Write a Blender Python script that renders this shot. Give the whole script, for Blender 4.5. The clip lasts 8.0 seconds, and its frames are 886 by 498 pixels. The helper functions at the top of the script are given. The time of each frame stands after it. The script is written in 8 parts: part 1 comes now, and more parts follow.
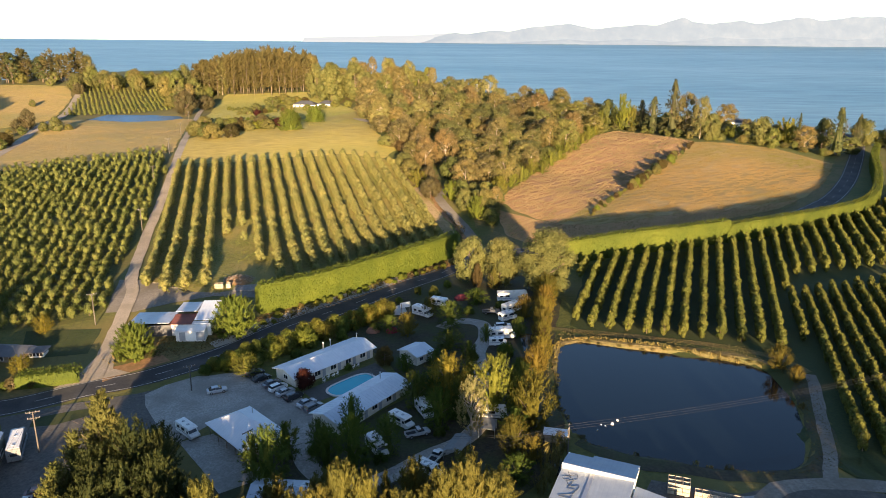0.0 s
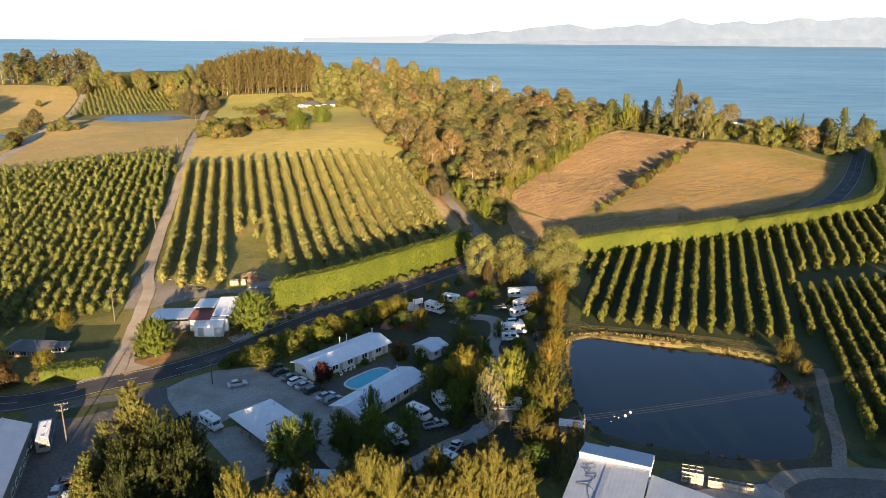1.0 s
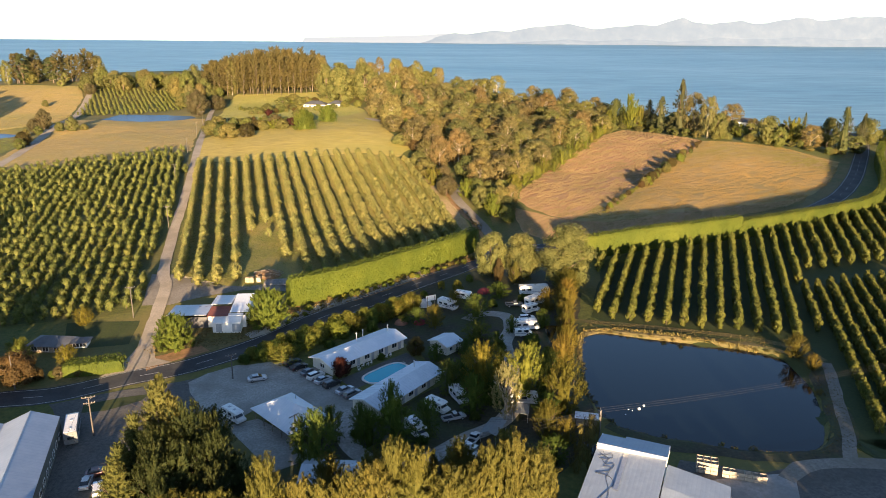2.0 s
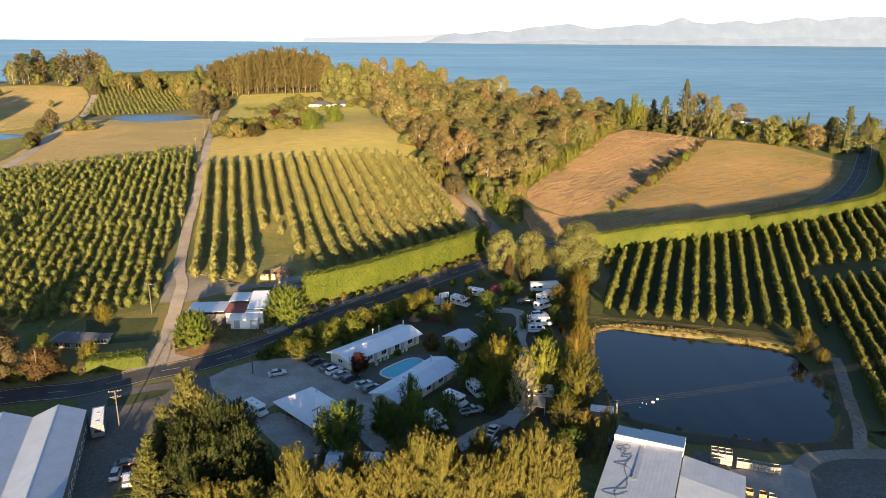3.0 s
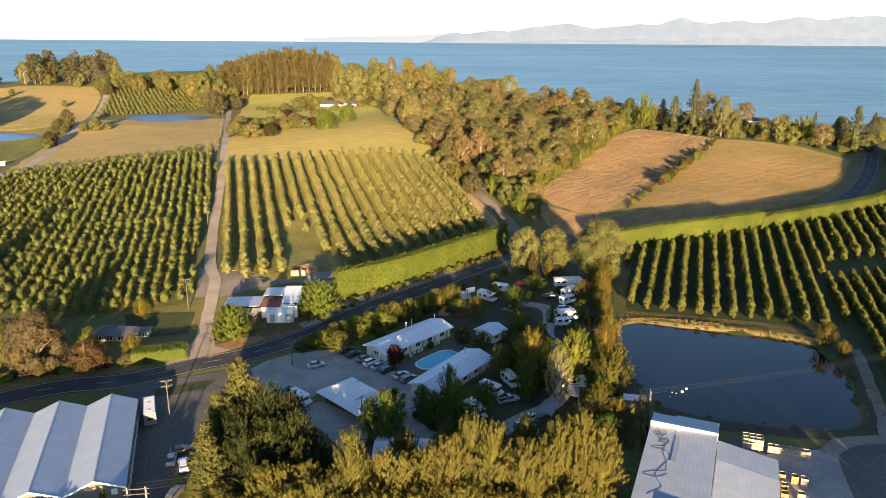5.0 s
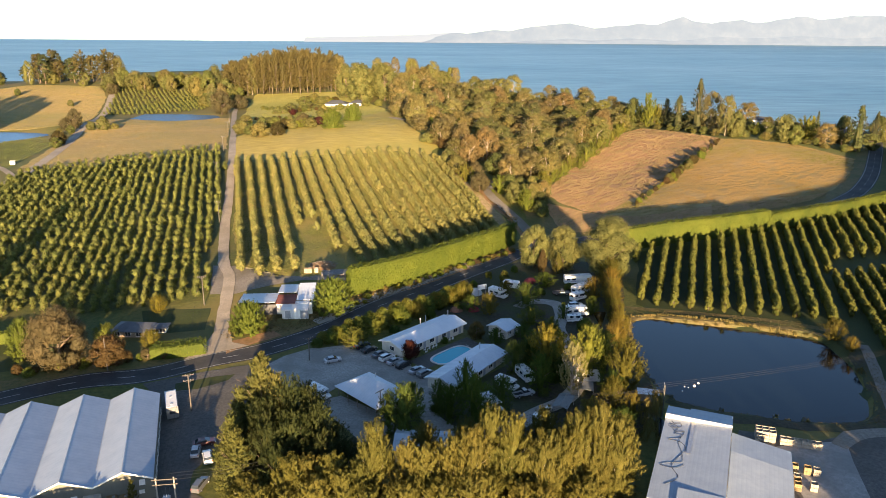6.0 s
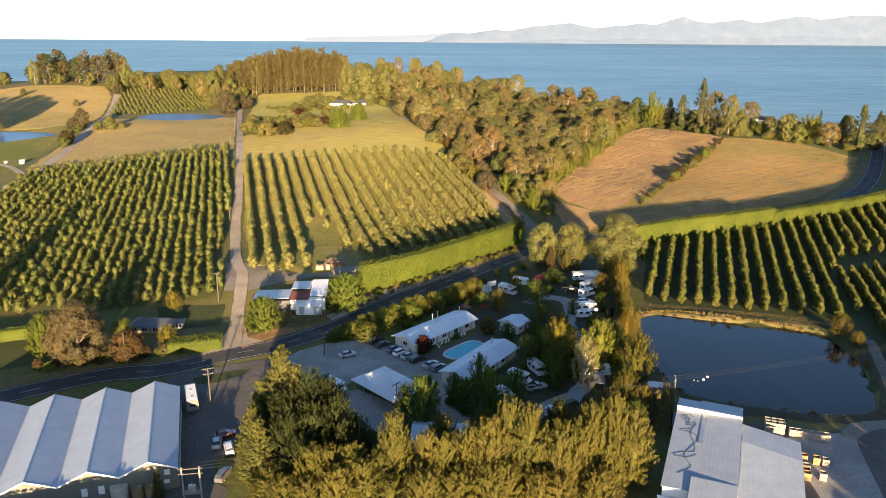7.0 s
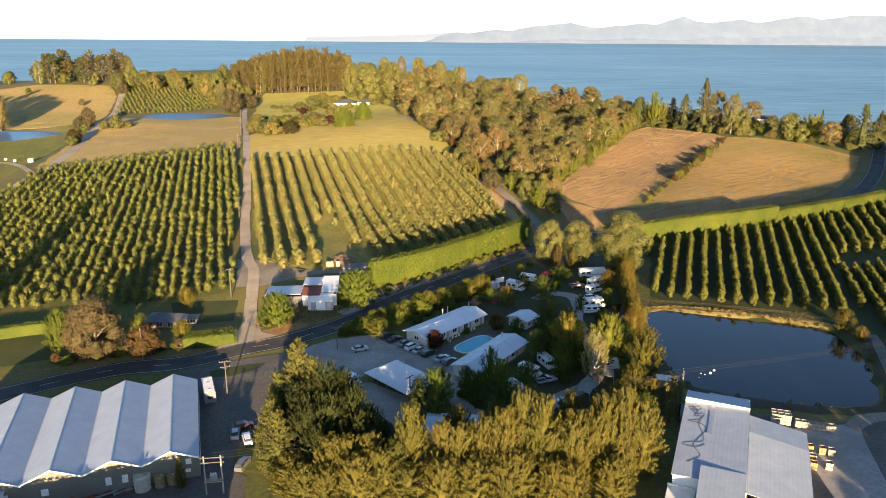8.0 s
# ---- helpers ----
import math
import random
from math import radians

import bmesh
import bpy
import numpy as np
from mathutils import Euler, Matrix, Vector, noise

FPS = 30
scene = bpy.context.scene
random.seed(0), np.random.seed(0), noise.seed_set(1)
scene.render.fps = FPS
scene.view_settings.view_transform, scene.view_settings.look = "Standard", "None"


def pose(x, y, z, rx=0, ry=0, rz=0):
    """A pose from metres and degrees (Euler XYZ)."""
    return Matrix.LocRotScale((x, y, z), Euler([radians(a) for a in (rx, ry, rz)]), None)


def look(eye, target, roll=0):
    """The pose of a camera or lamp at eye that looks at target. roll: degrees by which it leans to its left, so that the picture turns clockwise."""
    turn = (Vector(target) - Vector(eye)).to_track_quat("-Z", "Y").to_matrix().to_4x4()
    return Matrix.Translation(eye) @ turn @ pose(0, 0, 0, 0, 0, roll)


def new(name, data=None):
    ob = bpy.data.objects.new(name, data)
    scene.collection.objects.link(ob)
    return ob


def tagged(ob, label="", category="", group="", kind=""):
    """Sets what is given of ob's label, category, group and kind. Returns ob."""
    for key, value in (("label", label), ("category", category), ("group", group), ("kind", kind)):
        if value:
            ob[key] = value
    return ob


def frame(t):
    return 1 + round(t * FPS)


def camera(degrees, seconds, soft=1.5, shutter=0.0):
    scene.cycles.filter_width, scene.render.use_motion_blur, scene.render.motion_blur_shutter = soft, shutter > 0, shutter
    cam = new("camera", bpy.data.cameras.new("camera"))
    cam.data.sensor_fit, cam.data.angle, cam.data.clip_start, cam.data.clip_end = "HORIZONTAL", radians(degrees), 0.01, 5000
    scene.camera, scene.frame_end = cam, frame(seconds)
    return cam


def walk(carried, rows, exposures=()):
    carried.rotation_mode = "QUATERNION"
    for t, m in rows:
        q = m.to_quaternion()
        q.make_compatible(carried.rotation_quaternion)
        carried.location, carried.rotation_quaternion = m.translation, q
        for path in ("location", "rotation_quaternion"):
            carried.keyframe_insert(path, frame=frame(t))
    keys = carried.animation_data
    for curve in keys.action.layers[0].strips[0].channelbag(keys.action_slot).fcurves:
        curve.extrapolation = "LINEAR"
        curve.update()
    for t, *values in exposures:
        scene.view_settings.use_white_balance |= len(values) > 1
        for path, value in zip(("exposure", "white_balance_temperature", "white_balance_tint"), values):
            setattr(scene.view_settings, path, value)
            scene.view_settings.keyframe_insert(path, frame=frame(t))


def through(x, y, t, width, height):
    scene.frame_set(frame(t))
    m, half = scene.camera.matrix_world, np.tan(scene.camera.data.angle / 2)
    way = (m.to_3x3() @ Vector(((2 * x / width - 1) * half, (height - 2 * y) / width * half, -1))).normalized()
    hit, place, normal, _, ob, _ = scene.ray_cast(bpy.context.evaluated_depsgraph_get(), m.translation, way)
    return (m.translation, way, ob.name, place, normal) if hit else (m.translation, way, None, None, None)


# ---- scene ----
cam = camera(62.19, 8.0, 0.9)
EYE, TILT, LEAN = 75.0, -16.74, -0.5
# seconds, metres right, ahead and up of the first eye, degrees of yaw, pitch and roll
ROWS = [
    (0.0, 0.000, 0.000, 0.000, 0.000, 0.000, 0.000),
    (0.5, -1.808, -1.915, -0.380, -0.020, 0.015, -0.000),
    (1.0, -3.686, -3.651, -0.868, -0.040, 0.020, 0.020),
    (1.5, -5.607, -5.321, -1.221, -0.055, 0.015, 0.030),
    (3.0, -11.514, -10.218, -2.221, -0.105, 0.005, 0.100),
    (3.5, -13.626, -11.881, -2.515, -0.125, -0.000, 0.120),
    (4.0, -15.784, -13.398, -2.779, -0.139, -0.010, 0.140),
    (4.5, -17.902, -14.743, -2.990, -0.139, -0.015, 0.150),
    (6.0, -23.740, -18.838, -3.934, -0.169, -0.045, 0.150),
    (6.5, -25.426, -20.382, -4.333, -0.174, -0.050, 0.170),
    (7.0, -27.014, -21.999, -4.792, -0.169, -0.055, 0.170),
    (7.5, -28.476, -23.682, -5.290, -0.169, -0.050, 0.160),
    (8.0, -29.825, -25.279, -5.755, -0.164, -0.065, 0.150),
]
walk(cam, [(t, pose(0, 0, EYE, TILT, LEAN, 0) @ pose(x, y, z, 90 + pitch, roll, yaw)) for t, x, y, z, yaw, pitch, roll in ROWS],
     exposures=[(0.0, 2.2), (8.0, 2.2)])

# ---- light ----
SUN = Vector((0.1135, -0.9844, 0.1347)).normalized()
world = bpy.data.worlds.new("sky")
scene.world = world
world.use_nodes = True
wn = world.node_tree
sky = wn.nodes.new("ShaderNodeTexSky")
sky.sky_type, sky.sun_disc = "NISHITA", False
sky.sun_elevation, sky.sun_rotation = math.asin(SUN.z), math.atan2(SUN.x, SUN.y)
sky.air_density, sky.dust_density, sky.ozone_density = 0.6, 0.4, 1.5
wn.links.new(sky.outputs[0], wn.nodes["Background"].inputs[0])
wn.nodes["Background"].inputs[1].default_value = 0.078
sun = new("sun", bpy.data.lights.new("sun", "SUN"))
sun.data.energy, sun.data.angle, sun.data.color = 5.0, radians(0.53), (1.0, 0.70, 0.405)
sun.matrix_world = look((0, 0, 400), Vector((0, 0, 400)) - SUN)


# ---- materials ----
def nodes_of(name):
    m = bpy.data.materials.new(name)
    m.use_nodes = True
    n = m.node_tree
    return m, n, n.nodes["Principled BSDF"]


def link(n, a, b):
    n.links.new(a, b)


def noise_at(n, co, scale, detail=4.0, rough=0.55):
    t = n.nodes.new("ShaderNodeTexNoise")
    t.inputs["Scale"].default_value, t.inputs["Detail"].default_value, t.inputs["Roughness"].default_value = scale, detail, rough
    link(n, co, t.inputs["Vector"])
    return t.outputs["Fac"]


def ramp(n, fac, stops):
    r = n.nodes.new("ShaderNodeValToRGB")
    e = r.color_ramp.elements
    while len(e) < len(stops):
        e.new(0.5)
    for k, (at, c) in zip(e, stops):
        k.position, k.color = at, (*c, 1)
    link(n, fac, r.inputs[0])
    return r.outputs[0]


def blend(n, fac, a, b, how="MIX"):
    m = n.nodes.new("ShaderNodeMix")
    m.data_type, m.blend_type = "RGBA", how
    for sock, v in ((m.inputs[0], fac), (m.inputs[6], a), (m.inputs[7], b)):
        if isinstance(v, (int, float)):
            sock.default_value = v
        elif isinstance(v, tuple):
            sock.default_value = (*v, 1)
        else:
            link(n, v, sock)
    return m.outputs[2]


def relief(n, bsdf, height, strength, distance):
    b = n.nodes.new("ShaderNodeBump")
    b.inputs["Strength"].default_value, b.inputs["Distance"].default_value = strength, distance
    link(n, height, b.inputs["Height"])
    link(n, b.outputs[0], bsdf.inputs["Normal"])


def surface(name, c1, c2, fine=2.0, coarse=0.08, c3=None, rough=0.85, bump=0.3, depth=0.05, metal=0.0, spec=0.3, world_space=False, spread=0.5, streak=None):
    """Two colours by a fine grain, a third in large patches; relief from the grain."""
    m, n, b = nodes_of(name)
    if world_space:
        co = n.nodes.new("ShaderNodeNewGeometry").outputs["Position"]
    else:
        co = n.nodes.new("ShaderNodeTexCoord").outputs["Object"]
    if streak:
        for turn, sx in ((-streak[0], 1.0), (0.0, streak[1])):
            mp = n.nodes.new("ShaderNodeMapping")
            mp.inputs["Rotation"].default_value = (0, 0, radians(turn))
            mp.inputs["Scale"].default_value = (sx, 1, 1)
            link(n, co, mp.inputs["Vector"])
            co = mp.outputs[0]
    g = noise_at(n, co, fine, 5.0, 0.65)
    big = noise_at(n, co, coarse, 4.0, 0.6)
    lo, hi = 0.5 - spread * 0.3, 0.5 + spread * 0.3
    col = ramp(n, g, [(lo, c1), (hi, c2)])
    if c3:
        patch = ramp(n, big, [(0.42, (0, 0, 0)), (0.62, (1, 1, 1))])
        col = blend(n, patch, col, blend(n, 0.7, col, c3))
    link(n, col, b.inputs["Base Color"])
    b.inputs["Roughness"].default_value, b.inputs["Metallic"].default_value = rough, metal
    b.inputs["Specular IOR Level"].default_value = spec
    if bump:
        relief(n, b, g, bump, depth)
    return m


def foliage(name, dark, light, tint, thin=0.45, scale=0.12, own=1.0, patches=((0.3, (0.75, 0.8, 0.75)), (0.7, (1.2, 1.12, 1.0)))):
    """Leaves: each leaf, each tree and each part of the land has its own shade; light also comes through."""
    m, n, b = nodes_of(name)
    geo = n.nodes.new("ShaderNodeNewGeometry")
    info = n.nodes.new("ShaderNodeObjectInfo")
    col = ramp(n, geo.outputs["Random Per Island"], [(0.0, tuple(0.5 * a + 0.5 * b for a, b in zip(dark, light))), (0.75, light), (1.0, tuple(0.6 * a + 0.4 * b for a, b in zip(light, tint)))])
    shade = ramp(n, info.outputs["Random"], [(0.0, (0.60, 0.70, 0.66)), (0.3, (0.95, 1.05, 0.80)), (0.5, (1.14, 1.0, 0.94)), (0.75, (0.82, 0.84, 0.80)), (1.0, (1.10, 1.16, 1.06))])
    col = blend(n, own, col, shade, "MULTIPLY")
    patch = noise_at(n, geo.outputs["Position"], scale, 3.0)
    col = blend(n, 1.0, col, ramp(n, patch, patches), "MULTIPLY")
    link(n, col, b.inputs["Base Color"])
    b.inputs["Roughness"].default_value, b.inputs["Specular IOR Level"].default_value = 0.7, 0.15
    tr = n.nodes.new("ShaderNodeBsdfTranslucent")
    link(n, col, tr.inputs["Color"])
    mix = n.nodes.new("ShaderNodeMixShader")
    mix.inputs[0].default_value = thin
    link(n, b.outputs[0], mix.inputs[1])
    link(n, tr.outputs[0], mix.inputs[2])
    link(n, mix.outputs[0], n.nodes["Material Output"].inputs["Surface"])
    return m


def sheet_metal(name, c1, c2, pitch=0.9, axis=0, rough=0.45, metal=0.0, rust=None):
    """Painted ribbed sheeting; ribs run along the local axis."""
    m, n, b = nodes_of(name)
    co = n.nodes.new("ShaderNodeTexCoord").outputs["Object"]
    w = n.nodes.new("ShaderNodeTexWave")
    w.bands_direction = "XYZ"[axis]
    w.inputs["Scale"].default_value = 0.314 / pitch
    link(n, co, w.inputs["Vector"])
    g = noise_at(n, co, 0.35, 6.0, 0.7)
    col = ramp(n, g, [(0.3, c1), (0.7, c2)])
    if rust:
        col = blend(n, ramp(n, noise_at(n, co, 0.5, 5.0), [(rust[1], (0, 0, 0)), (rust[1] + 0.1, (1, 1, 1))]), col, rust[0])
    dark = ramp(n, w.outputs["Fac"], [(0.0, (0.95, 0.95, 0.96)), (0.2, (1, 1, 1))])
    link(n, blend(n, 1.0, col, dark, "MULTIPLY"), b.inputs["Base Color"])
    b.inputs["Roughness"].default_value, b.inputs["Metallic"].default_value = rough, metal
    relief(n, b, w.outputs["Fac"], 0.15, 0.04)
    return m


def plain(name, c, rough=0.5, metal=0.0, spec=0.5, coat=0.0, vary=0.12):
    """Paint, plastic or metal with a little dirt."""
    m, n, b = nodes_of(name)
    co = n.nodes.new("ShaderNodeTexCoord").outputs["Object"]
    g = noise_at(n, co, 1.7, 5.0, 0.7)
    col = ramp(n, g, [(0.3, tuple(v * (1 - vary) for v in c)), (0.7, tuple(min(1, v * (1 + vary)) for v in c))])
    link(n, col, b.inputs["Base Color"])
    b.inputs["Roughness"].default_value, b.inputs["Metallic"].default_value = rough, metal
    b.inputs["Specular IOR Level"].default_value, b.inputs["Coat Weight"].default_value = spec, coat
    return m


def water(name, c, rough, scale, bump, stretch=1.0, wind=None, shine=0.5, streaks=None):
    m, n, b = nodes_of(name)
    geo = n.nodes.new("ShaderNodeNewGeometry").outputs["Position"]
    mp = n.nodes.new("ShaderNodeMapping")
    mp.inputs["Scale"].default_value = (1.0 / stretch, 1, 1)
    link(n, geo, mp.inputs["Vector"])
    if wind:
        col = ramp(n, noise_at(n, mp.outputs[0], wind[0], 4.0), [(0.35, c), (0.65, wind[1])])
        if streaks:
            ms = n.nodes.new("ShaderNodeMapping")
            ms.inputs["Rotation"].default_value = (0, 0, radians(4))
            ms.inputs["Scale"].default_value = (0.22, 1, 1)
            link(n, geo, ms.inputs["Vector"])
            col = blend(n, 1.0, col, ramp(n, noise_at(n, ms.outputs[0], streaks[0], 6.0, 0.7), [(0.36, streaks[1]), (0.62, streaks[2])]), "MULTIPLY")
        link(n, col, b.inputs["Base Color"])
    else:
        b.inputs["Base Color"].default_value = (*c, 1)
    b.inputs["Roughness"].default_value, b.inputs["IOR"].default_value = rough, 1.33
    b.inputs["Specular IOR Level"].default_value = shine
    relief(n, b, noise_at(n, mp.outputs[0], scale, 5.0, 0.6), bump, 1.0)
    return m


GRASS = surface("pasture grass", (0.055, 0.075, 0.016), (0.12, 0.125, 0.03), 0.9, 0.02, (0.17, 0.13, 0.045), bump=0.6, depth=0.25, world_space=True)
# Lawn colour is lowered to carry the shade between the fruit rows.
LAWN = surface("darkened lawn grass", (0.021, 0.034, 0.008), (0.040, 0.055, 0.013), 1.6, 0.05, (0.060, 0.064, 0.018), bump=0.4, depth=0.1, world_space=True)
DRY = surface("dry brown grass", (0.23, 0.14, 0.065), (0.42, 0.275, 0.135), 0.45, 0.03, (0.38, 0.21, 0.11), bump=0.9, depth=0.7, world_space=True, spread=0.7, streak=(40, 0.3))
DRY_GREEN = surface("cut dry grass", (0.23, 0.165, 0.06), (0.40, 0.28, 0.125), 0.35, 0.022, (0.19, 0.165, 0.06), bump=0.8, depth=0.5, world_space=True, spread=0.7, streak=(25, 0.35))
STRAW = surface("mown straw field", (0.29, 0.23, 0.058), (0.46, 0.355, 0.095), 0.5, 0.02, (0.28, 0.265, 0.065), bump=0.5, depth=0.2, world_space=True, streak=(8, 0.25))
HILLTOP = surface("green-gold hill pasture", (0.30, 0.275, 0.065), (0.46, 0.39, 0.11), 0.5, 0.02, (0.25, 0.25, 0.06), bump=0.5, depth=0.2, world_space=True, streak=(8, 0.3))
MEADOW = surface("tawny meadow", (0.27, 0.205, 0.075), (0.42, 0.305, 0.118), 0.6, 0.025, (0.22, 0.21, 0.068), bump=0.6, depth=0.3, world_space=True, streak=(-10, 0.4))
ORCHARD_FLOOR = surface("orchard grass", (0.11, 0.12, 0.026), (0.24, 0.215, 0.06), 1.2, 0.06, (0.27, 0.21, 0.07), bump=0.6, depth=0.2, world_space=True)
# Same grass again, the trees' shade mixed into its colour.
SHADE_TINTED_FLOOR = surface("orchard grass with shade in its colour", (0.045, 0.058, 0.013), (0.095, 0.10, 0.025), 1.2, 0.06, (0.11, 0.095, 0.03), bump=0.6, depth=0.2, world_space=True)
GRAVEL = surface("pale gravel", (0.25, 0.235, 0.21), (0.42, 0.395, 0.355), 2.2, 0.10, (0.20, 0.185, 0.16), bump=0.4, depth=0.04, world_space=True)
LANE = surface("dusty lane gravel", (0.27, 0.23, 0.18), (0.42, 0.36, 0.285), 2.5, 0.1, (0.23, 0.20, 0.15), bump=0.7, depth=0.14, world_space=True)
FARM_YARD = surface("farm yard gravel", (0.15, 0.135, 0.115), (0.25, 0.225, 0.19), 1.6, 0.1, (0.13, 0.115, 0.09), bump=0.4, depth=0.05, world_space=True)
YARD = surface("worn yard surface", (0.072, 0.069, 0.064), (0.135, 0.126, 0.114), 1.6, 0.07, (0.07, 0.066, 0.056), bump=0.3, depth=0.03, world_space=True)
CONCRETE = surface("concrete", (0.22, 0.215, 0.205), (0.32, 0.31, 0.295), 1.2, 0.12, (0.19, 0.185, 0.175), bump=0.15, depth=0.02, world_space=True)
ASPHALT = surface("asphalt", (0.028, 0.029, 0.032), (0.044, 0.044, 0.046), 2.5, 0.12, (0.075, 0.073, 0.07), bump=0.25, depth=0.02, world_space=True, rough=0.8)
EARTH = surface("red earth bank", (0.20, 0.105, 0.05), (0.34, 0.19, 0.095), 1.1, 0.12, (0.14, 0.10, 0.035), bump=0.7, depth=0.25, world_space=True)
BANK = surface("tan earth bank", (0.26, 0.19, 0.10), (0.40, 0.30, 0.17), 1.1, 0.12, (0.20, 0.16, 0.06), bump=0.7, depth=0.25, world_space=True)
POND_BANK = surface("grassy pond bank", (0.12, 0.10, 0.035), (0.22, 0.165, 0.07), 1.3, 0.2, (0.09, 0.10, 0.03), bump=0.7, depth=0.2, world_space=True)
VERGE = surface("rough verge", (0.085, 0.075, 0.025), (0.19, 0.14, 0.055), 1.2, 0.1, (0.07, 0.085, 0.02), bump=0.7, depth=0.25, world_space=True)
# Very dark brown with green patches, for camp beds and the pond's south bank.
MULCH = surface("dark bed and bank ground", (0.03, 0.026, 0.018), (0.07, 0.06, 0.035), 1.5, 0.1, (0.05, 0.065, 0.018), bump=0.7, depth=0.15, world_space=True)
LINE = plain("worn road paint", (0.42, 0.42, 0.40), 0.7)
SEA = water("sea", (0.10, 0.225, 0.315), 0.4, 0.05, 0.6, 3.0, (0.003, (0.165, 0.30, 0.385)), 0.12, (0.045, (0.74, 0.79, 0.84), (1.26, 1.2, 1.15)))
POND = water("pond water", (0.003, 0.006, 0.009), 0.05, 0.9, 0.012, 1.0, None, 0.6)
FARPOND = water("far pond water", (0.05, 0.13, 0.27), 0.25, 0.6, 0.1, 1.0, None, 0.12)
POOL = water("pool water", (0.016, 0.37, 0.46), 0.05, 1.5, 0.03)
BARK = surface("bark", (0.09, 0.065, 0.045), (0.20, 0.15, 0.11), 3.0, 0.5, bump=0.8, depth=0.05)
PALE_BARK = surface("pale bark", (0.30, 0.25, 0.19), (0.50, 0.43, 0.34), 2.0, 0.5, bump=0.4, depth=0.03)
LEAF_APPLE = foliage("apple leaves", (0.088, 0.118, 0.033), (0.279, 0.274, 0.102), (0.403, 0.326, 0.172), own=0.3)
LEAF_ORCHARD = foliage("orchard leaves", (0.060, 0.092, 0.024), (0.188, 0.203, 0.061), (0.276, 0.248, 0.104), own=0.3)
LEAF_ROW = foliage("trained fruit tree leaves", (0.058, 0.076, 0.017), (0.162, 0.173, 0.043), (0.237, 0.200, 0.072), own=0.3)
LEAF_EUC = foliage("gum leaves", (0.085, 0.092, 0.037), (0.231, 0.213, 0.093), (0.373, 0.254, 0.138))
LEAF_EUC_BROWN = foliage("bronze gum leaves", (0.091, 0.075, 0.032), (0.221, 0.184, 0.090), (0.303, 0.230, 0.132))
LEAF_GROVE = foliage("grove leaves", (0.060, 0.056, 0.022), (0.135, 0.115, 0.046), (0.185, 0.145, 0.060), own=0.15)
LEAF_BUSH = foliage("bush leaves", (0.061, 0.076, 0.029), (0.181, 0.179, 0.066), (0.253, 0.216, 0.103))
LEAF_PINE = foliage("pine needles", (0.023, 0.032, 0.016), (0.068, 0.072, 0.032), (0.108, 0.090, 0.050), thin=0.15)
LEAF_LIMEBUSH = foliage("bright bush leaves", (0.060, 0.078, 0.014), (0.165, 0.170, 0.035), (0.22, 0.19, 0.06))
LEAF_CONIFER = foliage("dark conifer needles", (0.038, 0.046, 0.014), (0.101, 0.105, 0.030), (0.162, 0.142, 0.043), thin=0.25, own=0.35)
LEAF_DARK = foliage("dark green leaves", (0.032, 0.057, 0.014), (0.094, 0.123, 0.026), (0.161, 0.166, 0.038))
LEAF_DEEP = foliage("deep green leaves", (0.018, 0.027, 0.009), (0.046, 0.057, 0.018), (0.086, 0.086, 0.024), own=0.35)
LEAF_MID = foliage("mid green leaves", (0.063, 0.085, 0.017), (0.161, 0.176, 0.036), (0.238, 0.221, 0.054))
LEAF_GOLD = foliage("golden green leaves", (0.061, 0.057, 0.012), (0.167, 0.136, 0.027), (0.237, 0.177, 0.042))
LEAF_BELT = foliage("shelter belt leaves", (0.045, 0.050, 0.012), (0.125, 0.117, 0.028), (0.192, 0.158, 0.044), thin=0.38, own=0.3)
LEAF_LIME = foliage("clipped hedge leaves", (0.046, 0.069, 0.010), (0.107, 0.135, 0.023), (0.147, 0.163, 0.040), thin=0.38, own=0.35)
LEAF_CYPRESS = foliage("cypress leaves", (0.042, 0.065, 0.011), (0.100, 0.128, 0.023), (0.145, 0.156, 0.034), thin=0.38, own=0.35)
LEAF_OLIVE = foliage("grey olive leaves", (0.055, 0.048, 0.025), (0.123, 0.105, 0.055), (0.158, 0.124, 0.066), own=0.35)
LEAF_RUST = foliage("rust leaves", (0.048, 0.036, 0.017), (0.096, 0.071, 0.031), (0.134, 0.098, 0.043))
LEAF_WINE = foliage("wine red leaves", (0.028, 0.008, 0.010), (0.055, 0.017, 0.017), (0.077, 0.028, 0.022))
LEAF_WILLOW = foliage("willow leaves", (0.082, 0.092, 0.030), (0.173, 0.180, 0.066), (0.229, 0.228, 0.082), own=0.35)
LEAF_PALE = foliage("pale autumn leaves", (0.184, 0.145, 0.068), (0.347, 0.281, 0.145), (0.406, 0.338, 0.193))
REED = foliage("dry reeds", (0.082, 0.064, 0.021), (0.142, 0.124, 0.045), (0.172, 0.163, 0.071))


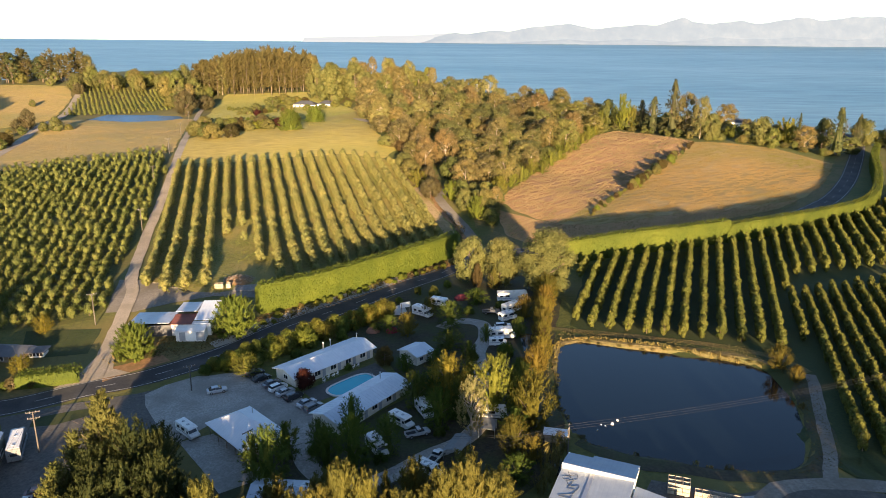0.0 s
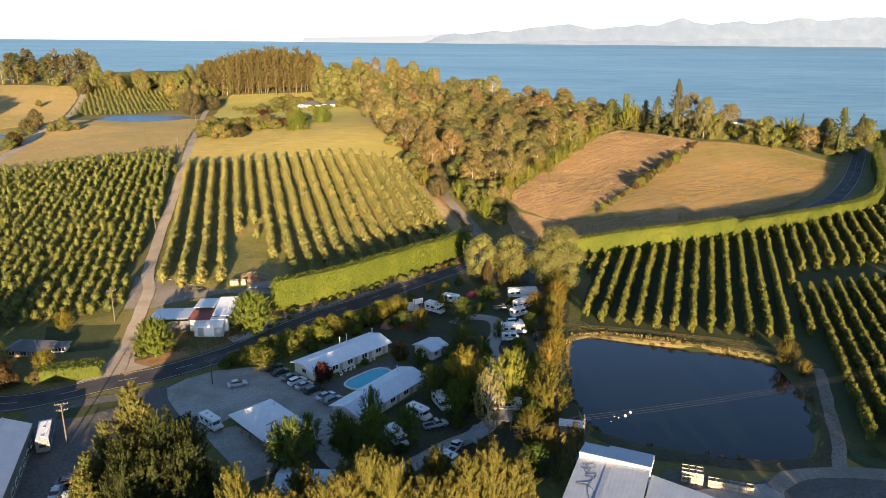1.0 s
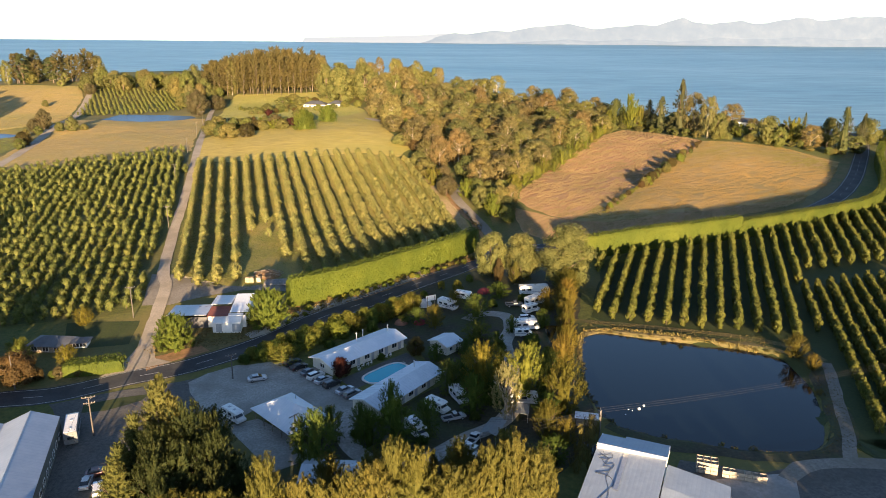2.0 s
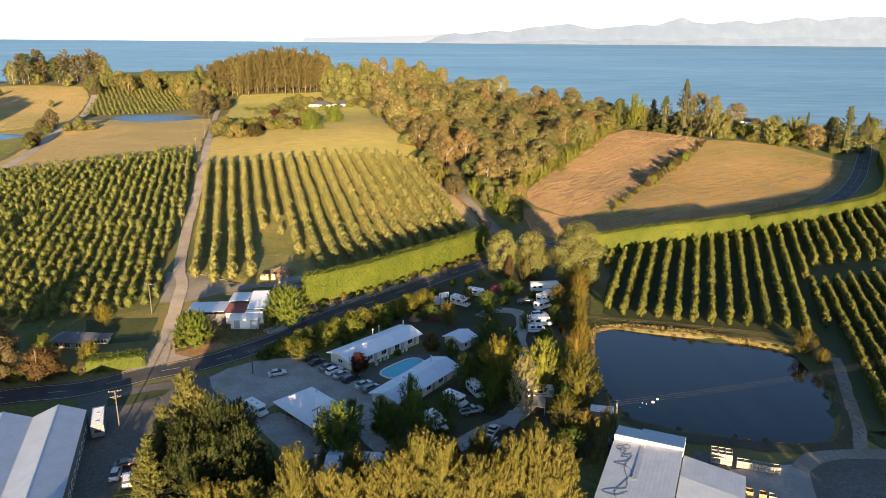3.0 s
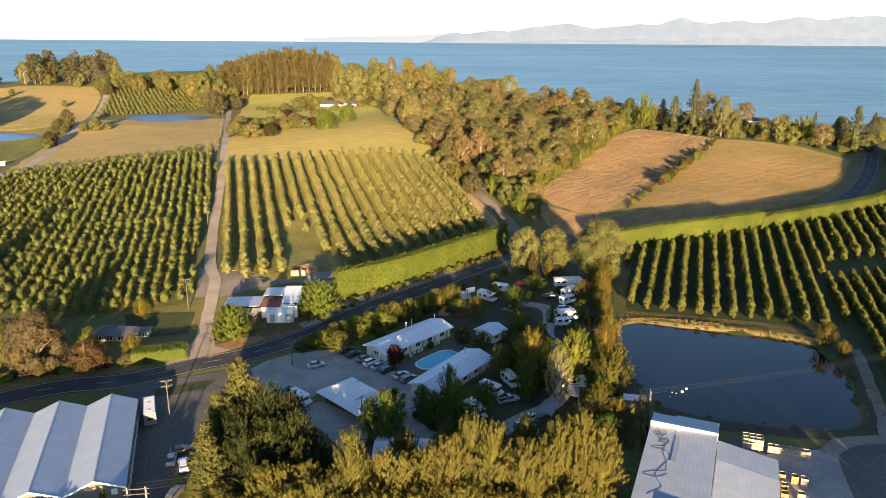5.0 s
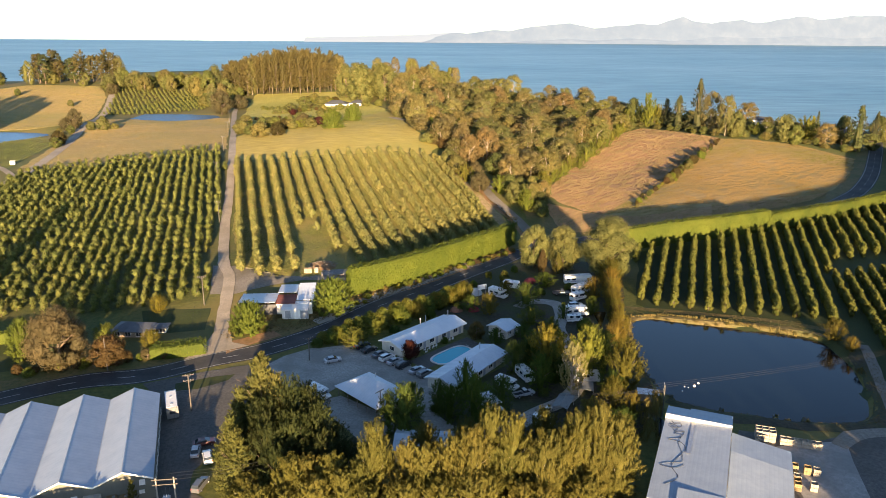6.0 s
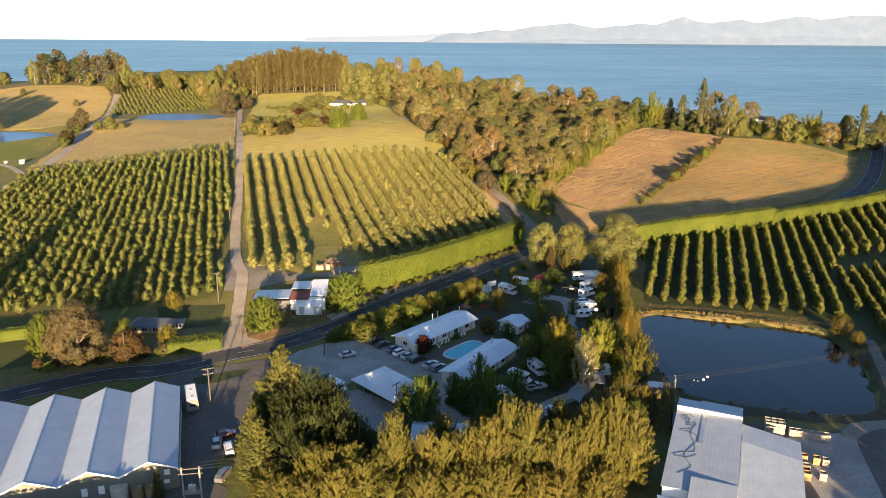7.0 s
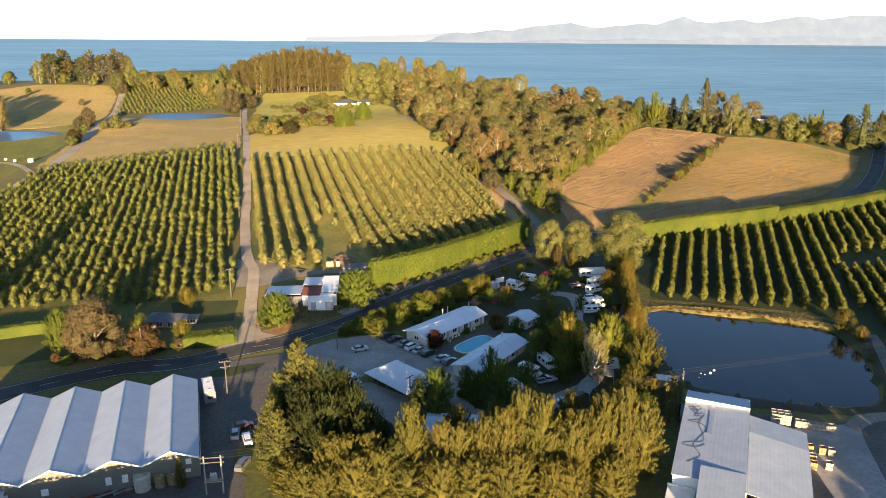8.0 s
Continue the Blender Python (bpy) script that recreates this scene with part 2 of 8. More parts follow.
# ---- mesh helpers ----
class Shape:
    """Collects faces for one mesh."""

    def __init__(self):
        self.v, self.f = [], []

    def add(self, verts, faces):
        k = len(self.v)
        self.v += [tuple(p) for p in verts]
        self.f += [tuple(k + i for i in q) for q in faces]
        return self

    def box(self, x0, x1, y0, y1, z0, z1, m=None):
        c = [Vector((x, y, z)) for x in (x0, x1) for y in (y0, y1) for z in (z0, z1)]
        if m:
            c = [m @ p for p in c]
        return self.add(c, [(0, 1, 3, 2), (4, 6, 7, 5), (0, 4, 5, 1), (2, 3, 7, 6), (0, 2, 6, 4), (1, 5, 7, 3)])

    def prism(self, outline, a, b, axis=1):
        """An outline of (u, w) swept along an axis: 1 gives (u, s, w), 0 gives (s, u, w), 2 gives (u, w, s)."""
        put = {0: lambda u, w, s: (s, u, w), 1: lambda u, w, s: (u, s, w), 2: lambda u, w, s: (u, w, s)}[axis]
        n = len(outline)
        v = [put(u, w, a) for u, w in outline] + [put(u, w, b) for u, w in outline]
        f = [(i, (i + 1) % n, n + (i + 1) % n, n + i) for i in range(n)]
        return self.add(v, f + [tuple(range(n))[::-1], tuple(range(n, 2 * n))])

    def slab(self, p, q, r, s, t):
        """A plate with four upper corners and the thickness t below them."""
        top = [Vector(c) for c in (p, q, r, s)]
        low = [c - Vector((0, 0, t)) for c in top]
        return self.add(top + low, [(0, 1, 2, 3), (7, 6, 5, 4), (0, 4, 5, 1), (1, 5, 6, 2), (2, 6, 7, 3), (3, 7, 4, 0)])

    def tube(self, pts, radii, sides=6):
        pts = [Vector(p) for p in pts]
        k, n = len(self.v), len(pts)
        for i, p in enumerate(pts):
            d = (pts[min(i + 1, n - 1)] - pts[max(i - 1, 0)]).normalized()
            u = d.cross(Vector((0.31, 0.95, 0.05))).normalized()
            w = d.cross(u)
            for j in range(sides):
                a = 2 * math.pi * j / sides
                self.v.append(tuple(p + radii[i] * (math.cos(a) * u + math.sin(a) * w)))
        for i in range(n - 1):
            for j in range(sides):
                a, b = k + i * sides + j, k + i * sides + (j + 1) % sides
                self.f.append((a, b, b + sides, a + sides))
        self.f.append(tuple(k + j for j in range(sides))[::-1])
        self.f.append(tuple(k + (n - 1) * sides + j for j in range(sides)))
        return self

    def mesh(self, name, material, smooth=False):
        me = bpy.data.meshes.new(name)
        me.from_pydata(self.v, [], self.f)
        me.materials.append(material)
        me.validate()
        bm = bmesh.new()
        bm.from_mesh(me)
        bmesh.ops.recalc_face_normals(bm, faces=bm.faces)
        bm.to_mesh(me)
        bm.free()
        if smooth:
            me.polygons.foreach_set("use_smooth", [True] * len(me.polygons))
        return me


def part(name, shape, material, parent, label="", smooth=False):
    """One mesh object under a thing or a part. shape: a Shape or a mesh."""
    me = shape if isinstance(shape, bpy.types.Mesh) else shape.mesh(name, material, smooth)
    ob = new(name, me)
    ob.parent = parent
    if label:
        tagged(ob, label)
    return ob


def thing(name, m, label, category, group="", kind=""):
    ob = new(name)
    ob.empty_display_size = 0.3
    ob.matrix_world = m
    return tagged(ob, label, category, group, kind)


def quads_mesh(name, verts, material):
    """A mesh of loose faces from an array of shape (faces, corners, 3)."""
    n, c = verts.shape[:2]
    me = bpy.data.meshes.new(name)
    me.vertices.add(c * n)
    me.vertices.foreach_set("co", verts.astype(np.float32).reshape(-1))
    me.loops.add(c * n)
    me.loops.foreach_set("vertex_index", np.arange(c * n, dtype=np.int32))
    me.polygons.add(n)
    me.polygons.foreach_set("loop_start", np.arange(0, c * n, c, dtype=np.int32))
    me.materials.append(material)
    me.update(calc_edges=True)
    return me


# ---- the lie of the land ----
KNOT_X, KNOT_Y = np.arange(-500, 401, 100.0), np.arange(0, 801, 100.0)
KNOTS = np.array([
    [-8.3, -9.6, -9.8, -8.7, -8.2, -6.9, -3.2, -1.4, 0.3, 2.1],
    [-5.4, -7.9, -9.5, -9.0, -6.9, -2.4, 0.2, -0.3, 0.7, 3.3],
    [-2.4, -5.2, -6.6, -4.7, -3.1, -4.1, -2.5, -0.1, 1.6, 5.3],
    [0.4, -1.7, -0.4, 4.3, 6.8, 0.9, 3.5, 4.3, 4.3, 6.7],
    [2.7, -0.3, 1.6, 10.9, 15.9, 7.1, 8.7, 10.2, 7.1, 4.7],
    [7.6, 3.4, 2.8, 9.3, 15.1, 13.1, 12.0, 12.8, 8.1, 1.3],
    [14.3, 13.2, 9.3, 8.9, 17.2, 20.1, 18.2, 14.5, 7.4, -2.0],
    [16.6, 23.6, 21.3, 18.8, 26.1, 28.0, 24.0, 16.8, 7.2, -3.7],
    [11.7, 26.6, 33.7, 35.5, 36.8, 35.0, 28.9, 19.3, 7.6, -4.7],
])
KNOLLS = [(9, 262, -4.4, 40), (55, 380, -2.3, 45), (150, 428, 3.5, 45), (-50, 440, 4.2, 60), (-78, 206, 2.6, 30), (-270, 500, 3.5, 45), (-20, 190, -1.7, 30), (95, 300, 0.9, 35), (-60, 390, 2.0, 45), (215, 385, -1.2, 40), (45, 150, 0.7, 35)]
SEA_Z = -20.0
COAST_X = [-2500, -900, -600, -400, -100, 30, 120, 210, 300, 450, 700, 2500]
COAST_Y = [1500, 930, 850, 790, 785, 650, 560, 530, 490, 400, 240, -900]
POND_EDGE = [(30.6, 168), (31.8, 172), (36.4, 174), (46, 170.8), (64.3, 166), (74, 162), (78.2, 157.5), (78.6, 152.9), (76.5, 142.5), (73.7, 133), (70, 124.5), (67.6, 120.4), (64.5, 118.2), (58.4, 117.8), (50, 118.8), (42.5, 122), (37.9, 123), (30.5, 127), (28, 132), (27, 140), (27.6, 150.5), (29, 160)]
POND_Z = -2.5
FARPOND_EDGE = [(-250, 546), (-240, 536), (-222, 531), (-200, 536), (-193, 547), (-200, 558), (-222, 562), (-242, 556)]
FARPOND_Z = 9.3
DAM_EDGE = [(-292, 486), (-287, 476), (-300, 466), (-330, 458), (-360, 456), (-372, 470), (-352, 488), (-320, 494), (-300, 493)]
DAM_Z = 4.0


def spline(t):
    t = np.abs(t)
    return np.where(t < 1, 2 / 3 - t ** 2 + t ** 3 / 2, np.where(t < 2, (2 - t) ** 3 / 6, 0.0))


def step(a, b, t):
    t = np.clip((t - a) / (b - a), 0, 1)
    return t * t * (3 - 2 * t)


def inside_by(x, y, poly):
    """How far (metres) points lie inside a polygon; minus outside."""
    p = np.array(poly, float)
    q = np.roll(p, -1, axis=0)
    best, odd = np.full(x.shape, 1e9), np.zeros(x.shape, bool)
    for (ax, ay), (bx, by) in zip(p, q):
        dx, dy = bx - ax, by - ay
        t = np.clip(((x - ax) * dx + (y - ay) * dy) / (dx * dx + dy * dy), 0, 1)
        best = np.minimum(best, np.hypot(x - ax - t * dx, y - ay - t * dy))
        odd ^= ((ay > y) != (by > y)) & (x < dx * (y - ay) / (dy if dy else 1e-9) + ax)
    return np.where(odd, best, -best)


def height(x, y):
    x, y = np.broadcast_arrays(np.asarray(x, float), np.asarray(y, float))
    shape, x, y = x.shape, x.reshape(-1), y.reshape(-1)
    cx, cy = np.clip(x, -500, 400), np.clip(y, 0, 800)
    bx, by = spline((cx[:, None] - KNOT_X) / 100), spline((cy[:, None] - KNOT_Y) / 100)
    bx, by = bx / bx.sum(1, keepdims=True), by / by.sum(1, keepdims=True)
    z = np.einsum("nj,ji,ni->n", by, KNOTS, bx)
    for kx, ky, kz, r in KNOLLS:
        z += kz * np.exp(-((x - kx) ** 2 + (y - ky) ** 2) / r ** 2)
    for edge, level, a, b, deep in ((POND_EDGE, POND_Z, -2.2, 1.6, 1.6), (FARPOND_EDGE, FARPOND_Z, -9, 4, 1.5), (DAM_EDGE, DAM_Z, -12, 4, 1.5)):
        e = np.array(edge)
        near = (x > e[:, 0].min() - 25) & (x < e[:, 0].max() + 25) & (y > e[:, 1].min() - 25) & (y < e[:, 1].max() + 25)
        if near.any():
            w = step(a, b, inside_by(x[near], y[near], edge))
            z[near] = z[near] * (1 - w) + (level - deep) * w
    z = z + (SEA_Z - 6 - z) * step(0, 60, y - np.interp(x, COAST_X, COAST_Y))
    return z.reshape(shape)


def hz(x, y):
    return float(height(x, y))


def spaced(*spans):
    out = [spans[0][0]]
    for a, b, d in spans:
        n = max(1, round((b - a) / d))
        out += list(np.linspace(a, b, n + 1)[1:])
    return np.array(out)


def grid_mesh(name, xs, ys, material, z=None):
    gx, gy = np.meshgrid(xs, ys)
    gz = height(gx, gy) if z is None else np.full(gx.shape, z)
    nx, ny = len(xs), len(ys)
    i = (np.arange(ny - 1)[:, None] * nx + np.arange(nx - 1)).reshape(-1)
    me = bpy.data.meshes.new(name)
    me.from_pydata(np.stack([gx, gy, gz], -1).reshape(-1, 3).tolist(), [], np.stack([i, i + 1, i + nx + 1, i + nx], 1).tolist())
    me.materials.append(material)
    me.polygons.foreach_set("use_smooth", [True] * len(me.polygons))
    return me


ground = tagged(new("ground", grid_mesh("ground",
    spaced((-3500, -1000, 250), (-1000, -400, 30), (-400, -240, 8), (-240, 20, 3), (20, 92, 1.5), (92, 260, 3), (260, 480, 10), (480, 1000, 40), (1000, 3500, 250)),
    spaced((-3500, -600, 250), (-600, 0, 30), (0, 60, 6), (60, 112, 3), (112, 182, 1.5), (182, 440, 3), (440, 720, 7), (720, 1000, 14), (1000, 2200, 100)), GRASS)),
    "rolling green and tawny pasture down to the sea", "ground", kind="structure")
tagged(new("water", grid_mesh("water", spaced((-4990, 4990, 400)), spaced((-4990, 5210, 400)), SEA, SEA_Z)), "calm blue sea out to the horizon", "sea", kind="structure")


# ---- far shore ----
# Haze over the hills is put into their material as a pale bluish glow.
HAZE, _n, _b = nodes_of("glowing haze on hills")
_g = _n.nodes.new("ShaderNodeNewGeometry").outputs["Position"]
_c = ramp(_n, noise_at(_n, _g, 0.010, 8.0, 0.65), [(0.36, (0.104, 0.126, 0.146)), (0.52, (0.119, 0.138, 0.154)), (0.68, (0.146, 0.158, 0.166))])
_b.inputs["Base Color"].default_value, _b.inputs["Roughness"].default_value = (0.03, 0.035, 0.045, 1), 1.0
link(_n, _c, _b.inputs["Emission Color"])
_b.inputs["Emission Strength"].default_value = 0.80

# The lowest shore gets a still paler glow, for thicker haze.
FAR_HAZE, _n, _b = nodes_of("glowing haze on shore")
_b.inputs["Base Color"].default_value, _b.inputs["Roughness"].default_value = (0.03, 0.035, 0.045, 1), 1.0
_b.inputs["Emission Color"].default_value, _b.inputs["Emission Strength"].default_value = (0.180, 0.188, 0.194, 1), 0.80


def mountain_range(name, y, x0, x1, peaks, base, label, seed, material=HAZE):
    """A ridge with a rough slope towards the sea; peaks: (x, height) of its skyline."""
    px, pz = [p[0] for p in peaks], [p[1] for p in peaks]
    xs, rows = np.linspace(x0, x1, 160), 9
    v, f = [], []
    for j in range(rows):
        k = j / (rows - 1)
        for x in xs:
            top = np.interp(x, px, pz)
            n = noise.fractal(Vector((x / 230 + seed, k * 2.6, seed)), 0.8, 2.1, 6)
            z = base + (top - base) * (k ** 0.8) * (1 + 0.20 * n * (1 - k * 0.6))
            v.append((x, y - 90 * (1 - k) + 14 * n * (1 - k), max(base - 4, z)))
    n = len(xs)
    for j in range(rows - 1):
        f += [(j * n + i, j * n + i + 1, (j + 1) * n + i + 1, (j + 1) * n + i) for i in range(n - 1)]
    me = bpy.data.meshes.new(name)
    me.from_pydata(v, [], f)
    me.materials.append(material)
    me.polygons.foreach_set("use_smooth", [True] * len(me.polygons))
    return tagged(new(name, me), label, "hills", kind="structure")


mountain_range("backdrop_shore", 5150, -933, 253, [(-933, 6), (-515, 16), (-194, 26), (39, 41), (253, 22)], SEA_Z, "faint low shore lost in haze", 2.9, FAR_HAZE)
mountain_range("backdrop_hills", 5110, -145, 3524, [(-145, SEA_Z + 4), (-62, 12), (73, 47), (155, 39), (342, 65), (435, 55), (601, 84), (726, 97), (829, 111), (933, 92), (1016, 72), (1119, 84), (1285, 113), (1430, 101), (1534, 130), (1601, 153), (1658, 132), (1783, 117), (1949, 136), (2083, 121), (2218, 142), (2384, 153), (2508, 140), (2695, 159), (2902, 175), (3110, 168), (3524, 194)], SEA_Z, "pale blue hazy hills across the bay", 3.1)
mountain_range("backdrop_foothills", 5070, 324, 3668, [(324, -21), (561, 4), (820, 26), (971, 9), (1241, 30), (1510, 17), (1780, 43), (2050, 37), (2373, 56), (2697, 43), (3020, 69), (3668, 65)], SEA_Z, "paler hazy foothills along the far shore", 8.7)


# ---- sheets laid over the land ----
def drape(name, outline, material, label, category, lift=0.06, cell=6.0, wobble=0.0, kind="structure"):
    pts = []
    for (ax, ay), (bx, by) in zip(outline, outline[1:] + outline[:1]):
        n = max(1, int(math.hypot(bx - ax, by - ay) / 3.0)) if wobble else 1
        for i in range(n):
            x, y = ax + (bx - ax) * i / n, ay + (by - ay) * i / n
            d = noise.noise_vector(Vector((x * 0.16, y * 0.16, 5.0))) * wobble
            pts.append((x + d.x, y + d.y))
    bm = bmesh.new()
    bm.faces.new([bm.verts.new((x, y, 0)) for x, y in pts])
    bmesh.ops.triangulate(bm, faces=bm.faces)
    xs, ys = [p[0] for p in pts], [p[1] for p in pts]
    for axis, lo, hi in ((0, min(xs), max(xs)), (1, min(ys), max(ys))):
        for k in range(int((hi - lo) / cell)):
            co, no = [0, 0, 0], [0, 0, 0]
            co[axis], no[axis] = lo + cell * (k + 0.5), 1
            bmesh.ops.bisect_plane(bm, geom=bm.verts[:] + bm.edges[:] + bm.faces[:], plane_co=co, plane_no=no)
    z = height([v.co.x for v in bm.verts], [v.co.y for v in bm.verts])
    for v, h in zip(bm.verts, z):
        v.co.z = h + lift
    bmesh.ops.recalc_face_normals(bm, faces=bm.faces)
    me = bpy.data.meshes.new(name)
    bm.to_mesh(me)
    bm.free()
    if sum(p.normal.z for p in me.polygons) < 0:
        me.flip_normals()
    me.materials.append(material)
    me.polygons.foreach_set("use_smooth", [True] * len(me.polygons))
    return tagged(new(name, me), label, category, kind=kind)


def smooth_line(pts, gap=2.0):
    """A Catmull-Rom line through points, resampled."""
    p = [Vector(q) for q in pts]
    p = [2 * p[0] - p[1]] + p + [2 * p[-1] - p[-2]]
    out = []
    for a, b, c, d in zip(p, p[1:], p[2:], p[3:]):
        n = max(2, int((c - b).length / gap))
        for i in range(n):
            t = i / n
            out.append(0.5 * (2 * b + (c - a) * t + (2 * a - 5 * b + 4 * c - d) * t * t + (3 * b - a - 3 * c + d) * t ** 3))
    return out + [p[-2]]


def ribbon(name, line, lo, hi, material, lift, label="", category="", cuts=4, ragged=0.0, dash=None, parent=None):
    """A strip from lo to hi metres beside a line, laid on the land."""
    v, f = [], []
    for i, p in enumerate(line):
        d = (line[min(i + 1, len(line) - 1)] - line[max(i - 1, 0)]).normalized()
        for j in range(cuts + 1):
            o = lo + (hi - lo) * j / cuts
            if ragged and j in (0, cuts):
                o += ragged * noise.noise(Vector((p.x * 0.21, p.y * 0.21, j * 3.3)))
            v.append((p.x + d.y * o, p.y - d.x * o))
    z = height([q[0] for q in v], [q[1] for q in v]) + lift
    v = [(x, y, h) for (x, y), h in zip(v, z)]
    n = cuts + 1
    for i in range(len(line) - 1):
        if dash and (i % sum(dash)) >= dash[0]:
            continue
        f += [(i * n + j, i * n + j + 1, (i + 1) * n + j + 1, (i + 1) * n + j) for j in range(cuts)]
    me = bpy.data.meshes.new(name)
    me.from_pydata(v, [], f)
    if sum(p.normal.z for p in me.polygons) < 0:
        me.flip_normals()
    me.materials.append(material)
    ob = new(name, me)
    ob.parent = parent
    return tagged(ob, label, category, kind="" if parent else "structure")


ROAD = smooth_line([(-420, -60), (-300, 30), (-200, 92), (-160, 112), (-131, 128.8), (-110.4, 139.8), (-95, 143), (-80.8, 150.6), (-68.7, 156.3), (-54, 169), (-40.5, 188), (-23.8, 207), (-3.8, 229), (8, 246),
                    (22, 257), (45, 258), (75, 261.5), (110, 272), (135, 284), (150, 294.5), (162.5, 306), (171, 314.7), (184, 331.5), (199.8, 355), (221, 390), (234, 412), (247, 435), (258, 455), (275, 485)], 2.0)
LANE_LINE = smooth_line([(-80.6, 155.2), (-81.4, 159), (-83.3, 167), (-87, 186), (-90.5, 203), (-96, 216), (-106, 253), (-114.7, 291), (-128.3, 347), (-146, 416), (-152, 440), (-163, 480), (-176, 530), (-186, 570), (-200, 640)], 3.0)
SIDE_LINE = smooth_line([(10, 250), (13.6, 261), (12.4, 273), (10, 283), (7.2, 291.2), (3.2, 302.4), (-0.9, 317.6), (2, 330), (14, 345)], 2.0)
FAR_LANE = smooth_line([(-236, 230), (-226, 275), (-227, 298), (-230, 326), (-231, 344), (-240, 388), (-256, 445), (-271, 498), (-290, 570), (-315, 645), (-332, 690)], 3.0)
ROAD_A, ROAD_B = [min(range(len(ROAD)), key=lambda i: (ROAD[i] - Vector(q)).length) for q in ((-54, 169), (-8, 224))]
road = ribbon("road", ROAD, -3.9, 3.9, ASPHALT, 0.10, "dark sealed two-lane country road with painted lines", "road", 6, 0.25)
ribbon("edge_line", ROAD, -3.35, -3.2, LINE, 0.115, parent=road, cuts=1)
ribbon("edge_line", ROAD, 3.2, 3.35, LINE, 0.115, parent=road, cuts=1)
ribbon("centre_line", ROAD, -0.07, 0.07, LINE, 0.115, parent=road, cuts=1, dash=(2, 4))
ribbon("verge_far", ROAD, -9.5, -3.6, VERGE, 0.07, "dry rough grass verge along the road", "verge", 4, 1.2)
ribbon("shoulder", ROAD[ROAD_A:ROAD_B], -7.4, -3.8, GRAVEL, 0.13, "grey gravel pull-off between road and hedge bank", "shoulder", 4, 0.5)
ribbon("lane", LANE_LINE, -1.85, 1.85, LANE, 0.26, "pale dusty gravel farm lane", "lane", 6, 0.35)
ribbon("loop_track", smooth_line([(-230, 328), (-236, 341), (-245, 352), (-256, 364), (-270, 373), (-290, 372), (-330, 360)], 2.0), -1.6, 1.6, LANE, 0.28, "pale farm track looping off the far lane", "track", 4, 0.3)
ribbon("lane_far", FAR_LANE, -2.9, 2.9, LANE, 0.30, "pale gravel lane past the far ponds", "lane", 4, 0.5)
ribbon("side_road", SIDE_LINE, -2.2, 2.2, FARM_YARD, 0.12, "narrow sealed side road climbing into the trees", "road", 4, 0.2)
ribbon("orchard_bank", smooth_line([(-21, 374), (-16, 345), (-8, 316), (0, 290), (4, 276)]), -2.2, 2.2, BANK, 0.2, "tan bare earth bank beside the orchard", "bank", 4, 0.8)
ribbon("side_bank", SIDE_LINE, -4.2, -2.2, EARTH, 0.07, "bare earth cutting beside the side road", "bank", 3, 1.2)

drape("field_brown", [(25, 316), (33, 299), (46, 285), (68, 311), (100, 357), (138, 409), (146, 425), (124, 466), (112, 477), (96, 460), (70, 415), (45, 366)], DRY, "tall russet dry grass paddock", "field", wobble=1.5)
drape("field_tawny", [(46, 285), (62, 280), (100, 291), (135, 303), (156, 313), (176, 334), (193, 360), (209, 388), (190, 418), (146, 425), (138, 409), (100, 357), (68, 311)], DRY_GREEN, "patchy tawny cut paddock", "field", wobble=1.5)
drape("field_shade", [(22, 306), (26, 276), (34, 264), (48, 263), (75, 267), (110, 278), (138, 292), (152, 306), (156, 313), (135, 303), (100, 291), (62, 280), (46, 285)], DRY, "rough dry grass strip below the paddock", "field", wobble=1.0)
drape("field_straw", [(-134, 370), (-127, 355), (-97, 360), (-68, 369), (-54, 375), (-30, 375), (-24, 392), (-38, 430), (-48, 470), (-52, 500), (-80, 500), (-100, 470), (-140, 440), (-147, 415)], STRAW, "mown golden straw field on the slope", "field", 0.22, wobble=2.0)
drape("field_hill", [(-150, 460), (-100, 475), (-80, 505), (-62, 545), (-90, 600), (-114, 654), (-150, 657), (-190, 660), (-186, 622), (-172, 540)], HILLTOP, "pale green-gold hilltop grass by the farmhouse", "field", 0.22, wobble=2.0)
drape("track_corner", [(-61, 501), (-53, 497), (-46, 480), (-49, 475), (-55, 485)], LANE, "pale sandy corner of a farm track", "track", 0.42, wobble=0.6)
drape("field_slope", [(-151, 433), (-140, 438), (-100, 467), (-80, 497), (-50, 497), (-46, 520), (-58, 552), (-64, 548), (-82, 508), (-102, 478), (-152, 464)], STRAW, "pale grass slope below the farmhouse", "field", 0.20, wobble=1.0)
drape("meadow", [(-141, 384), (-150, 420), (-164, 475), (-178, 530), (-190, 536), (-225, 526), (-262, 536), (-282, 530), (-262, 450), (-250, 395), (-240, 352), (-212, 352)], MEADOW, "tawny grazed meadow beside the lane", "field", 0.22, wobble=2.0)
drape("meadow_far", [(-276, 505), (-292, 560), (-318, 642), (-345, 690), (-420, 700), (-480, 600), (-400, 500), (-330, 500)], MEADOW, "golden hillside meadow above the dam", "field", 0.22, wobble=2.0)
drape("orchard_floor", [(-82, 202), (-92, 218), (-103, 254), (-111, 291), (-124, 345), (-127, 355), (-97, 360), (-68, 369), (-54, 375), (-30, 375), (-20, 364), (4, 288), (6, 268), (-50, 212), (-66, 201)], ORCHARD_FLOOR, "grass under the orchard rows", "grass", wobble=1.2)
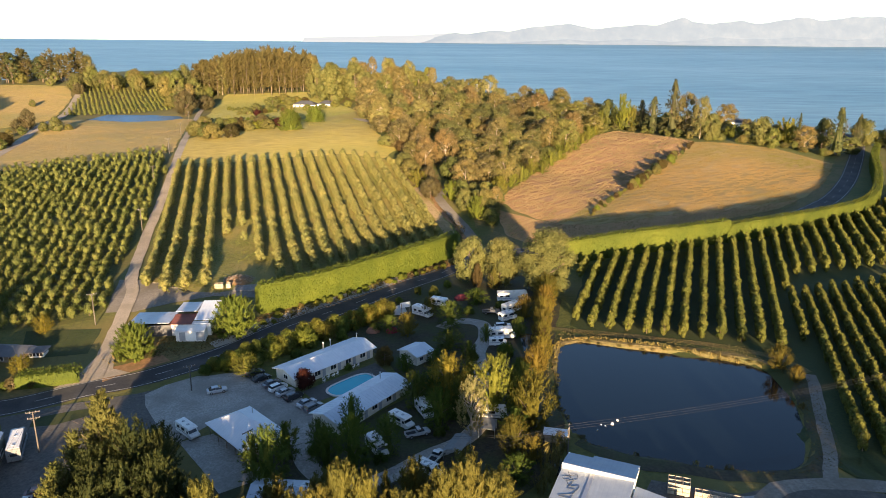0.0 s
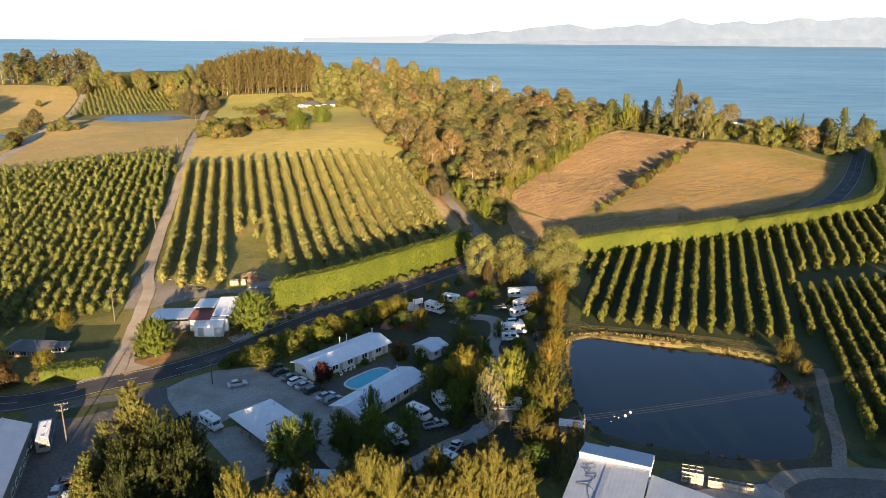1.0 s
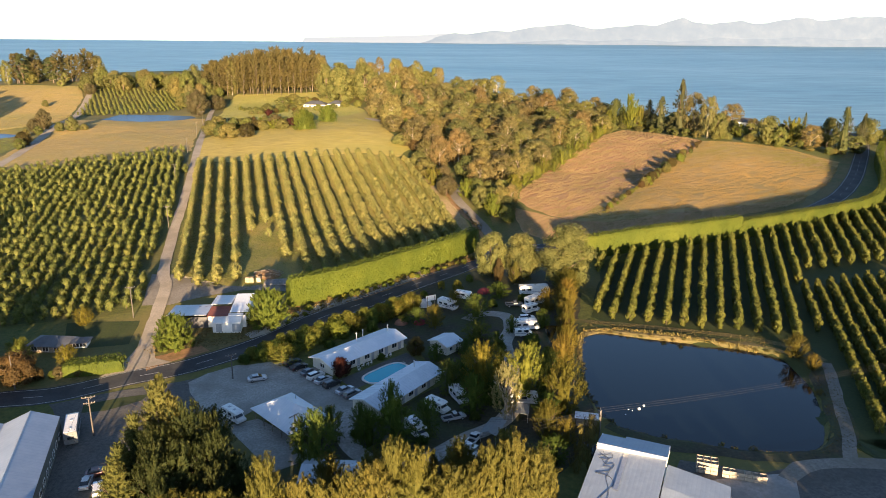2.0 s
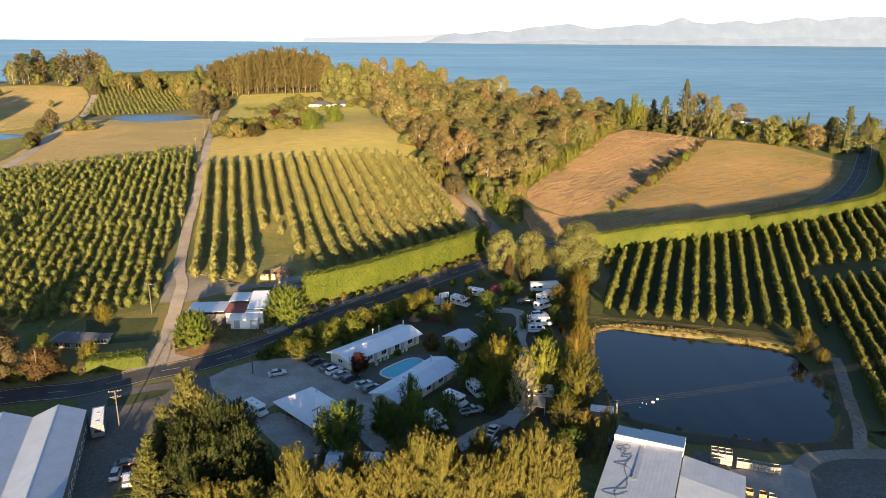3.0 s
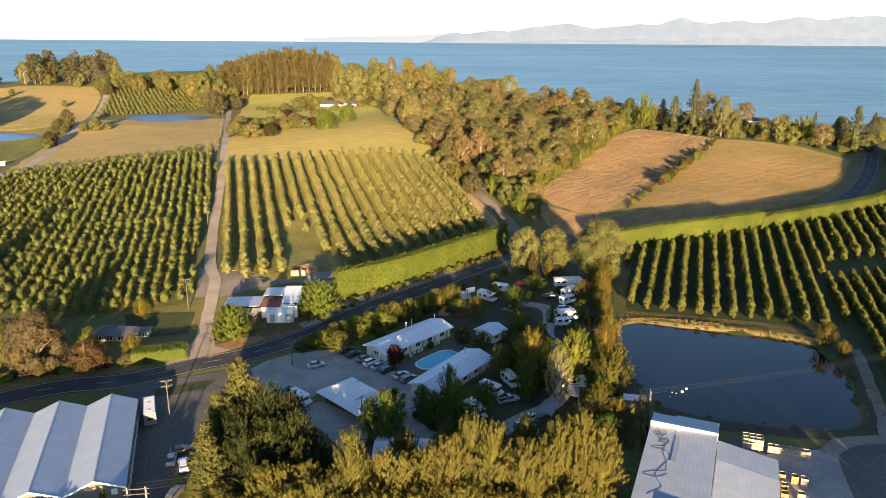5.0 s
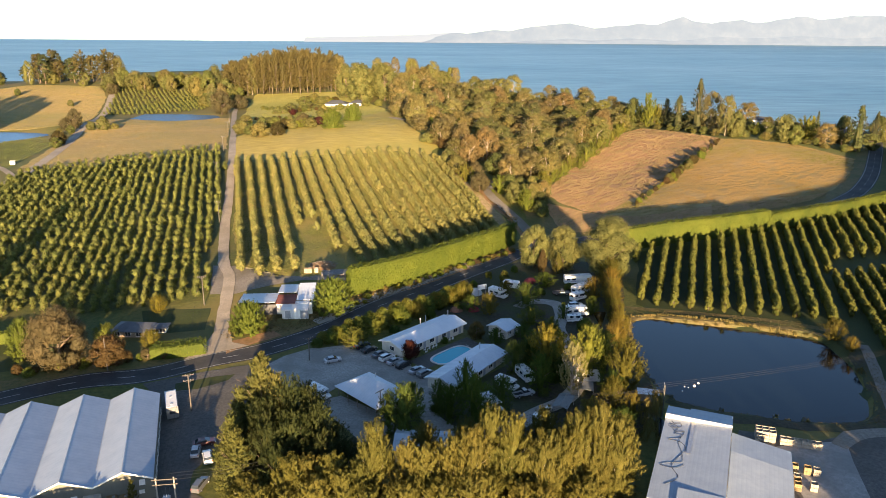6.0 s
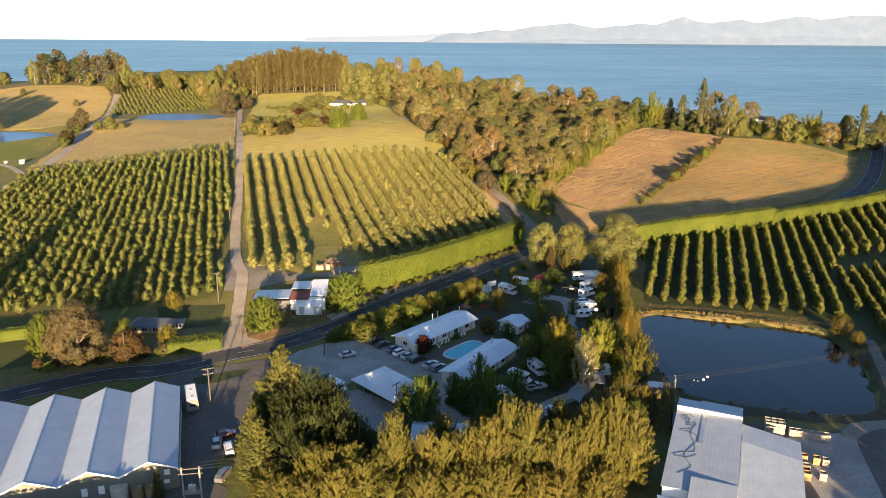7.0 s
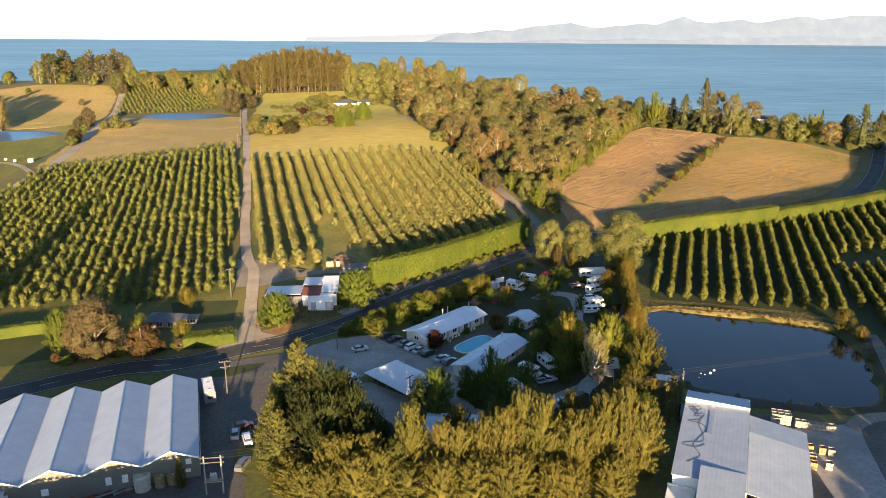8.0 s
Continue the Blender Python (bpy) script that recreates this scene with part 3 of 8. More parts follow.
drape("orchard_floor_left", [(-95, 186), (-94, 196), (-101, 214), (-110, 253), (-118, 291), (-132, 347), (-143, 380), (-212, 350), (-236, 340), (-231, 298), (-240, 160), (-160, 173), (-112, 183)], SHADE_TINTED_FLOOR, "grass under the dense orchard", "grass", wobble=1.2)
drape("orchard_floor_right", [(35, 186), (56, 179), (89, 171), (95, 150), (86, 128), (82, 100), (90, 40), (330, 40), (330, 330), (205, 330), (172, 290), (134, 270), (105, 258), (62, 245), (50, 238)], LAWN, "mown grass between the fruit rows, darkened for their shade", "grass", wobble=1.0)
drape("car_park", [(-66, 148), (-63, 152.5), (-57, 157), (-44, 160), (-38, 153), (-27, 142.5), (-22, 134), (-29, 127), (-33, 130), (-44, 141), (-52, 129), (-57, 133), (-62, 140)], GRAVEL, "pale gravel car park of the motel", "car park", 0.10, wobble=1.2)
drape("forecourt", [(-52, 129), (-44, 119), (-39, 112), (-32, 117), (-36, 124), (-46, 132)], GRAVEL, "pale paved forecourt beside the office", "forecourt", 0.075, wobble=0.3)
DRIVE = smooth_line([(-28, 136), (-27, 129), (-24.5, 120), (-18, 114.5), (-10, 116), (-2, 123), (5, 128.5), (9, 136), (10, 146), (9.5, 158), (9.5, 170), (12, 180), (11, 189), (4, 191), (0, 187)], 1.5)
ribbon("driveway", DRIVE, -2.0, 2.0, GRAVEL, 0.09, "pale gravel driveway through the camp ground", "driveway", 3, 0.4)
drape("camp_lawn", [(-30, 190), (-6, 222), (10, 236), (30, 230), (36, 205), (30, 178), (26, 150), (25, 125), (15, 110), (-20, 104), (-45, 106), (-36, 125), (-20, 132), (-6, 148), (-14, 168)], MULCH, "dark grass and garden beds between the caravans", "lawn", 0.05, wobble=0.8)
drape("entrance", [(-94, 139), (-60, 152), (-57, 140), (-66, 122), (-70, 104), (-66, 86), (-76, 86), (-80, 110), (-84, 124), (-88, 132)], YARD, "worn grey entrance apron from the road", "yard", 0.085, wobble=1.6)
drape("apron_grass", [(-86, 138.5), (-79, 141.5), (-73, 143), (-74, 140), (-80, 136), (-85, 135)], LAWN, "island of lawn in the entrance apron", "lawn", 0.10, wobble=0.2)
drape("farm_yard", [(-93, 190), (-85, 190), (-82, 192), (-66, 201), (-52, 203), (-54, 211), (-66, 203.5), (-82, 201.5), (-90, 212), (-99, 214)], FARM_YARD, "pale grey gravel farm yard", "yard", 0.10, wobble=0.3)
drape("bank_shed", [(-78, 153.5), (-73, 158.5), (-62, 164), (-56, 174), (-46, 186), (-50, 191), (-62, 178), (-80, 176), (-83, 164)], VERGE, "rough brown bank below the farm shed", "bank", 0.06, wobble=0.6)
drape("bank_red", [(-78, 154), (-72, 160), (-66, 164.5), (-69, 167), (-76, 163), (-81, 160)], EARTH, "red bare earth bank", "bank", 0.10, wobble=0.5)
ribbon("bank_hedge", smooth_line([(-49, 187), (-30, 206), (-10, 228), (4, 246)]), -2.5, 1.5, EARTH, 0.10, "red earth bank below the clipped hedge", "bank", 3, 0.8)
drape("pack_yard", [(30, 100), (38, 114), (52, 109.5), (60, 112), (69, 112), (78, 109), (80, 90), (78, 60), (20, 50)], YARD, "wide grey sealed packhouse yard", "yard", 0.07, wobble=0.2)
drape("pack_slab", [(38, 107), (47.8, 108.5), (57.4, 109.4), (55, 102), (51.5, 88.5), (47, 78), (40, 84), (41, 95)], CONCRETE, "pale concrete loading slab", "slab", 0.09)
ribbon("yard_road", smooth_line([(55, 107.5), (59.5, 111), (65, 112.4), (72, 112.2), (80, 111.2), (95, 110)]), -1.7, 1.7, FARM_YARD, 0.11, "pale gravel track curving past the pond", "track", 4, 0.4)
ribbon("pond_path", smooth_line([(86, 155), (85, 152), (82, 143.5), (78.7, 135.3), (74.2, 122.7), (69.8, 113.4)]), -1.3, 1.3, FARM_YARD, 0.09, "pale gravel path along the pond", "path", 3, 0.35)
ribbon("pond_bank", smooth_line([(28, 150), (28.6, 162), (30, 170), (32, 174.4), (36.4, 176), (46, 172.8), (64.3, 168), (75, 163.6), (80, 158)]), -1.5, 1.5, POND_BANK, 0.08, "tan grassy bank above the pond", "bank", 4, 0.6)
ribbon("pond_south_bank", smooth_line([(27.6, 127.5), (36, 120), (43, 118), (50, 115.8), (58, 114.8), (66, 115.6), (71, 119), (74.4, 125), (77.2, 133), (80, 143), (82, 152)]), -2.4, 2.4, MULCH, 0.07, "dark brown bank round the pond", "bank", 5, 0.8)
ribbon("pond_track", smooth_line([(28, 183.5), (33, 182.5), (44, 179.5), (56, 176), (72, 170.5), (82, 164), (86, 156)]), -1.3, 1.3, VERGE, 0.085, "worn earth track between pond and orchard", "track", 3, 0.4)
drape("scrub_corner", [(13.5, 300), (22, 308), (27, 276), (36, 263), (24, 263), (17, 266), (14, 285)], VERGE, "dim brown scrub at the road junction", "scrub", 0.05, wobble=0.8)
drape("lane_mouth", [(-88, 150.6), (-81, 154.4), (-73.5, 158.2), (-78.6, 160.5), (-80.4, 166), (-85, 166), (-85.4, 158)], LANE, "dusty gravel mouth of the lane", "lane", 0.115, wobble=0.5)
drape("garden_red", [(-99, 141), (-88, 145), (-84, 152), (-88, 156), (-99, 149)], VERGE, "brown verge by the lane", "verge", 0.05, wobble=0.6)
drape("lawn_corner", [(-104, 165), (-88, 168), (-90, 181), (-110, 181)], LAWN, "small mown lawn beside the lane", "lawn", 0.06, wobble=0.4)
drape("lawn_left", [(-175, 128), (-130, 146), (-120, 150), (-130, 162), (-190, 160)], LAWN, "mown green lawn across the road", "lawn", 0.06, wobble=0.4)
drape("factory_yard", [(-130, 60), (-60, 60), (-66, 95), (-72, 100), (-82, 128), (-92, 131), (-135, 112)], YARD, "grey factory yard", "yard", 0.05, wobble=0.4)


def pool_of(name, edge, z, material, label, category):
    xs, ys = [p[0] for p in edge], [p[1] for p in edge]
    me = bpy.data.meshes.new(name)
    a, b, c, d = min(xs) - 6, max(xs) + 6, min(ys) - 6, max(ys) + 6
    me.from_pydata([(a, c, z), (b, c, z), (b, d, z), (a, d, z)], [], [(0, 1, 2, 3)])
    me.materials.append(material)
    return tagged(new(name, me), label, category, kind="structure")


pool_of("water_pond", POND_EDGE, POND_Z, POND, "still dark blue irrigation pond", "pond")
pool_of("water_far_pond", FARPOND_EDGE, FARPOND_Z, FARPOND, "blue farm pond on the hill", "pond")
pool_of("water_dam", DAM_EDGE, DAM_Z, FARPOND, "blue farm dam below the meadow", "pond")


# ---- plants ----
def leaf_quads(rng, centres, normals, length, width, droop=0.0, up=0.0):
    """Quads at centres that face roughly along normals. up: how far their long side turns upright."""
    n = len(centres)
    r = rng.normal(size=(n, 3))
    nrm = normals / (np.linalg.norm(normals, axis=1, keepdims=True) + 1e-9) + 0.34 * r
    nrm[:, 2] *= 0.5
    nrm /= np.linalg.norm(nrm, axis=1, keepdims=True) + 1e-9
    u = rng.normal(size=(n, 3)) * (1 - up) + np.array([0, 0, 1.0]) * up * 3 - np.array([0, 0, droop])
    u -= (u * nrm).sum(1, keepdims=True) * nrm
    u /= np.linalg.norm(u, axis=1, keepdims=True) + 1e-9
    w = np.cross(nrm, u)
    s = rng.uniform(0.6, 1.35, (n, 1))
    u, w = u * length * s * 0.5, w * width * s * 0.5
    return np.stack([centres - u - 0.35 * w, centres + 0.1 * u - w, centres + u + 0.2 * w, centres - 0.1 * u + w], 1)


def leaf_tris(rng, centres, normals, along, length, width, loose=0.3):
    """Pointed leaves or leaf sprays at centres, facing roughly along normals, their long side along a direction."""
    n = len(centres)
    nrm = normals / (np.linalg.norm(normals, axis=1, keepdims=True) + 1e-9) + loose * rng.normal(size=(n, 3))
    nrm /= np.linalg.norm(nrm, axis=1, keepdims=True) + 1e-9
    u = along - (along * nrm).sum(1, keepdims=True) * nrm
    u /= np.linalg.norm(u, axis=1, keepdims=True) + 1e-9
    w = np.cross(nrm, u)
    s = rng.uniform(0.6, 1.4, (n, 1))
    u, w = u * length * s, w * width * s
    k = rng.uniform(-0.3, 0.3, (n, 1))
    return np.stack([centres + 0.58 * u + k * w, centres - 0.42 * u - 0.5 * w, centres - 0.30 * u + 0.5 * w], 1)


def ball_points(rng, n):
    p = rng.normal(size=(n, 3))
    return p / np.linalg.norm(p, axis=1, keepdims=True)


ICO = np.array([(a * i, b * j, 0) for a in (-1, 1) for b in (-1, 1) for i, j in ((0.526, 0.851),)] + [(0, a * 0.526, b * 0.851) for a in (-1, 1) for b in (-1, 1)] + [(b * 0.851, 0, a * 0.526) for a in (-1, 1) for b in (-1, 1)])
ICO_FACES = [(i, j, k) for i in range(12) for j in range(i + 1, 12) for k in range(j + 1, 12)
             if max(np.linalg.norm(ICO[i] - ICO[j]), np.linalg.norm(ICO[j] - ICO[k]), np.linalg.norm(ICO[i] - ICO[k])) < 1.2]


def crown_arrays(rng, h, low, radius, lobes, leaves, length, width, profile, lobe=0.4, up=0.0, flat=1.0):
    """A crown of swelling lobes covered with small leaves; profile(k): the relative radius at relative height k."""
    out, size = [], rng.uniform(0.72, 1.28, lobes)
    share = size ** 2 / (size ** 2).sum()
    mid = np.array([0, 0, low + 0.42 * (h - low)])
    for i in range(lobes):
        k = min(0.97, max(0.03, (i + rng.uniform(0.1, 0.9)) / lobes))
        a = 2.4 * i + rng.uniform(-0.5, 0.5)
        cr = lobe * radius * size[i]
        rr = max(0.0, radius * profile(k) - 0.62 * cr) * math.sqrt(rng.uniform(0.35, 1.0))
        z = low + 0.55 * cr + (h - low - 1.2 * cr) * k
        c = np.array([rr * math.cos(a), rr * math.sin(a), z])
        n = max(8, int(leaves * share[i]))
        away = c - mid
        away = away / (np.linalg.norm(away) + 1e-6) + np.array([0, 0, 0.15])
        d = ball_points(rng, n)
        back = (d @ away) < -0.25
        d[back] -= 2 * (d[back] @ away)[:, None] * away / (away @ away)
        bumps = ball_points(rng, 6)
        swell = 0.90 + 0.24 * np.cos(5.0 * (d @ bumps.T)).max(1) - 0.16 + rng.normal(0, 0.15, n)
        stretch = np.array([1, 1, (1.0 + 0.25 * up) * flat])
        p = c + d * (cr * swell)[:, None] * stretch
        along = rng.normal(size=(n, 3)) * (1 - 0.7 * up) + np.array([0, 0, 2.4 * up])
        out.append(leaf_tris(rng, p, d + 0.5 * away, along, length, width, 0.45))
        core = c + ICO * (0.70 if up < 0.5 else 0.60) * cr * stretch
        out.append(np.stack([core[list(f)] for f in ICO_FACES]))
    if up >= 0.7:
        n = int(0.45 * leaves)
        k, a = rng.uniform(0.03, 0.97, n), rng.uniform(0, 2 * math.pi, n)
        rr = radius * np.array([profile(v) for v in k]) * np.sqrt(rng.uniform(0.45, 1.0, n))
        p = np.stack([rr * np.cos(a), rr * np.sin(a), low + (h - low) * k], 1)
        along = rng.normal(size=(n, 3)) * (1 - 0.7 * up) + np.array([0, 0, 2.4 * up])
        out.append(leaf_tris(rng, p, p - mid, along, length, width, 0.45))
    q = np.concatenate(out)
    q[:, :, 2] = np.clip(q[:, :, 2], 0.05, h * 1.05)
    return q


def spray_arrays(rng, h, low, radius, sprays, leaves, length, width, profile, reach=0.3, rise=0.9, core=0.3):
    """A crown of feathery sprays that point outward and up; rise: how steeply. Needles lie along each spray."""
    out, per = [], max(6, leaves // sprays)
    for i in range(sprays):
        k = rng.uniform(0.0, 1.0) ** 0.9
        a = 2.4 * i + rng.uniform(-0.3, 0.3)
        rr = radius * profile(k) * (0.45 + 0.5 * math.sqrt(rng.uniform(0.0, 1.0)))
        c = np.array([rr * math.cos(a), rr * math.sin(a), low + (h - low) * k * 0.95])
        side = np.array([math.cos(a), math.sin(a), 0.0])
        axis = side * (0.95 - 0.5 * k) + np.array([0, 0, rise * (0.6 + 0.8 * k)]) + rng.normal(0, 0.25 if rise > 0.5 else 0.6, 3)
        if rise <= 0.5:
            axis = np.array([c[0] / radius, c[1] / radius, (c[2] - low) / (h - low) * 1.5 - 0.55]) * 1.2 + np.array([0, 0, 0.5 * rise]) + rng.normal(0, 0.35, 3)
        axis /= np.linalg.norm(axis)
        ln = reach * radius * rng.uniform(0.7, 1.35)
        t = rng.uniform(-0.7, 1.0, (per, 1))
        d = ball_points(rng, per)
        d -= (d @ axis)[:, None] * axis
        p = c + axis * t * ln + d * ln * 0.36 * (1.0 - 0.75 * np.clip(t, 0, 1)) * rng.uniform(0.4, 1.0, (per, 1))
        out.append(leaf_tris(rng, p, d * 0.7 + side * 0.6 + np.array([0, 0, 0.2]), axis + 0.6 * d + 0.25 * rng.normal(size=(per, 3)), length, width, 0.25))
    m = 8 if core else 0
    rings = [np.array([(radius * profile(k) * core * math.cos(2 * math.pi * j / m), radius * profile(k) * core * math.sin(2 * math.pi * j / m), low + (h - low) * k * 0.9) for j in range(m)]) for k in (0.05, 0.3, 0.55, 0.8, 0.95)]
    for a, b in zip(rings, rings[1:]):
        for j in range(m):
            i = (j + 1) % m
            out.append(np.stack([np.stack([a[j], a[i], b[j]]), np.stack([a[i], b[i], b[j]])]))
    q = np.concatenate(out)
    q[:, :, 2] = np.clip(q[:, :, 2], 0.05, h * 1.06)
    return q


def trunk_shape(rng, h, low, radius, thick, limbs, lean=0.03):
    s = Shape()
    top = low + (h - low) * 0.72
    bend = rng.normal(0, lean, 2) * h
    mid = [(bend[0] * k * k, bend[1] * k * k, top * k) for k in (-0.02, 0.2, 0.45, 0.7, 1.0)]
    s.tube(mid, [thick * 1.25, thick, thick * 0.8, thick * 0.55, thick * 0.2], 6)
    for i in range(limbs):
        k = rng.uniform(0.35, 0.9)
        a = 2.4 * i + rng.uniform(-0.4, 0.4)
        z = max(low * 0.8, top * k)
        o = Vector((bend[0] * k * k, bend[1] * k * k, z))
        r = radius * rng.uniform(0.5, 0.85)
        e = o + Vector((r * math.cos(a), r * math.sin(a), (h - z) * rng.uniform(0.25, 0.6)))
        m = (o + e) / 2 + Vector((0, 0, -0.08 * r))
        t = thick * (1 - k) * 0.75 + thick * 0.12
        s.tube([o, m, e], [t, t * 0.6, t * 0.2], 5)
    return s


MID_BARK = surface("gum bark", (0.10, 0.08, 0.06), (0.19, 0.15, 0.115), 2.0, 0.5, bump=0.4, depth=0.03)
ROUND = lambda k: math.sqrt(max(0.05, 1 - (2 * k - 0.9) ** 2 * 0.9))
DOME = lambda k: math.sqrt(max(0.03, 1 - k ** 2.2))
CONE = lambda k: max(0.04, 1.0 - k) ** 0.85
SPIRE = lambda k: max(0.05, (1.0 - k) ** 0.7 * min(1, 0.5 + k * 3))
TOP = lambda k: 0.45 + 0.75 * math.sin(math.pi * min(1, max(0, k * 0.9 + 0.1)))
EGG = lambda k: math.sqrt(max(0.08, 1 - (1.7 * k - 0.75) ** 2))
PLUME = lambda k: math.sqrt(max(0.02, 1 - k ** 2.0)) * (0.70 + 0.30 * min(1, k * 3))
FIR = lambda k: 1.35 * max(0.04, 1.0 - k) ** 0.8
TENT = lambda k: max(0.10, 1 - k ** 1.5) * (0.75 + 0.25 * min(1, k * 4))
COLUMN = lambda k: 0.85 * math.sin(math.pi * (0.12 + 0.8 * k)) ** 0.6

# Lobed crowns:  height, crown from, radius, lobes, leaves, leaf length, width, profile, lobe, upright, flatness, trunk, limbs, leaf, bark
KINDS = {
    "apple": (4.6, 0.5, 1.55, 5, 250, 0.50, 0.34, ROUND, 0.60, 0.3, 1.0, 0.09, 4, LEAF_APPLE, BARK),
    "orchard": (5.0, 0.2, 1.7, 3, 360, 0.42, 0.30, CONE, 0.74, 0.2, 1.0, 0.10, 4, LEAF_ORCHARD, BARK),
    "row": (4.3, 0.3, 1.25, 7, 340, 0.44, 0.34, ROUND, 0.56, 0.3, 1.0, 0.08, 4, LEAF_ROW, BARK),
    "gum": (18.0, 0.6, 5.2, 19, 2200, 0.80, 0.34, EGG, 0.36, 0.7, 1.0, 0.26, 8, LEAF_EUC, PALE_BARK),
    "bronze_gum": (18.0, 0.6, 5.0, 19, 2200, 0.80, 0.32, EGG, 0.34, 0.8, 1.1, 0.26, 8, LEAF_EUC_BROWN, PALE_BARK),
    "bush": (9.0, 0.0, 4.2, 12, 1500, 0.72, 0.5, ROUND, 0.46, 0.2, 1.0, 0.3, 5, LEAF_BUSH, BARK),
    "round_canopy": (18.0, 0.5, 7.0, 20, 4400, 0.95, 0.6, EGG, 0.38, 0.1, 1.0, 0.5, 9, LEAF_BUSH, BARK),
    "pine": (28.0, 3.0, 5.0, 26, 2600, 1.0, 0.5, TOP, 0.36, 0.3, 0.8, 0.42, 9, LEAF_PINE, BARK),
    "rear": (14.5, 0.2, 4.6, 14, 900, 1.3, 0.8, DOME, 0.42, 0.2, 1.0, 0.24, 4, LEAF_BELT, BARK),
    "olive": (16.0, 0.8, 8.5, 34, 9000, 0.52, 0.26, ROUND, 0.29, 0.1, 1.0, 0.5, 9, LEAF_OLIVE, BARK),
    "rust": (8.0, 0.4, 4.6, 18, 3000, 0.5, 0.30, ROUND, 0.34, 0.1, 1.0, 0.22, 6, LEAF_RUST, BARK),
    "pale_round": (12.0, 0.3, 4.6, 24, 6200, 0.46, 0.26, EGG, 0.36, 0.35, 1.0, 0.28, 6, LEAF_WILLOW, BARK),
    "willow": (20.0, 0.4, 7.0, 34, 11500, 0.52, 0.28, EGG, 0.32, 0.35, 1.0, 0.45, 8, LEAF_WILLOW, BARK),
    "wine": (4.0, 0.4, 2.3, 12, 1500, 0.32, 0.24, ROUND, 0.42, 0.0, 1.0, 0.12, 5, LEAF_WINE, BARK),
    "shrub": (3.0, 0.1, 2.0, 9, 1150, 0.34, 0.22, DOME, 0.44, 0.4, 1.0, 0.07, 4, LEAF_MID, BARK),
    "green_shrub": (2.6, 0.05, 2.0, 9, 1150, 0.32, 0.22, DOME, 0.44, 0.2, 1.0, 0.07, 4, LEAF_DARK, BARK),
}
# Feathery crowns:  height, crown from, radius, sprays, needles, needle length, width, profile, reach, rise, inner core, trunk, limbs, leaf, bark
FEATHERY = {
    "green": (11.0, 0.2, 4.8, 170, 6400, 0.40, 0.20, ROUND, 0.30, 0.45, 0.30, 0.24, 6, LEAF_DARK, BARK),
    "deep": (11.0, 0.2, 4.8, 170, 5600, 0.44, 0.20, ROUND, 0.30, 0.5, 0.30, 0.24, 6, LEAF_DEEP, BARK),
    "lime_bush": (9.0, 0.0, 4.2, 70, 1600, 0.70, 0.30, ROUND, 0.36, 1.1, 0.30, 0.3, 5, LEAF_LIMEBUSH, BARK),
    "pole_gum": (28.0, 5.0, 3.4, 90, 1900, 0.85, 0.42, COLUMN, 0.42, 0.45, 0, 0.17, 5, LEAF_GROVE, MID_BARK),
    "leafy": (11.0, 0.3, 4.8, 170, 6800, 0.44, 0.17, ROUND, 0.32, 0.8, 0.30, 0.22, 8, LEAF_GOLD, BARK),
    "mid": (11.0, 0.3, 4.8, 170, 6800, 0.44, 0.18, ROUND, 0.32, 0.7, 0.30, 0.22, 8, LEAF_MID, BARK),
    "belt": (14.5, 0.6, 4.6, 150, 14500, 0.56, 0.14, PLUME, 0.44, 1.0, 0.42, 0.15, 9, LEAF_BELT, PALE_BARK),
    "conifer": (16.0, 0.4, 4.6, 300, 12500, 0.55, 0.17, TENT, 0.30, 0.55, 0.42, 0.25, 9, LEAF_CONIFER, BARK),
    "fir": (24.0, 1.0, 5.4, 150, 2900, 0.9, 0.36, FIR, 0.26, 0.15, 0.36, 0.4, 12, LEAF_PINE, BARK),
    "cypress": (11.0, 0.0, 6.0, 230, 8500, 0.70, 0.20, DOME, 0.24, 0.9, 0.42, 0.3, 4, LEAF_LIME, BARK),
    "pale": (13.5, 2.2, 3.6, 150, 5200, 0.34, 0.18, ROUND, 0.30, 1.6, 0, 0.22, 22, LEAF_PALE, PALE_BARK),
    "spire": (10.0, 0.2, 1.9, 110, 3000, 0.40, 0.14, SPIRE, 0.34, 0.9, 0.30, 0.14, 5, LEAF_BELT, BARK),
    "reed": (2.4, 0.0, 1.5, 24, 420, 0.9, 0.09, DOME, 0.5, 3.0, 0, 0.03, 3, REED, BARK),
}
KINDS.update(FEATHERY)
STOCK = {}


def stock(kind, variant):
    """The shared trunk and crown meshes of a kind of plant."""
    if (kind, variant) not in STOCK:
        h, low, radius, clumps, leaves, ln, wd, prof, cl, up, droop, thick, limbs, leaf, bark = KINDS[kind]
        rng = np.random.default_rng(1000 + 17 * variant + sum(map(ord, kind)))
        grow = spray_arrays if kind in FEATHERY else crown_arrays
        q = grow(rng, h * rng.uniform(0.94, 1.06), low, radius, clumps, leaves, ln, wd, prof, cl, up, droop)
        trunk = trunk_shape(rng, h, low, radius, thick, limbs)
        STOCK[kind, variant] = (trunk.mesh("trunk", bark, True), quads_mesh("crown", q, leaf), trunk, q)
    return STOCK[kind, variant]


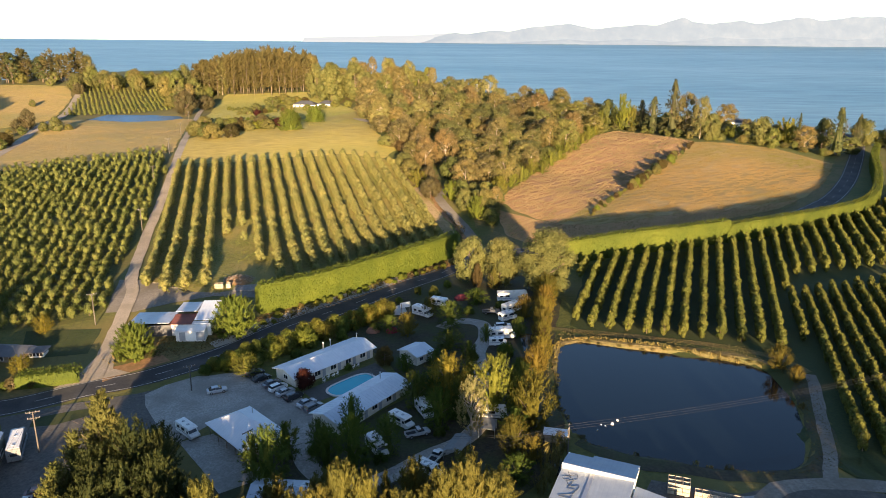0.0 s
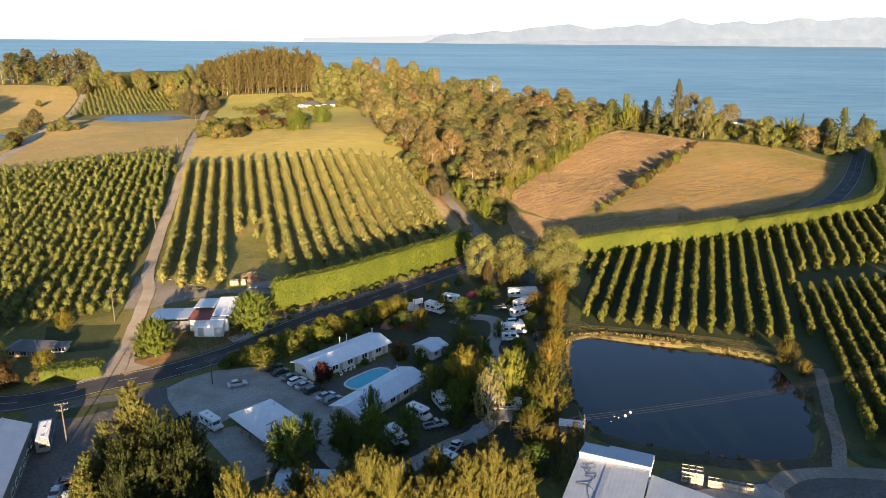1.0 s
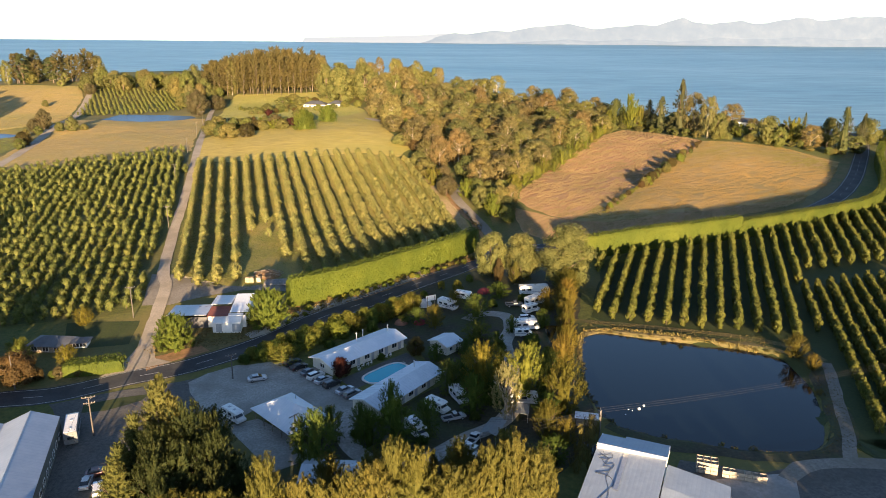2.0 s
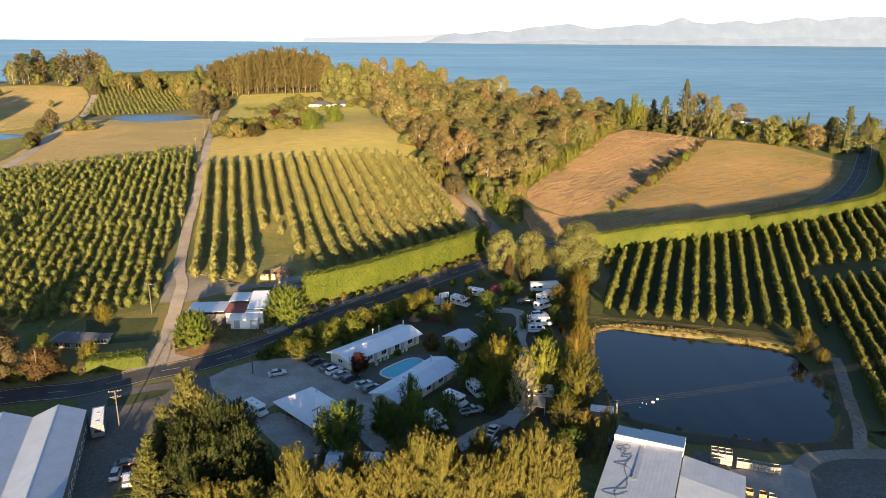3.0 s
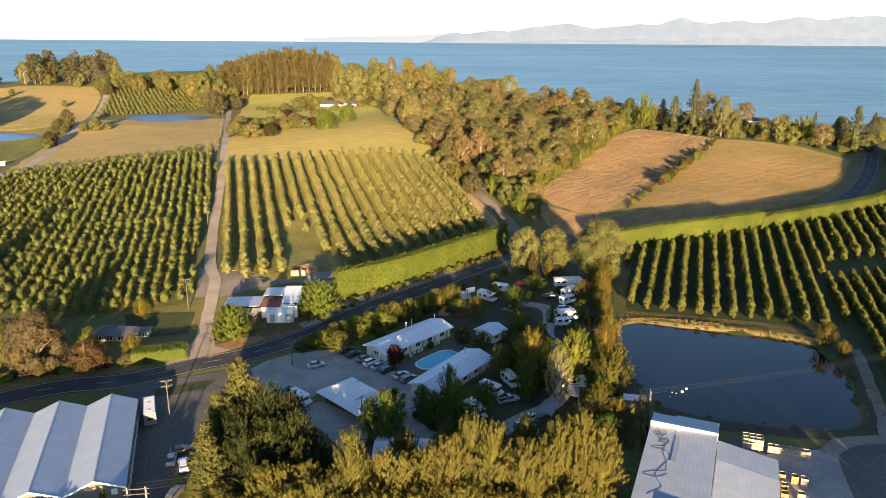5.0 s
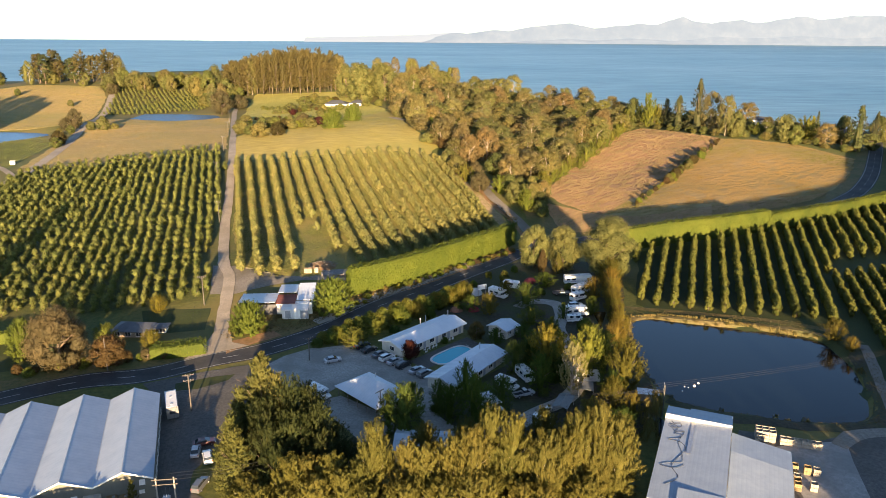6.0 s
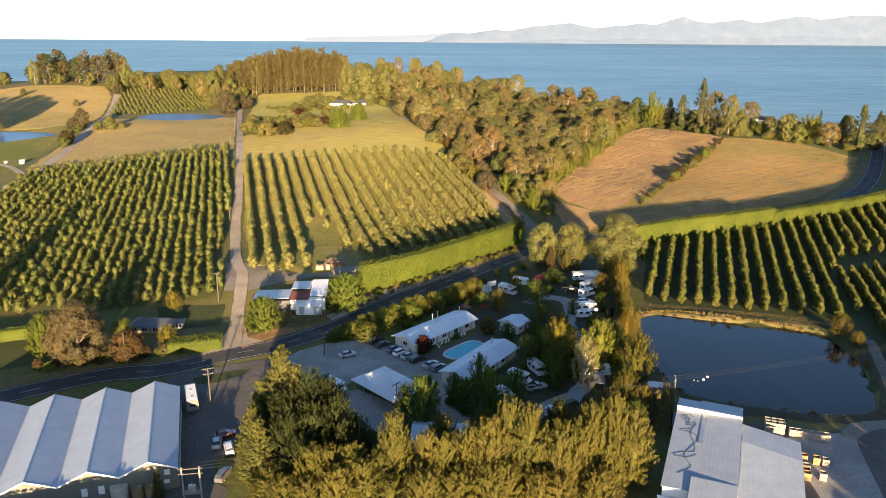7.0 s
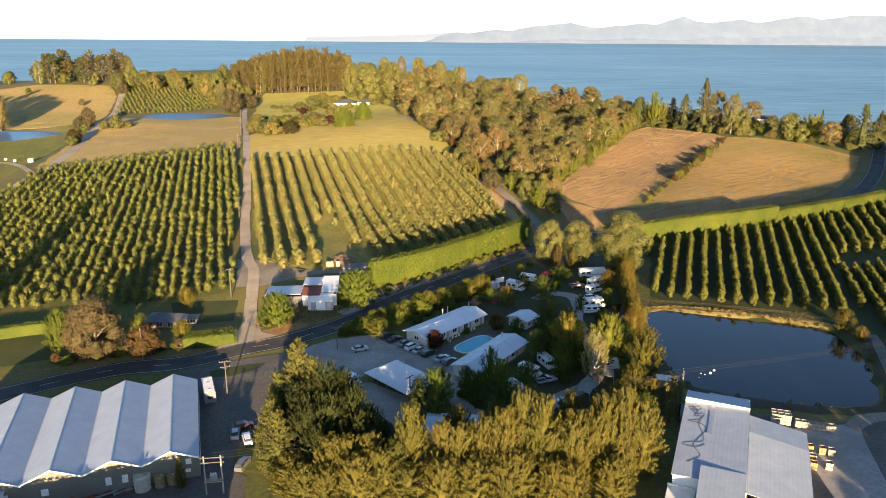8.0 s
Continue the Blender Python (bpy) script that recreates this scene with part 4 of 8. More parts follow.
def plant(kind, name, x, y, tall, wide, label, category="tree", group="", variant=None):
    """A plant of that height and crown width standing on the land."""
    if variant is None:
        variant = int(abs(x * 7.3 + y * 3.1)) % 3
    h, radius = KINDS[kind][0], KINDS[kind][2]
    trunk, crown = stock(kind, variant)[:2]
    m = pose(x, y, hz(x, y) - 0.05, 0, 0, (x * 41 + y * 67) % 360)
    ob = thing(name, m, label, category, group)
    ob.scale = (wide / (2 * radius * 1.15), wide / (2 * radius * 1.15), tall / h)
    part("trunk", trunk, None, ob)
    part("crown", crown, None, ob)
    return ob


def mass(name, kind, spots, label, category, leaf, group=""):
    """Many plants of one kind as one mesh: spots of (x, y, tall, wide)."""
    leaves = []
    sh = Shape()
    h0, r0 = KINDS[kind][0], KINDS[kind][2]
    zs = height([s[0] for s in spots], [s[1] for s in spots])
    rng = np.random.default_rng(5)
    for (x, y, tall, wide), z in zip(spots, zs):
        _, _, trunk, q = stock(kind, int(rng.integers(3)))
        a, sx, sz = rng.uniform(0, 6.28), wide / (2 * r0 * 1.15), tall / h0
        c, s = math.cos(a), math.sin(a)
        p = q * np.array([sx, sx, sz])
        leaves.append(np.stack([p[..., 0] * c - p[..., 1] * s + x, p[..., 0] * s + p[..., 1] * c + y, p[..., 2] + z], -1))
        sh.tube([(x, y, z - 0.1), (x, y, z + tall * 0.55)], [KINDS[kind][11] * sx, KINDS[kind][11] * sx * 0.5], 4)
    q = np.concatenate(leaves)
    me = quads_mesh(name, q, leaf)
    ob = tagged(new(name, me), label, category, group, "stuff")
    part("trunks", sh, KINDS[kind][14], ob)
    return ob


def rows_in(outline, angle, gap, along, jitter, seed, margin=1.5, through=None):
    """Spots in straight rows inside an outline; angle: degrees of the rows from north to the west."""
    a = radians(angle)
    d, n = np.array([-math.sin(a), math.cos(a)]), np.array([math.cos(a), math.sin(a)])
    p = np.array(outline, float)
    s0, s1, t0, t1 = (p @ n).min(), (p @ n).max(), (p @ d).min(), (p @ d).max()
    s, t = np.meshgrid(np.arange(s0 + ((np.array(through) @ n - s0) % gap if through else 0.0), s1, gap), np.arange(t0, t1, along))
    xy = s.reshape(-1, 1) * n + t.reshape(-1, 1) * d
    rng = np.random.default_rng(seed)
    xy += rng.normal(0, jitter, xy.shape)
    ok = inside_by(xy[:, 0], xy[:, 1], outline) > margin
    ok &= rng.uniform(size=len(xy)) > 0.03
    return xy[ok], rng


def orchard(kind, name, outline, angle, gap, along, tall, wide, near, label, category, group, seed, jitter=0.25, keep=290, vary=0.14, through=None, margin=1.5, holes=()):
    """The trees nearest to the point near are things of their own, the rest one mesh."""
    xy, rng = rows_in(outline, angle, gap, along, jitter, seed, margin, through)
    for hole in holes:
        xy = xy[inside_by(xy[:, 0], xy[:, 1], hole) < 0]
    xy = xy[np.argsort(np.hypot(xy[:, 0] - near[0], xy[:, 1] - near[1]))]
    size = [(tall * rng.uniform(1 - vary, 1 + vary), wide * rng.uniform(1 - vary, 1 + vary)) for _ in xy]
    for (x, y), (h, w) in list(zip(xy, size))[:keep]:
        plant(kind, name, x, y, h, w, label, category, group)
    rest = [(x, y, h, w) for (x, y), (h, w) in list(zip(xy, size))[keep:]]
    if rest:
        mass(name + "_block", kind, rest, label + ", in long rows", category, KINDS[kind][13], group)


orchard("apple", "apple_tree", [(-84, 199), (-94, 217), (-105, 255), (-113, 292), (-124, 338), (-127, 352), (-97, 357), (-68, 366), (-54, 372), (-30, 372), (-22, 364), (-10, 318), (-1, 286), (-2, 268), (-20, 246), (-44, 216), (-52, 210), (-68, 206)], 15.0, 5.6, 1.9, 4.1, 3.25, (-70, 220),
        "olive-green apple tree in a sunlit grass row", "fruit tree", "orchard on the slope", 11, 0.2, through=(-89.3, 212.8), margin=0.3, holes=[[(-74, 214), (-76, 240), (-79.5, 270), (-75.5, 270), (-70, 250), (-62, 236), (-55, 224), (-50, 206), (-60, 204)]])
orchard("orchard", "citrus_tree", [(-92.5, 188), (-94, 200), (-100.5, 216), (-108.5, 254), (-116.5, 292), (-130, 348), (-140, 374), (-212, 345), (-233, 336), (-227, 298), (-238, 165), (-160, 174), (-143, 177.5), (-120, 178), (-108, 183)], 16.0, 3.55, 3.7, 4.1, 3.0, (-105, 195),
        "round dense olive-green orchard tree", "fruit tree", "orchard left of the lane", 12, 0.35, vary=0.2, keep=240)
orchard("row", "trained_fruit_tree", [(33, 187), (46, 180.5), (56, 177.5), (88, 169.5), (99, 200), (106, 212), (112, 222), (150, 232), (172, 256), (216, 330), (210, 328), (172, 287), (134, 266), (105, 254), (62, 240), (48, 236)], -19.0, 4.72, 1.7, 4.4, 2.5, (60, 180),
        "narrow trained fruit tree catching low sun", "fruit tree", "upper rows by the hedge", 13, 0.15, keep=120, margin=0.3, through=(76.3, 171.2))
orchard("row", "trained_fruit_tree", [(93, 176), (101.5, 204), (108, 207), (148, 220), (136, 196), (108, 128), (95, 116), (79.5, 121), (81, 127), (87, 146), (92, 162)], -18.6, 3.95, 1.7, 4.0, 2.1, (90, 130),
        "narrow trained fruit tree in a dim row", "fruit tree", "lower rows by the pond", 14, 0.15, keep=110, margin=0.3, through=(81.0, 124.5))
orchard("orchard", "young_fruit_tree", [(-143, 380), (-212, 352), (-236, 345), (-238, 352), (-212, 362), (-146, 392)], 80.0, 5.0, 3.5, 2.6, 3.0, (-145, 385), "low scrubby young fruit tree", "fruit tree", "young trees above the orchard", 15, 0.6, vary=0.3, margin=0.0)
orchard("orchard", "hill_fruit_tree", [(-288, 562), (-246, 568), (-214, 592), (-216, 640), (-236, 672), (-318, 680), (-312, 640)], 82.0, 6.2, 4.2, 2.7, 3.2, (-240, 580), "round fruit tree on the far hill", "fruit tree", "orchard above the far pond", 16, 0.4, margin=0.5, keep=90)


def scatter(outline, count, gap, seed, margin=0.0):
    rng = np.random.default_rng(seed)
    p = np.array(outline, float)
    out = []
    for _ in range(count * 40):
        q = rng.uniform(p.min(0), p.max(0))
        if inside_by(q[:1], q[1:], outline)[0] > margin and all(math.hypot(q[0] - o[0], q[1] - o[1]) > gap for o in out):
            out.append((float(q[0]), float(q[1])))
            if len(out) >= count:
                break
    return out, rng


def grove(outline, count, gap, kinds, seed, label, category, group):
    """Trees of mixed kinds: kinds of (kind, name, low height, high height, low width, high width, share)."""
    spots, rng = scatter(outline, count, gap, seed)
    share = np.cumsum([k[6] for k in kinds])
    for x, y in spots:
        kind, name, h0, h1, w0, w1, _ = kinds[int(np.searchsorted(share, rng.uniform(0, share[-1])))]
        plant(kind, name, x, y, rng.uniform(h0, h1), rng.uniform(w0, w1), label[name], category, group)


GUMS = {"gum_tree": "tall olive gum tree on the bushy slope", "bronze_gum_tree": "tall bronze-tinted gum tree on the slope", "bush_tree": "rounded green native bush", "pine_tree": "dark upright pine with a bare lower trunk", "pole_gum": "slender gum with a bare pale trunk", "fir_tree": "dark pointed fir tree"}
grove([(-22, 395), (-10, 352), (8, 334), (24, 322), (45, 372), (70, 420), (96, 466), (108, 482), (112, 530), (60, 585), (20, 640), (-40, 640), (-60, 560), (-50, 480), (-38, 440)], 175, 8.4,
      [("gum", "gum_tree", 10, 19, 13, 20, 4), ("bronze_gum", "bronze_gum_tree", 10, 19, 12, 18, 2.4), ("bush", "bush_tree", 7, 12, 10, 14, 1.6), ("lime_bush", "bush_tree", 7, 11, 8, 12, 1.2)], 21, GUMS, "tree", "wooded slope above the sea")
grove([(4, 322), (20, 318), (27, 306), (23, 296), (14, 302)], 12, 5.0, [("bush", "bush_tree", 6, 10, 7, 10, 3), ("gum", "gum_tree", 10, 15, 7, 9, 1)], 22, GUMS, "tree", "bush beside the side road")
_spots, _rg = scatter([(-216, 655), (-150, 648), (-118, 650), (-112, 690), (-150, 716), (-230, 700)], 150, 4.2, 23)
for x, y in _spots:
    h = 24 + 10 * math.cos((x + 165) / 40) + _rg.uniform(-6.0, 3.0)
    if _rg.uniform() < 0.93:
        plant("pole_gum", "pole_gum", x, y, h, _rg.uniform(8.0, 15.0), GUMS["pole_gum"], "tree", "tall grove on the headland")
    else:
        plant("bronze_gum", "bronze_gum_tree", x, y, h - 4, _rg.uniform(11, 14), GUMS["bronze_gum_tree"], "tree", "tall grove on the headland")
for x, y, h, w, kind, name in ((-87.5, 590, 29, 26, "round_canopy", "canopy_tree"), (-69, 597, 29, 24, "round_canopy", "canopy_tree"), (-116, 664, 30, 20, "gum", "gum_tree"), (-54, 541, 24, 22, "gum", "gum_tree"), (-39, 456, 21, 18, "bronze_gum", "bronze_gum_tree"), (-104, 622, 27, 20, "bush", "bush_tree"),
                               (-231, 652, 22, 18, "bush", "bush_tree"), (-193, 559, 18, 21, "olive", "olive_tree"), (-241, 652, 18, 18, "bush", "bush_tree"), (-272, 697, 11, 17, "bush", "bush_tree"), (-313, 686, 12, 18, "bush", "bush_tree"), (-298, 688, 12, 18, "bush", "bush_tree"), (-285, 697, 16, 15, "gum", "gum_tree"), (-229, 668, 27, 16, "gum", "gum_tree"),
                               (-250, 680, 16, 18, "bush", "bush_tree"), (-212, 640, 17, 16, "bush", "bush_tree"), (-219, 622, 12, 14, "bush", "bush_tree"), (-206, 604, 11, 13, "bush", "bush_tree")):
    plant(kind, name, x, y, h, w, {"round_canopy": "huge rounded pale green tree beside the farmhouse", "olive": "grey-green spreading tree by the far pond"}.get(kind, GUMS.get(name)), "tree", "trees behind the farmhouse")
grove([(-95, 605), (-60, 590), (-40, 640), (0, 680), (-60, 740), (-110, 740), (-100, 660)], 46, 8.0, [("gum", "gum_tree", 15, 22, 12, 17, 3), ("bush", "bush_tree", 10, 16, 12, 18, 3), ("bronze_gum", "bronze_gum_tree", 13, 18, 10, 14, 1)], 24, GUMS, "tree", "trees behind the farmhouse")
grove([(-225, 600), (-205, 590), (-196, 640), (-215, 690), (-300, 715), (-330, 700), (-318, 690), (-240, 668)], 34, 7.0, [("bush", "bush_tree", 8, 13, 9, 13, 3), ("gum", "gum_tree", 12, 17, 9, 12, 1)], 25, GUMS, "tree", "trees beyond the far orchard")
grove([(-420, 705), (-345, 705), (-335, 725), (-420, 735)], 26, 5.5, [("pine", "pine_tree", 20, 31, 12, 17, 2), ("pole_gum", "pole_gum", 22, 33, 12, 17, 2), ("gum", "gum_tree", 18, 26, 12, 15, 1), ("bush", "bush_tree", 7, 10, 9, 12, 1)], 26, GUMS, "tree", "pines on the headland")
grove([(-600, 690), (-420, 720), (-420, 745), (-600, 760)], 26, 8.0, [("bush", "bush_tree", 8, 14, 11, 15, 3), ("pine", "pine_tree", 12, 18, 9, 12, 1)], 27, GUMS, "tree", "trees along the far bluff")
grove([(112, 490), (130, 478), (160, 458), (190, 450), (215, 440), (222, 455), (190, 490), (150, 515), (118, 535)], 46, 5.6, [("bush", "bush_tree", 5, 9, 9, 13, 6), ("gum", "gum_tree", 8, 12, 9, 12, 1)], 28, GUMS, "tree", "shore trees behind the paddock")
SHORE = {"bush": ("bush_tree", "rounded dark green native bush above the shore"), "lime_bush": ("bush_tree", "upright bright green tree above the shore"), "fir": ("fir_tree", GUMS["fir_tree"]), "gum": ("gum_tree", "olive gum tree at the paddock's edge"),
         "bronze_gum": ("bronze_gum_tree", "rounded bronze tree above the shore"), "pale_round": ("poplar_tree", "pale green upright tree at the paddock's edge")}
for kind, x, y, h, w in (("bush", 111, 498, 17.5, 15.4), ("lime_bush", 118, 484, 21, 13.1), ("fir", 130, 484, 19, 12.4), ("fir", 133, 467, 21.5, 14.8), ("fir", 141, 454, 32, 13.8), ("bronze_gum", 149, 453, 24.5, 18.5), ("gum", 152, 434, 24, 12.2), ("pale_round", 157, 431, 15.5, 11.5), ("bronze_gum", 190, 496, 16, 19), ("lime_bush", 176, 446, 7.5, 12), ("bush", 184, 425, 16, 16.8), ("lime_bush", 205, 439, 15, 16.1), ("fir", 242, 500, 12, 4.6), ("gum", 209, 423, 13.5, 14.5), ("bush", 222, 429, 16.5, 13.4), ("fir", 221, 410, 26.5, 14.9), ("bush", 255, 446, 15, 17.1), ("lime_bush", 105, 489, 11.5, 11), ("lime_bush", 124, 484, 15.5, 9.6), ("bush", 188, 418, 11, 10.2)):
    plant(kind, SHORE[kind][0], x, y, h, w, SHORE[kind][1], "tree", "shore trees behind the paddock")
grove([(225, 418), (236, 412), (258, 462), (300, 470), (330, 440), (290, 390), (262, 410), (262, 450)], 30, 7.0, [("fir", "fir_tree", 12, 18, 6, 9, 2), ("bush", "bush_tree", 8, 12, 9, 12, 3)], 29, GUMS, "tree", "trees by the bend of the road")
for i in range(15):
    t = i / 14
    plant("bush" if i % 3 else "gum", "bush_tree" if i % 3 else "gum_tree", -338 + 118 * t, 694 + 16 * math.sin(i * 2.2) - 14 * t, 11 + 4 * math.sin(i * 1.7) ** 2, 15 + 3 * math.sin(i * 2.9), "rounded dense tree along the far bluff", "tree", "trees beyond the far orchard")
for i in range(19):
    t = i / 18
    plant("lime_bush", "bush_tree", 20 + 76 * t + 2.2 * math.sin(i * 2.1), 317 + 146 * t + 2.0 * math.sin(i * 3.3), 5.5 + 2.5 * math.sin(i * 1.9) ** 2, 8.5 + 2 * math.sin(i * 2.7), GUMS["bush_tree"], "tree", "wooded slope above the sea")
_edge = smooth_line([(100, 464), (112, 482), (124, 471), (148, 432), (170, 426), (192, 424), (214, 404), (220, 408)], 5.5)
for i, p in enumerate(_edge):
    plant("bush", "bush_tree", p.x + 2 * math.sin(i * 2.3), p.y + 3 + 2 * math.sin(i * 1.7), 2.6 + 2.0 * math.sin(i * 1.3) ** 2, 6 + 2 * math.sin(i * 2.9), GUMS["bush_tree"], "tree", "shore trees behind the paddock")


def hedge(name, pts, tall, wide, leaf, label, seed, length=0.55, dense=7.0, group="", ragged=0.35):
    """A clipped hedge along a line: a woody core closely covered with leaves."""
    line = smooth_line(pts, 1.0)
    rng = np.random.default_rng(seed)
    core, cover, side = Shape(), [], Shape()
    prof = [(-0.5, 0.0), (-0.5, 0.5), (-0.46, 0.88), (-0.3, 0.97), (0.3, 0.97), (0.46, 0.88), (0.5, 0.5), (0.5, 0.0)]
    k = len(prof)
    for i, p in enumerate(line):
        d = (line[min(i + 1, len(line) - 1)] - line[max(i - 1, 0)]).normalized()
        n = Vector((d.y, -d.x))
        end = 0.9 if i in (0, len(line) - 1) else 1.0
        z = hz(p.x, p.y)
        t = tall * (1 + 0.035 * noise.noise(Vector((p.x * 0.3, p.y * 0.3, seed)))) * end
        w = wide * (1 + 0.10 * noise.noise(Vector((p.x * 0.4, p.y * 0.4, seed + 9)))) * end
        core.v += [(p.x + n.x * u * w * 0.93, p.y + n.y * u * w * 0.93, z + v * t - (0.3 if v == 0 else 0.12)) for u, v in prof]
        if i:
            core.f += [((i - 1) * k + j, (i - 1) * k + j + 1, i * k + j + 1, i * k + j) for j in range(k - 1)]
        m = int(dense * (2 * tall + wide))
        s = rng.uniform(0, 2 * tall + wide, m)
        off = np.where(s < tall, -0.5, np.where(s < tall + wide, (s - tall) / wide - 0.5, 0.5))
        up = np.where(s < tall, s / tall, np.where(s < tall + wide, 1.0, (2 * tall + wide - s) / tall))
        step_on = rng.uniform(0, 1.0, m)
        bulge = rng.normal(0, ragged * 0.3, m)
        nx = np.where(s < tall, -1, np.where(s < tall + wide, 0, 1))
        px_ = p.x + n.x * (off * w + nx * bulge) + d.x * step_on
        py_ = p.y + n.y * (off * w + nx * bulge) + d.y * step_on
        pz_ = z + up * t + (nx == 0) * np.abs(bulge) * 1.5
        nn = np.stack([nx * n.x, nx * n.y, (nx == 0) + 0.35], -1)
        cover.append(leaf_quads(rng, np.stack([px_, py_, pz_], -1), nn, length, length * 0.6, 0, 0.35))
    for i in (0, len(line) - 1):
        core.f.append(tuple(range(i * k, i * k + k)))
    ob = thing(name, Matrix(), label, "hedge", group)
    part("woody_core", core, leaf, ob)
    part("leaves", quads_mesh("leaves", np.concatenate(cover), leaf), None, ob)
    return ob


def tufts(name, outline, per_m2, tall, wide, material, label, seed, streak=None):
    """Standing grass over a field: upright blades in bunches."""
    p = np.array(outline, float)
    lo, hi = p.min(0), p.max(0)
    rng = np.random.default_rng(seed)
    q = rng.uniform(lo, hi, (int(per_m2 * (hi - lo).prod()), 2))
    ok = inside_by(q[:, 0], q[:, 1], outline) > 0.3
    q = q[ok]
    if streak is not None:
        c, s = math.cos(radians(streak)), math.sin(radians(streak))
        lie = np.array([noise.fractal(Vector(((x * c + y * s) * 0.11, (y * c - x * s) * 0.42, seed)), 0.8, 2.0, 3) for x, y in q])
        q = q[lie + rng.normal(0, 0.16, len(q)) > -0.05]
    n = len(q)
    z = height(q[:, 0], q[:, 1])
    patch = np.array([noise.noise(Vector((x * 0.07, y * 0.07, seed))) for x, y in q])
    a, w = rng.uniform(0, math.pi, n), wide * rng.uniform(0.6, 1.4, n) * 0.5
    h = tall * rng.uniform(0.5, 1.4, n) * (1 + 0.5 * patch)
    c, s = np.cos(a) * w, np.sin(a) * w
    lean = rng.normal(0, 0.35, (n, 2)) * h[:, None]
    v = np.empty((n, 4, 3))
    for k, (sx, up, f) in enumerate(((-1, -0.05, 0), (1, -0.05, 0), (0.75, 1.0, 1), (-0.6, 0.85, 1))):
        v[:, k, 0], v[:, k, 1], v[:, k, 2] = q[:, 0] + sx * c + f * lean[:, 0], q[:, 1] + sx * s + f * lean[:, 1], z + 0.16 + up * h
    return tagged(new(name, quads_mesh(name, v, material)), label, "grass", kind="stuff")


T_DRY = foliage("standing russet grass", (0.206, 0.135, 0.061), (0.336, 0.238, 0.123), (0.438, 0.332, 0.189), 0.3, 0.06, 1.0, ((0.32, (0.72, 0.78, 0.8)), (0.5, (1.0, 1.0, 1.0)), (0.68, (1.28, 1.25, 1.25))))
T_TAWNY = foliage("standing tawny grass", (0.186, 0.132, 0.045), (0.308, 0.211, 0.083), (0.401, 0.276, 0.118), 0.3, 0.022, 1.0, ((0.36, (0.62, 0.82, 0.56)), (0.46, (0.95, 0.98, 0.92)), (0.60, (1.22, 1.18, 1.18))))
T_MEADOW = foliage("standing meadow grass", (0.156, 0.121, 0.039), (0.220, 0.167, 0.060), (0.263, 0.200, 0.079), 0.3, 0.03)
T_STRAW = foliage("straw stubble", (0.163, 0.136, 0.038), (0.216, 0.187, 0.054), (0.253, 0.208, 0.066), 0.3, 0.03)
T_GREEN = foliage("rough green grass", (0.060, 0.079, 0.017), (0.118, 0.132, 0.032), (0.198, 0.171, 0.055), 0.2, 0.06)
T_VERGE = foliage("rough verge grass", (0.06, 0.053, 0.018), (0.13, 0.10, 0.038), (0.18, 0.135, 0.06), 0.2, 0.1)
tufts("russet_grass", [(25, 316), (33, 299), (46, 285), (68, 311), (100, 357), (138, 409), (146, 425), (124, 466), (112, 477), (96, 460), (70, 415), (45, 366)], 9.0, 0.30, 0.22, T_DRY, "tall russet grass standing in the paddock", 51, streak=40)
tufts("tawny_grass", [(46, 285), (62, 280), (100, 291), (135, 303), (156, 313), (176, 334), (193, 360), (209, 388), (190, 418), (146, 425), (138, 409), (100, 357), (68, 311)], 8.0, 0.20, 0.22, T_TAWNY, "patchy tawny grass of the cut paddock", 52, streak=25)
tufts("paddock_edge_grass", [(22, 306), (26, 276), (34, 264), (48, 263), (75, 267), (110, 278), (138, 292), (152, 306), (156, 313), (135, 303), (100, 291), (62, 280), (46, 285)], 3.4, 0.26, 0.30, T_DRY, "rough grass along the paddock's foot", 53)
tufts("straw_stubble", [(-134, 370), (-127, 355), (-97, 360), (-68, 369), (-54, 375), (-30, 375), (-24, 392), (-38, 430), (-48, 470), (-52, 500), (-80, 500), (-100, 470), (-140, 440), (-147, 415)], 2.4, 0.09, 0.5, T_STRAW, "golden stubble of the mown field", 54)
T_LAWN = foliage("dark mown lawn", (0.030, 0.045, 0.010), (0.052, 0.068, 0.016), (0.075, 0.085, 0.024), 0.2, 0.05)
T_HILL = foliage("green-gold hill grass", (0.17, 0.16, 0.04), (0.26, 0.24, 0.065), (0.33, 0.28, 0.09), 0.3, 0.03)
tufts("hilltop_grass", [(-150, 460), (-100, 475), (-80, 505), (-62, 545), (-90, 600), (-130, 650), (-178, 650), (-172, 540)], 1.7, 0.13, 0.6, T_HILL, "pale hilltop grass", 55)
tufts("meadow_grass", [(-141, 384), (-150, 420), (-164, 475), (-178, 530), (-190, 530), (-225, 522), (-262, 532), (-278, 528), (-262, 450), (-250, 395), (-240, 352), (-212, 352)], 2.0, 0.11, 0.5, T_MEADOW, "tawny grass of the meadow", 56)
tufts("far_meadow_grass", [(-276, 505), (-292, 560), (-318, 642), (-345, 690), (-420, 700), (-480, 600), (-400, 500), (-330, 500)], 1.3, 0.15, 0.7, T_MEADOW, "golden grass of the far hillside", 57)
tufts("orchard_grass", [(-82, 202), (-92, 218), (-103, 254), (-111, 291), (-124, 345), (-127, 355), (-97, 360), (-68, 369), (-54, 375), (-30, 375), (-20, 364), (4, 288), (6, 268), (-50, 212), (-66, 201)], 2.0, 0.11, 0.40, T_GREEN, "mown grass between the orchard rows", 58)
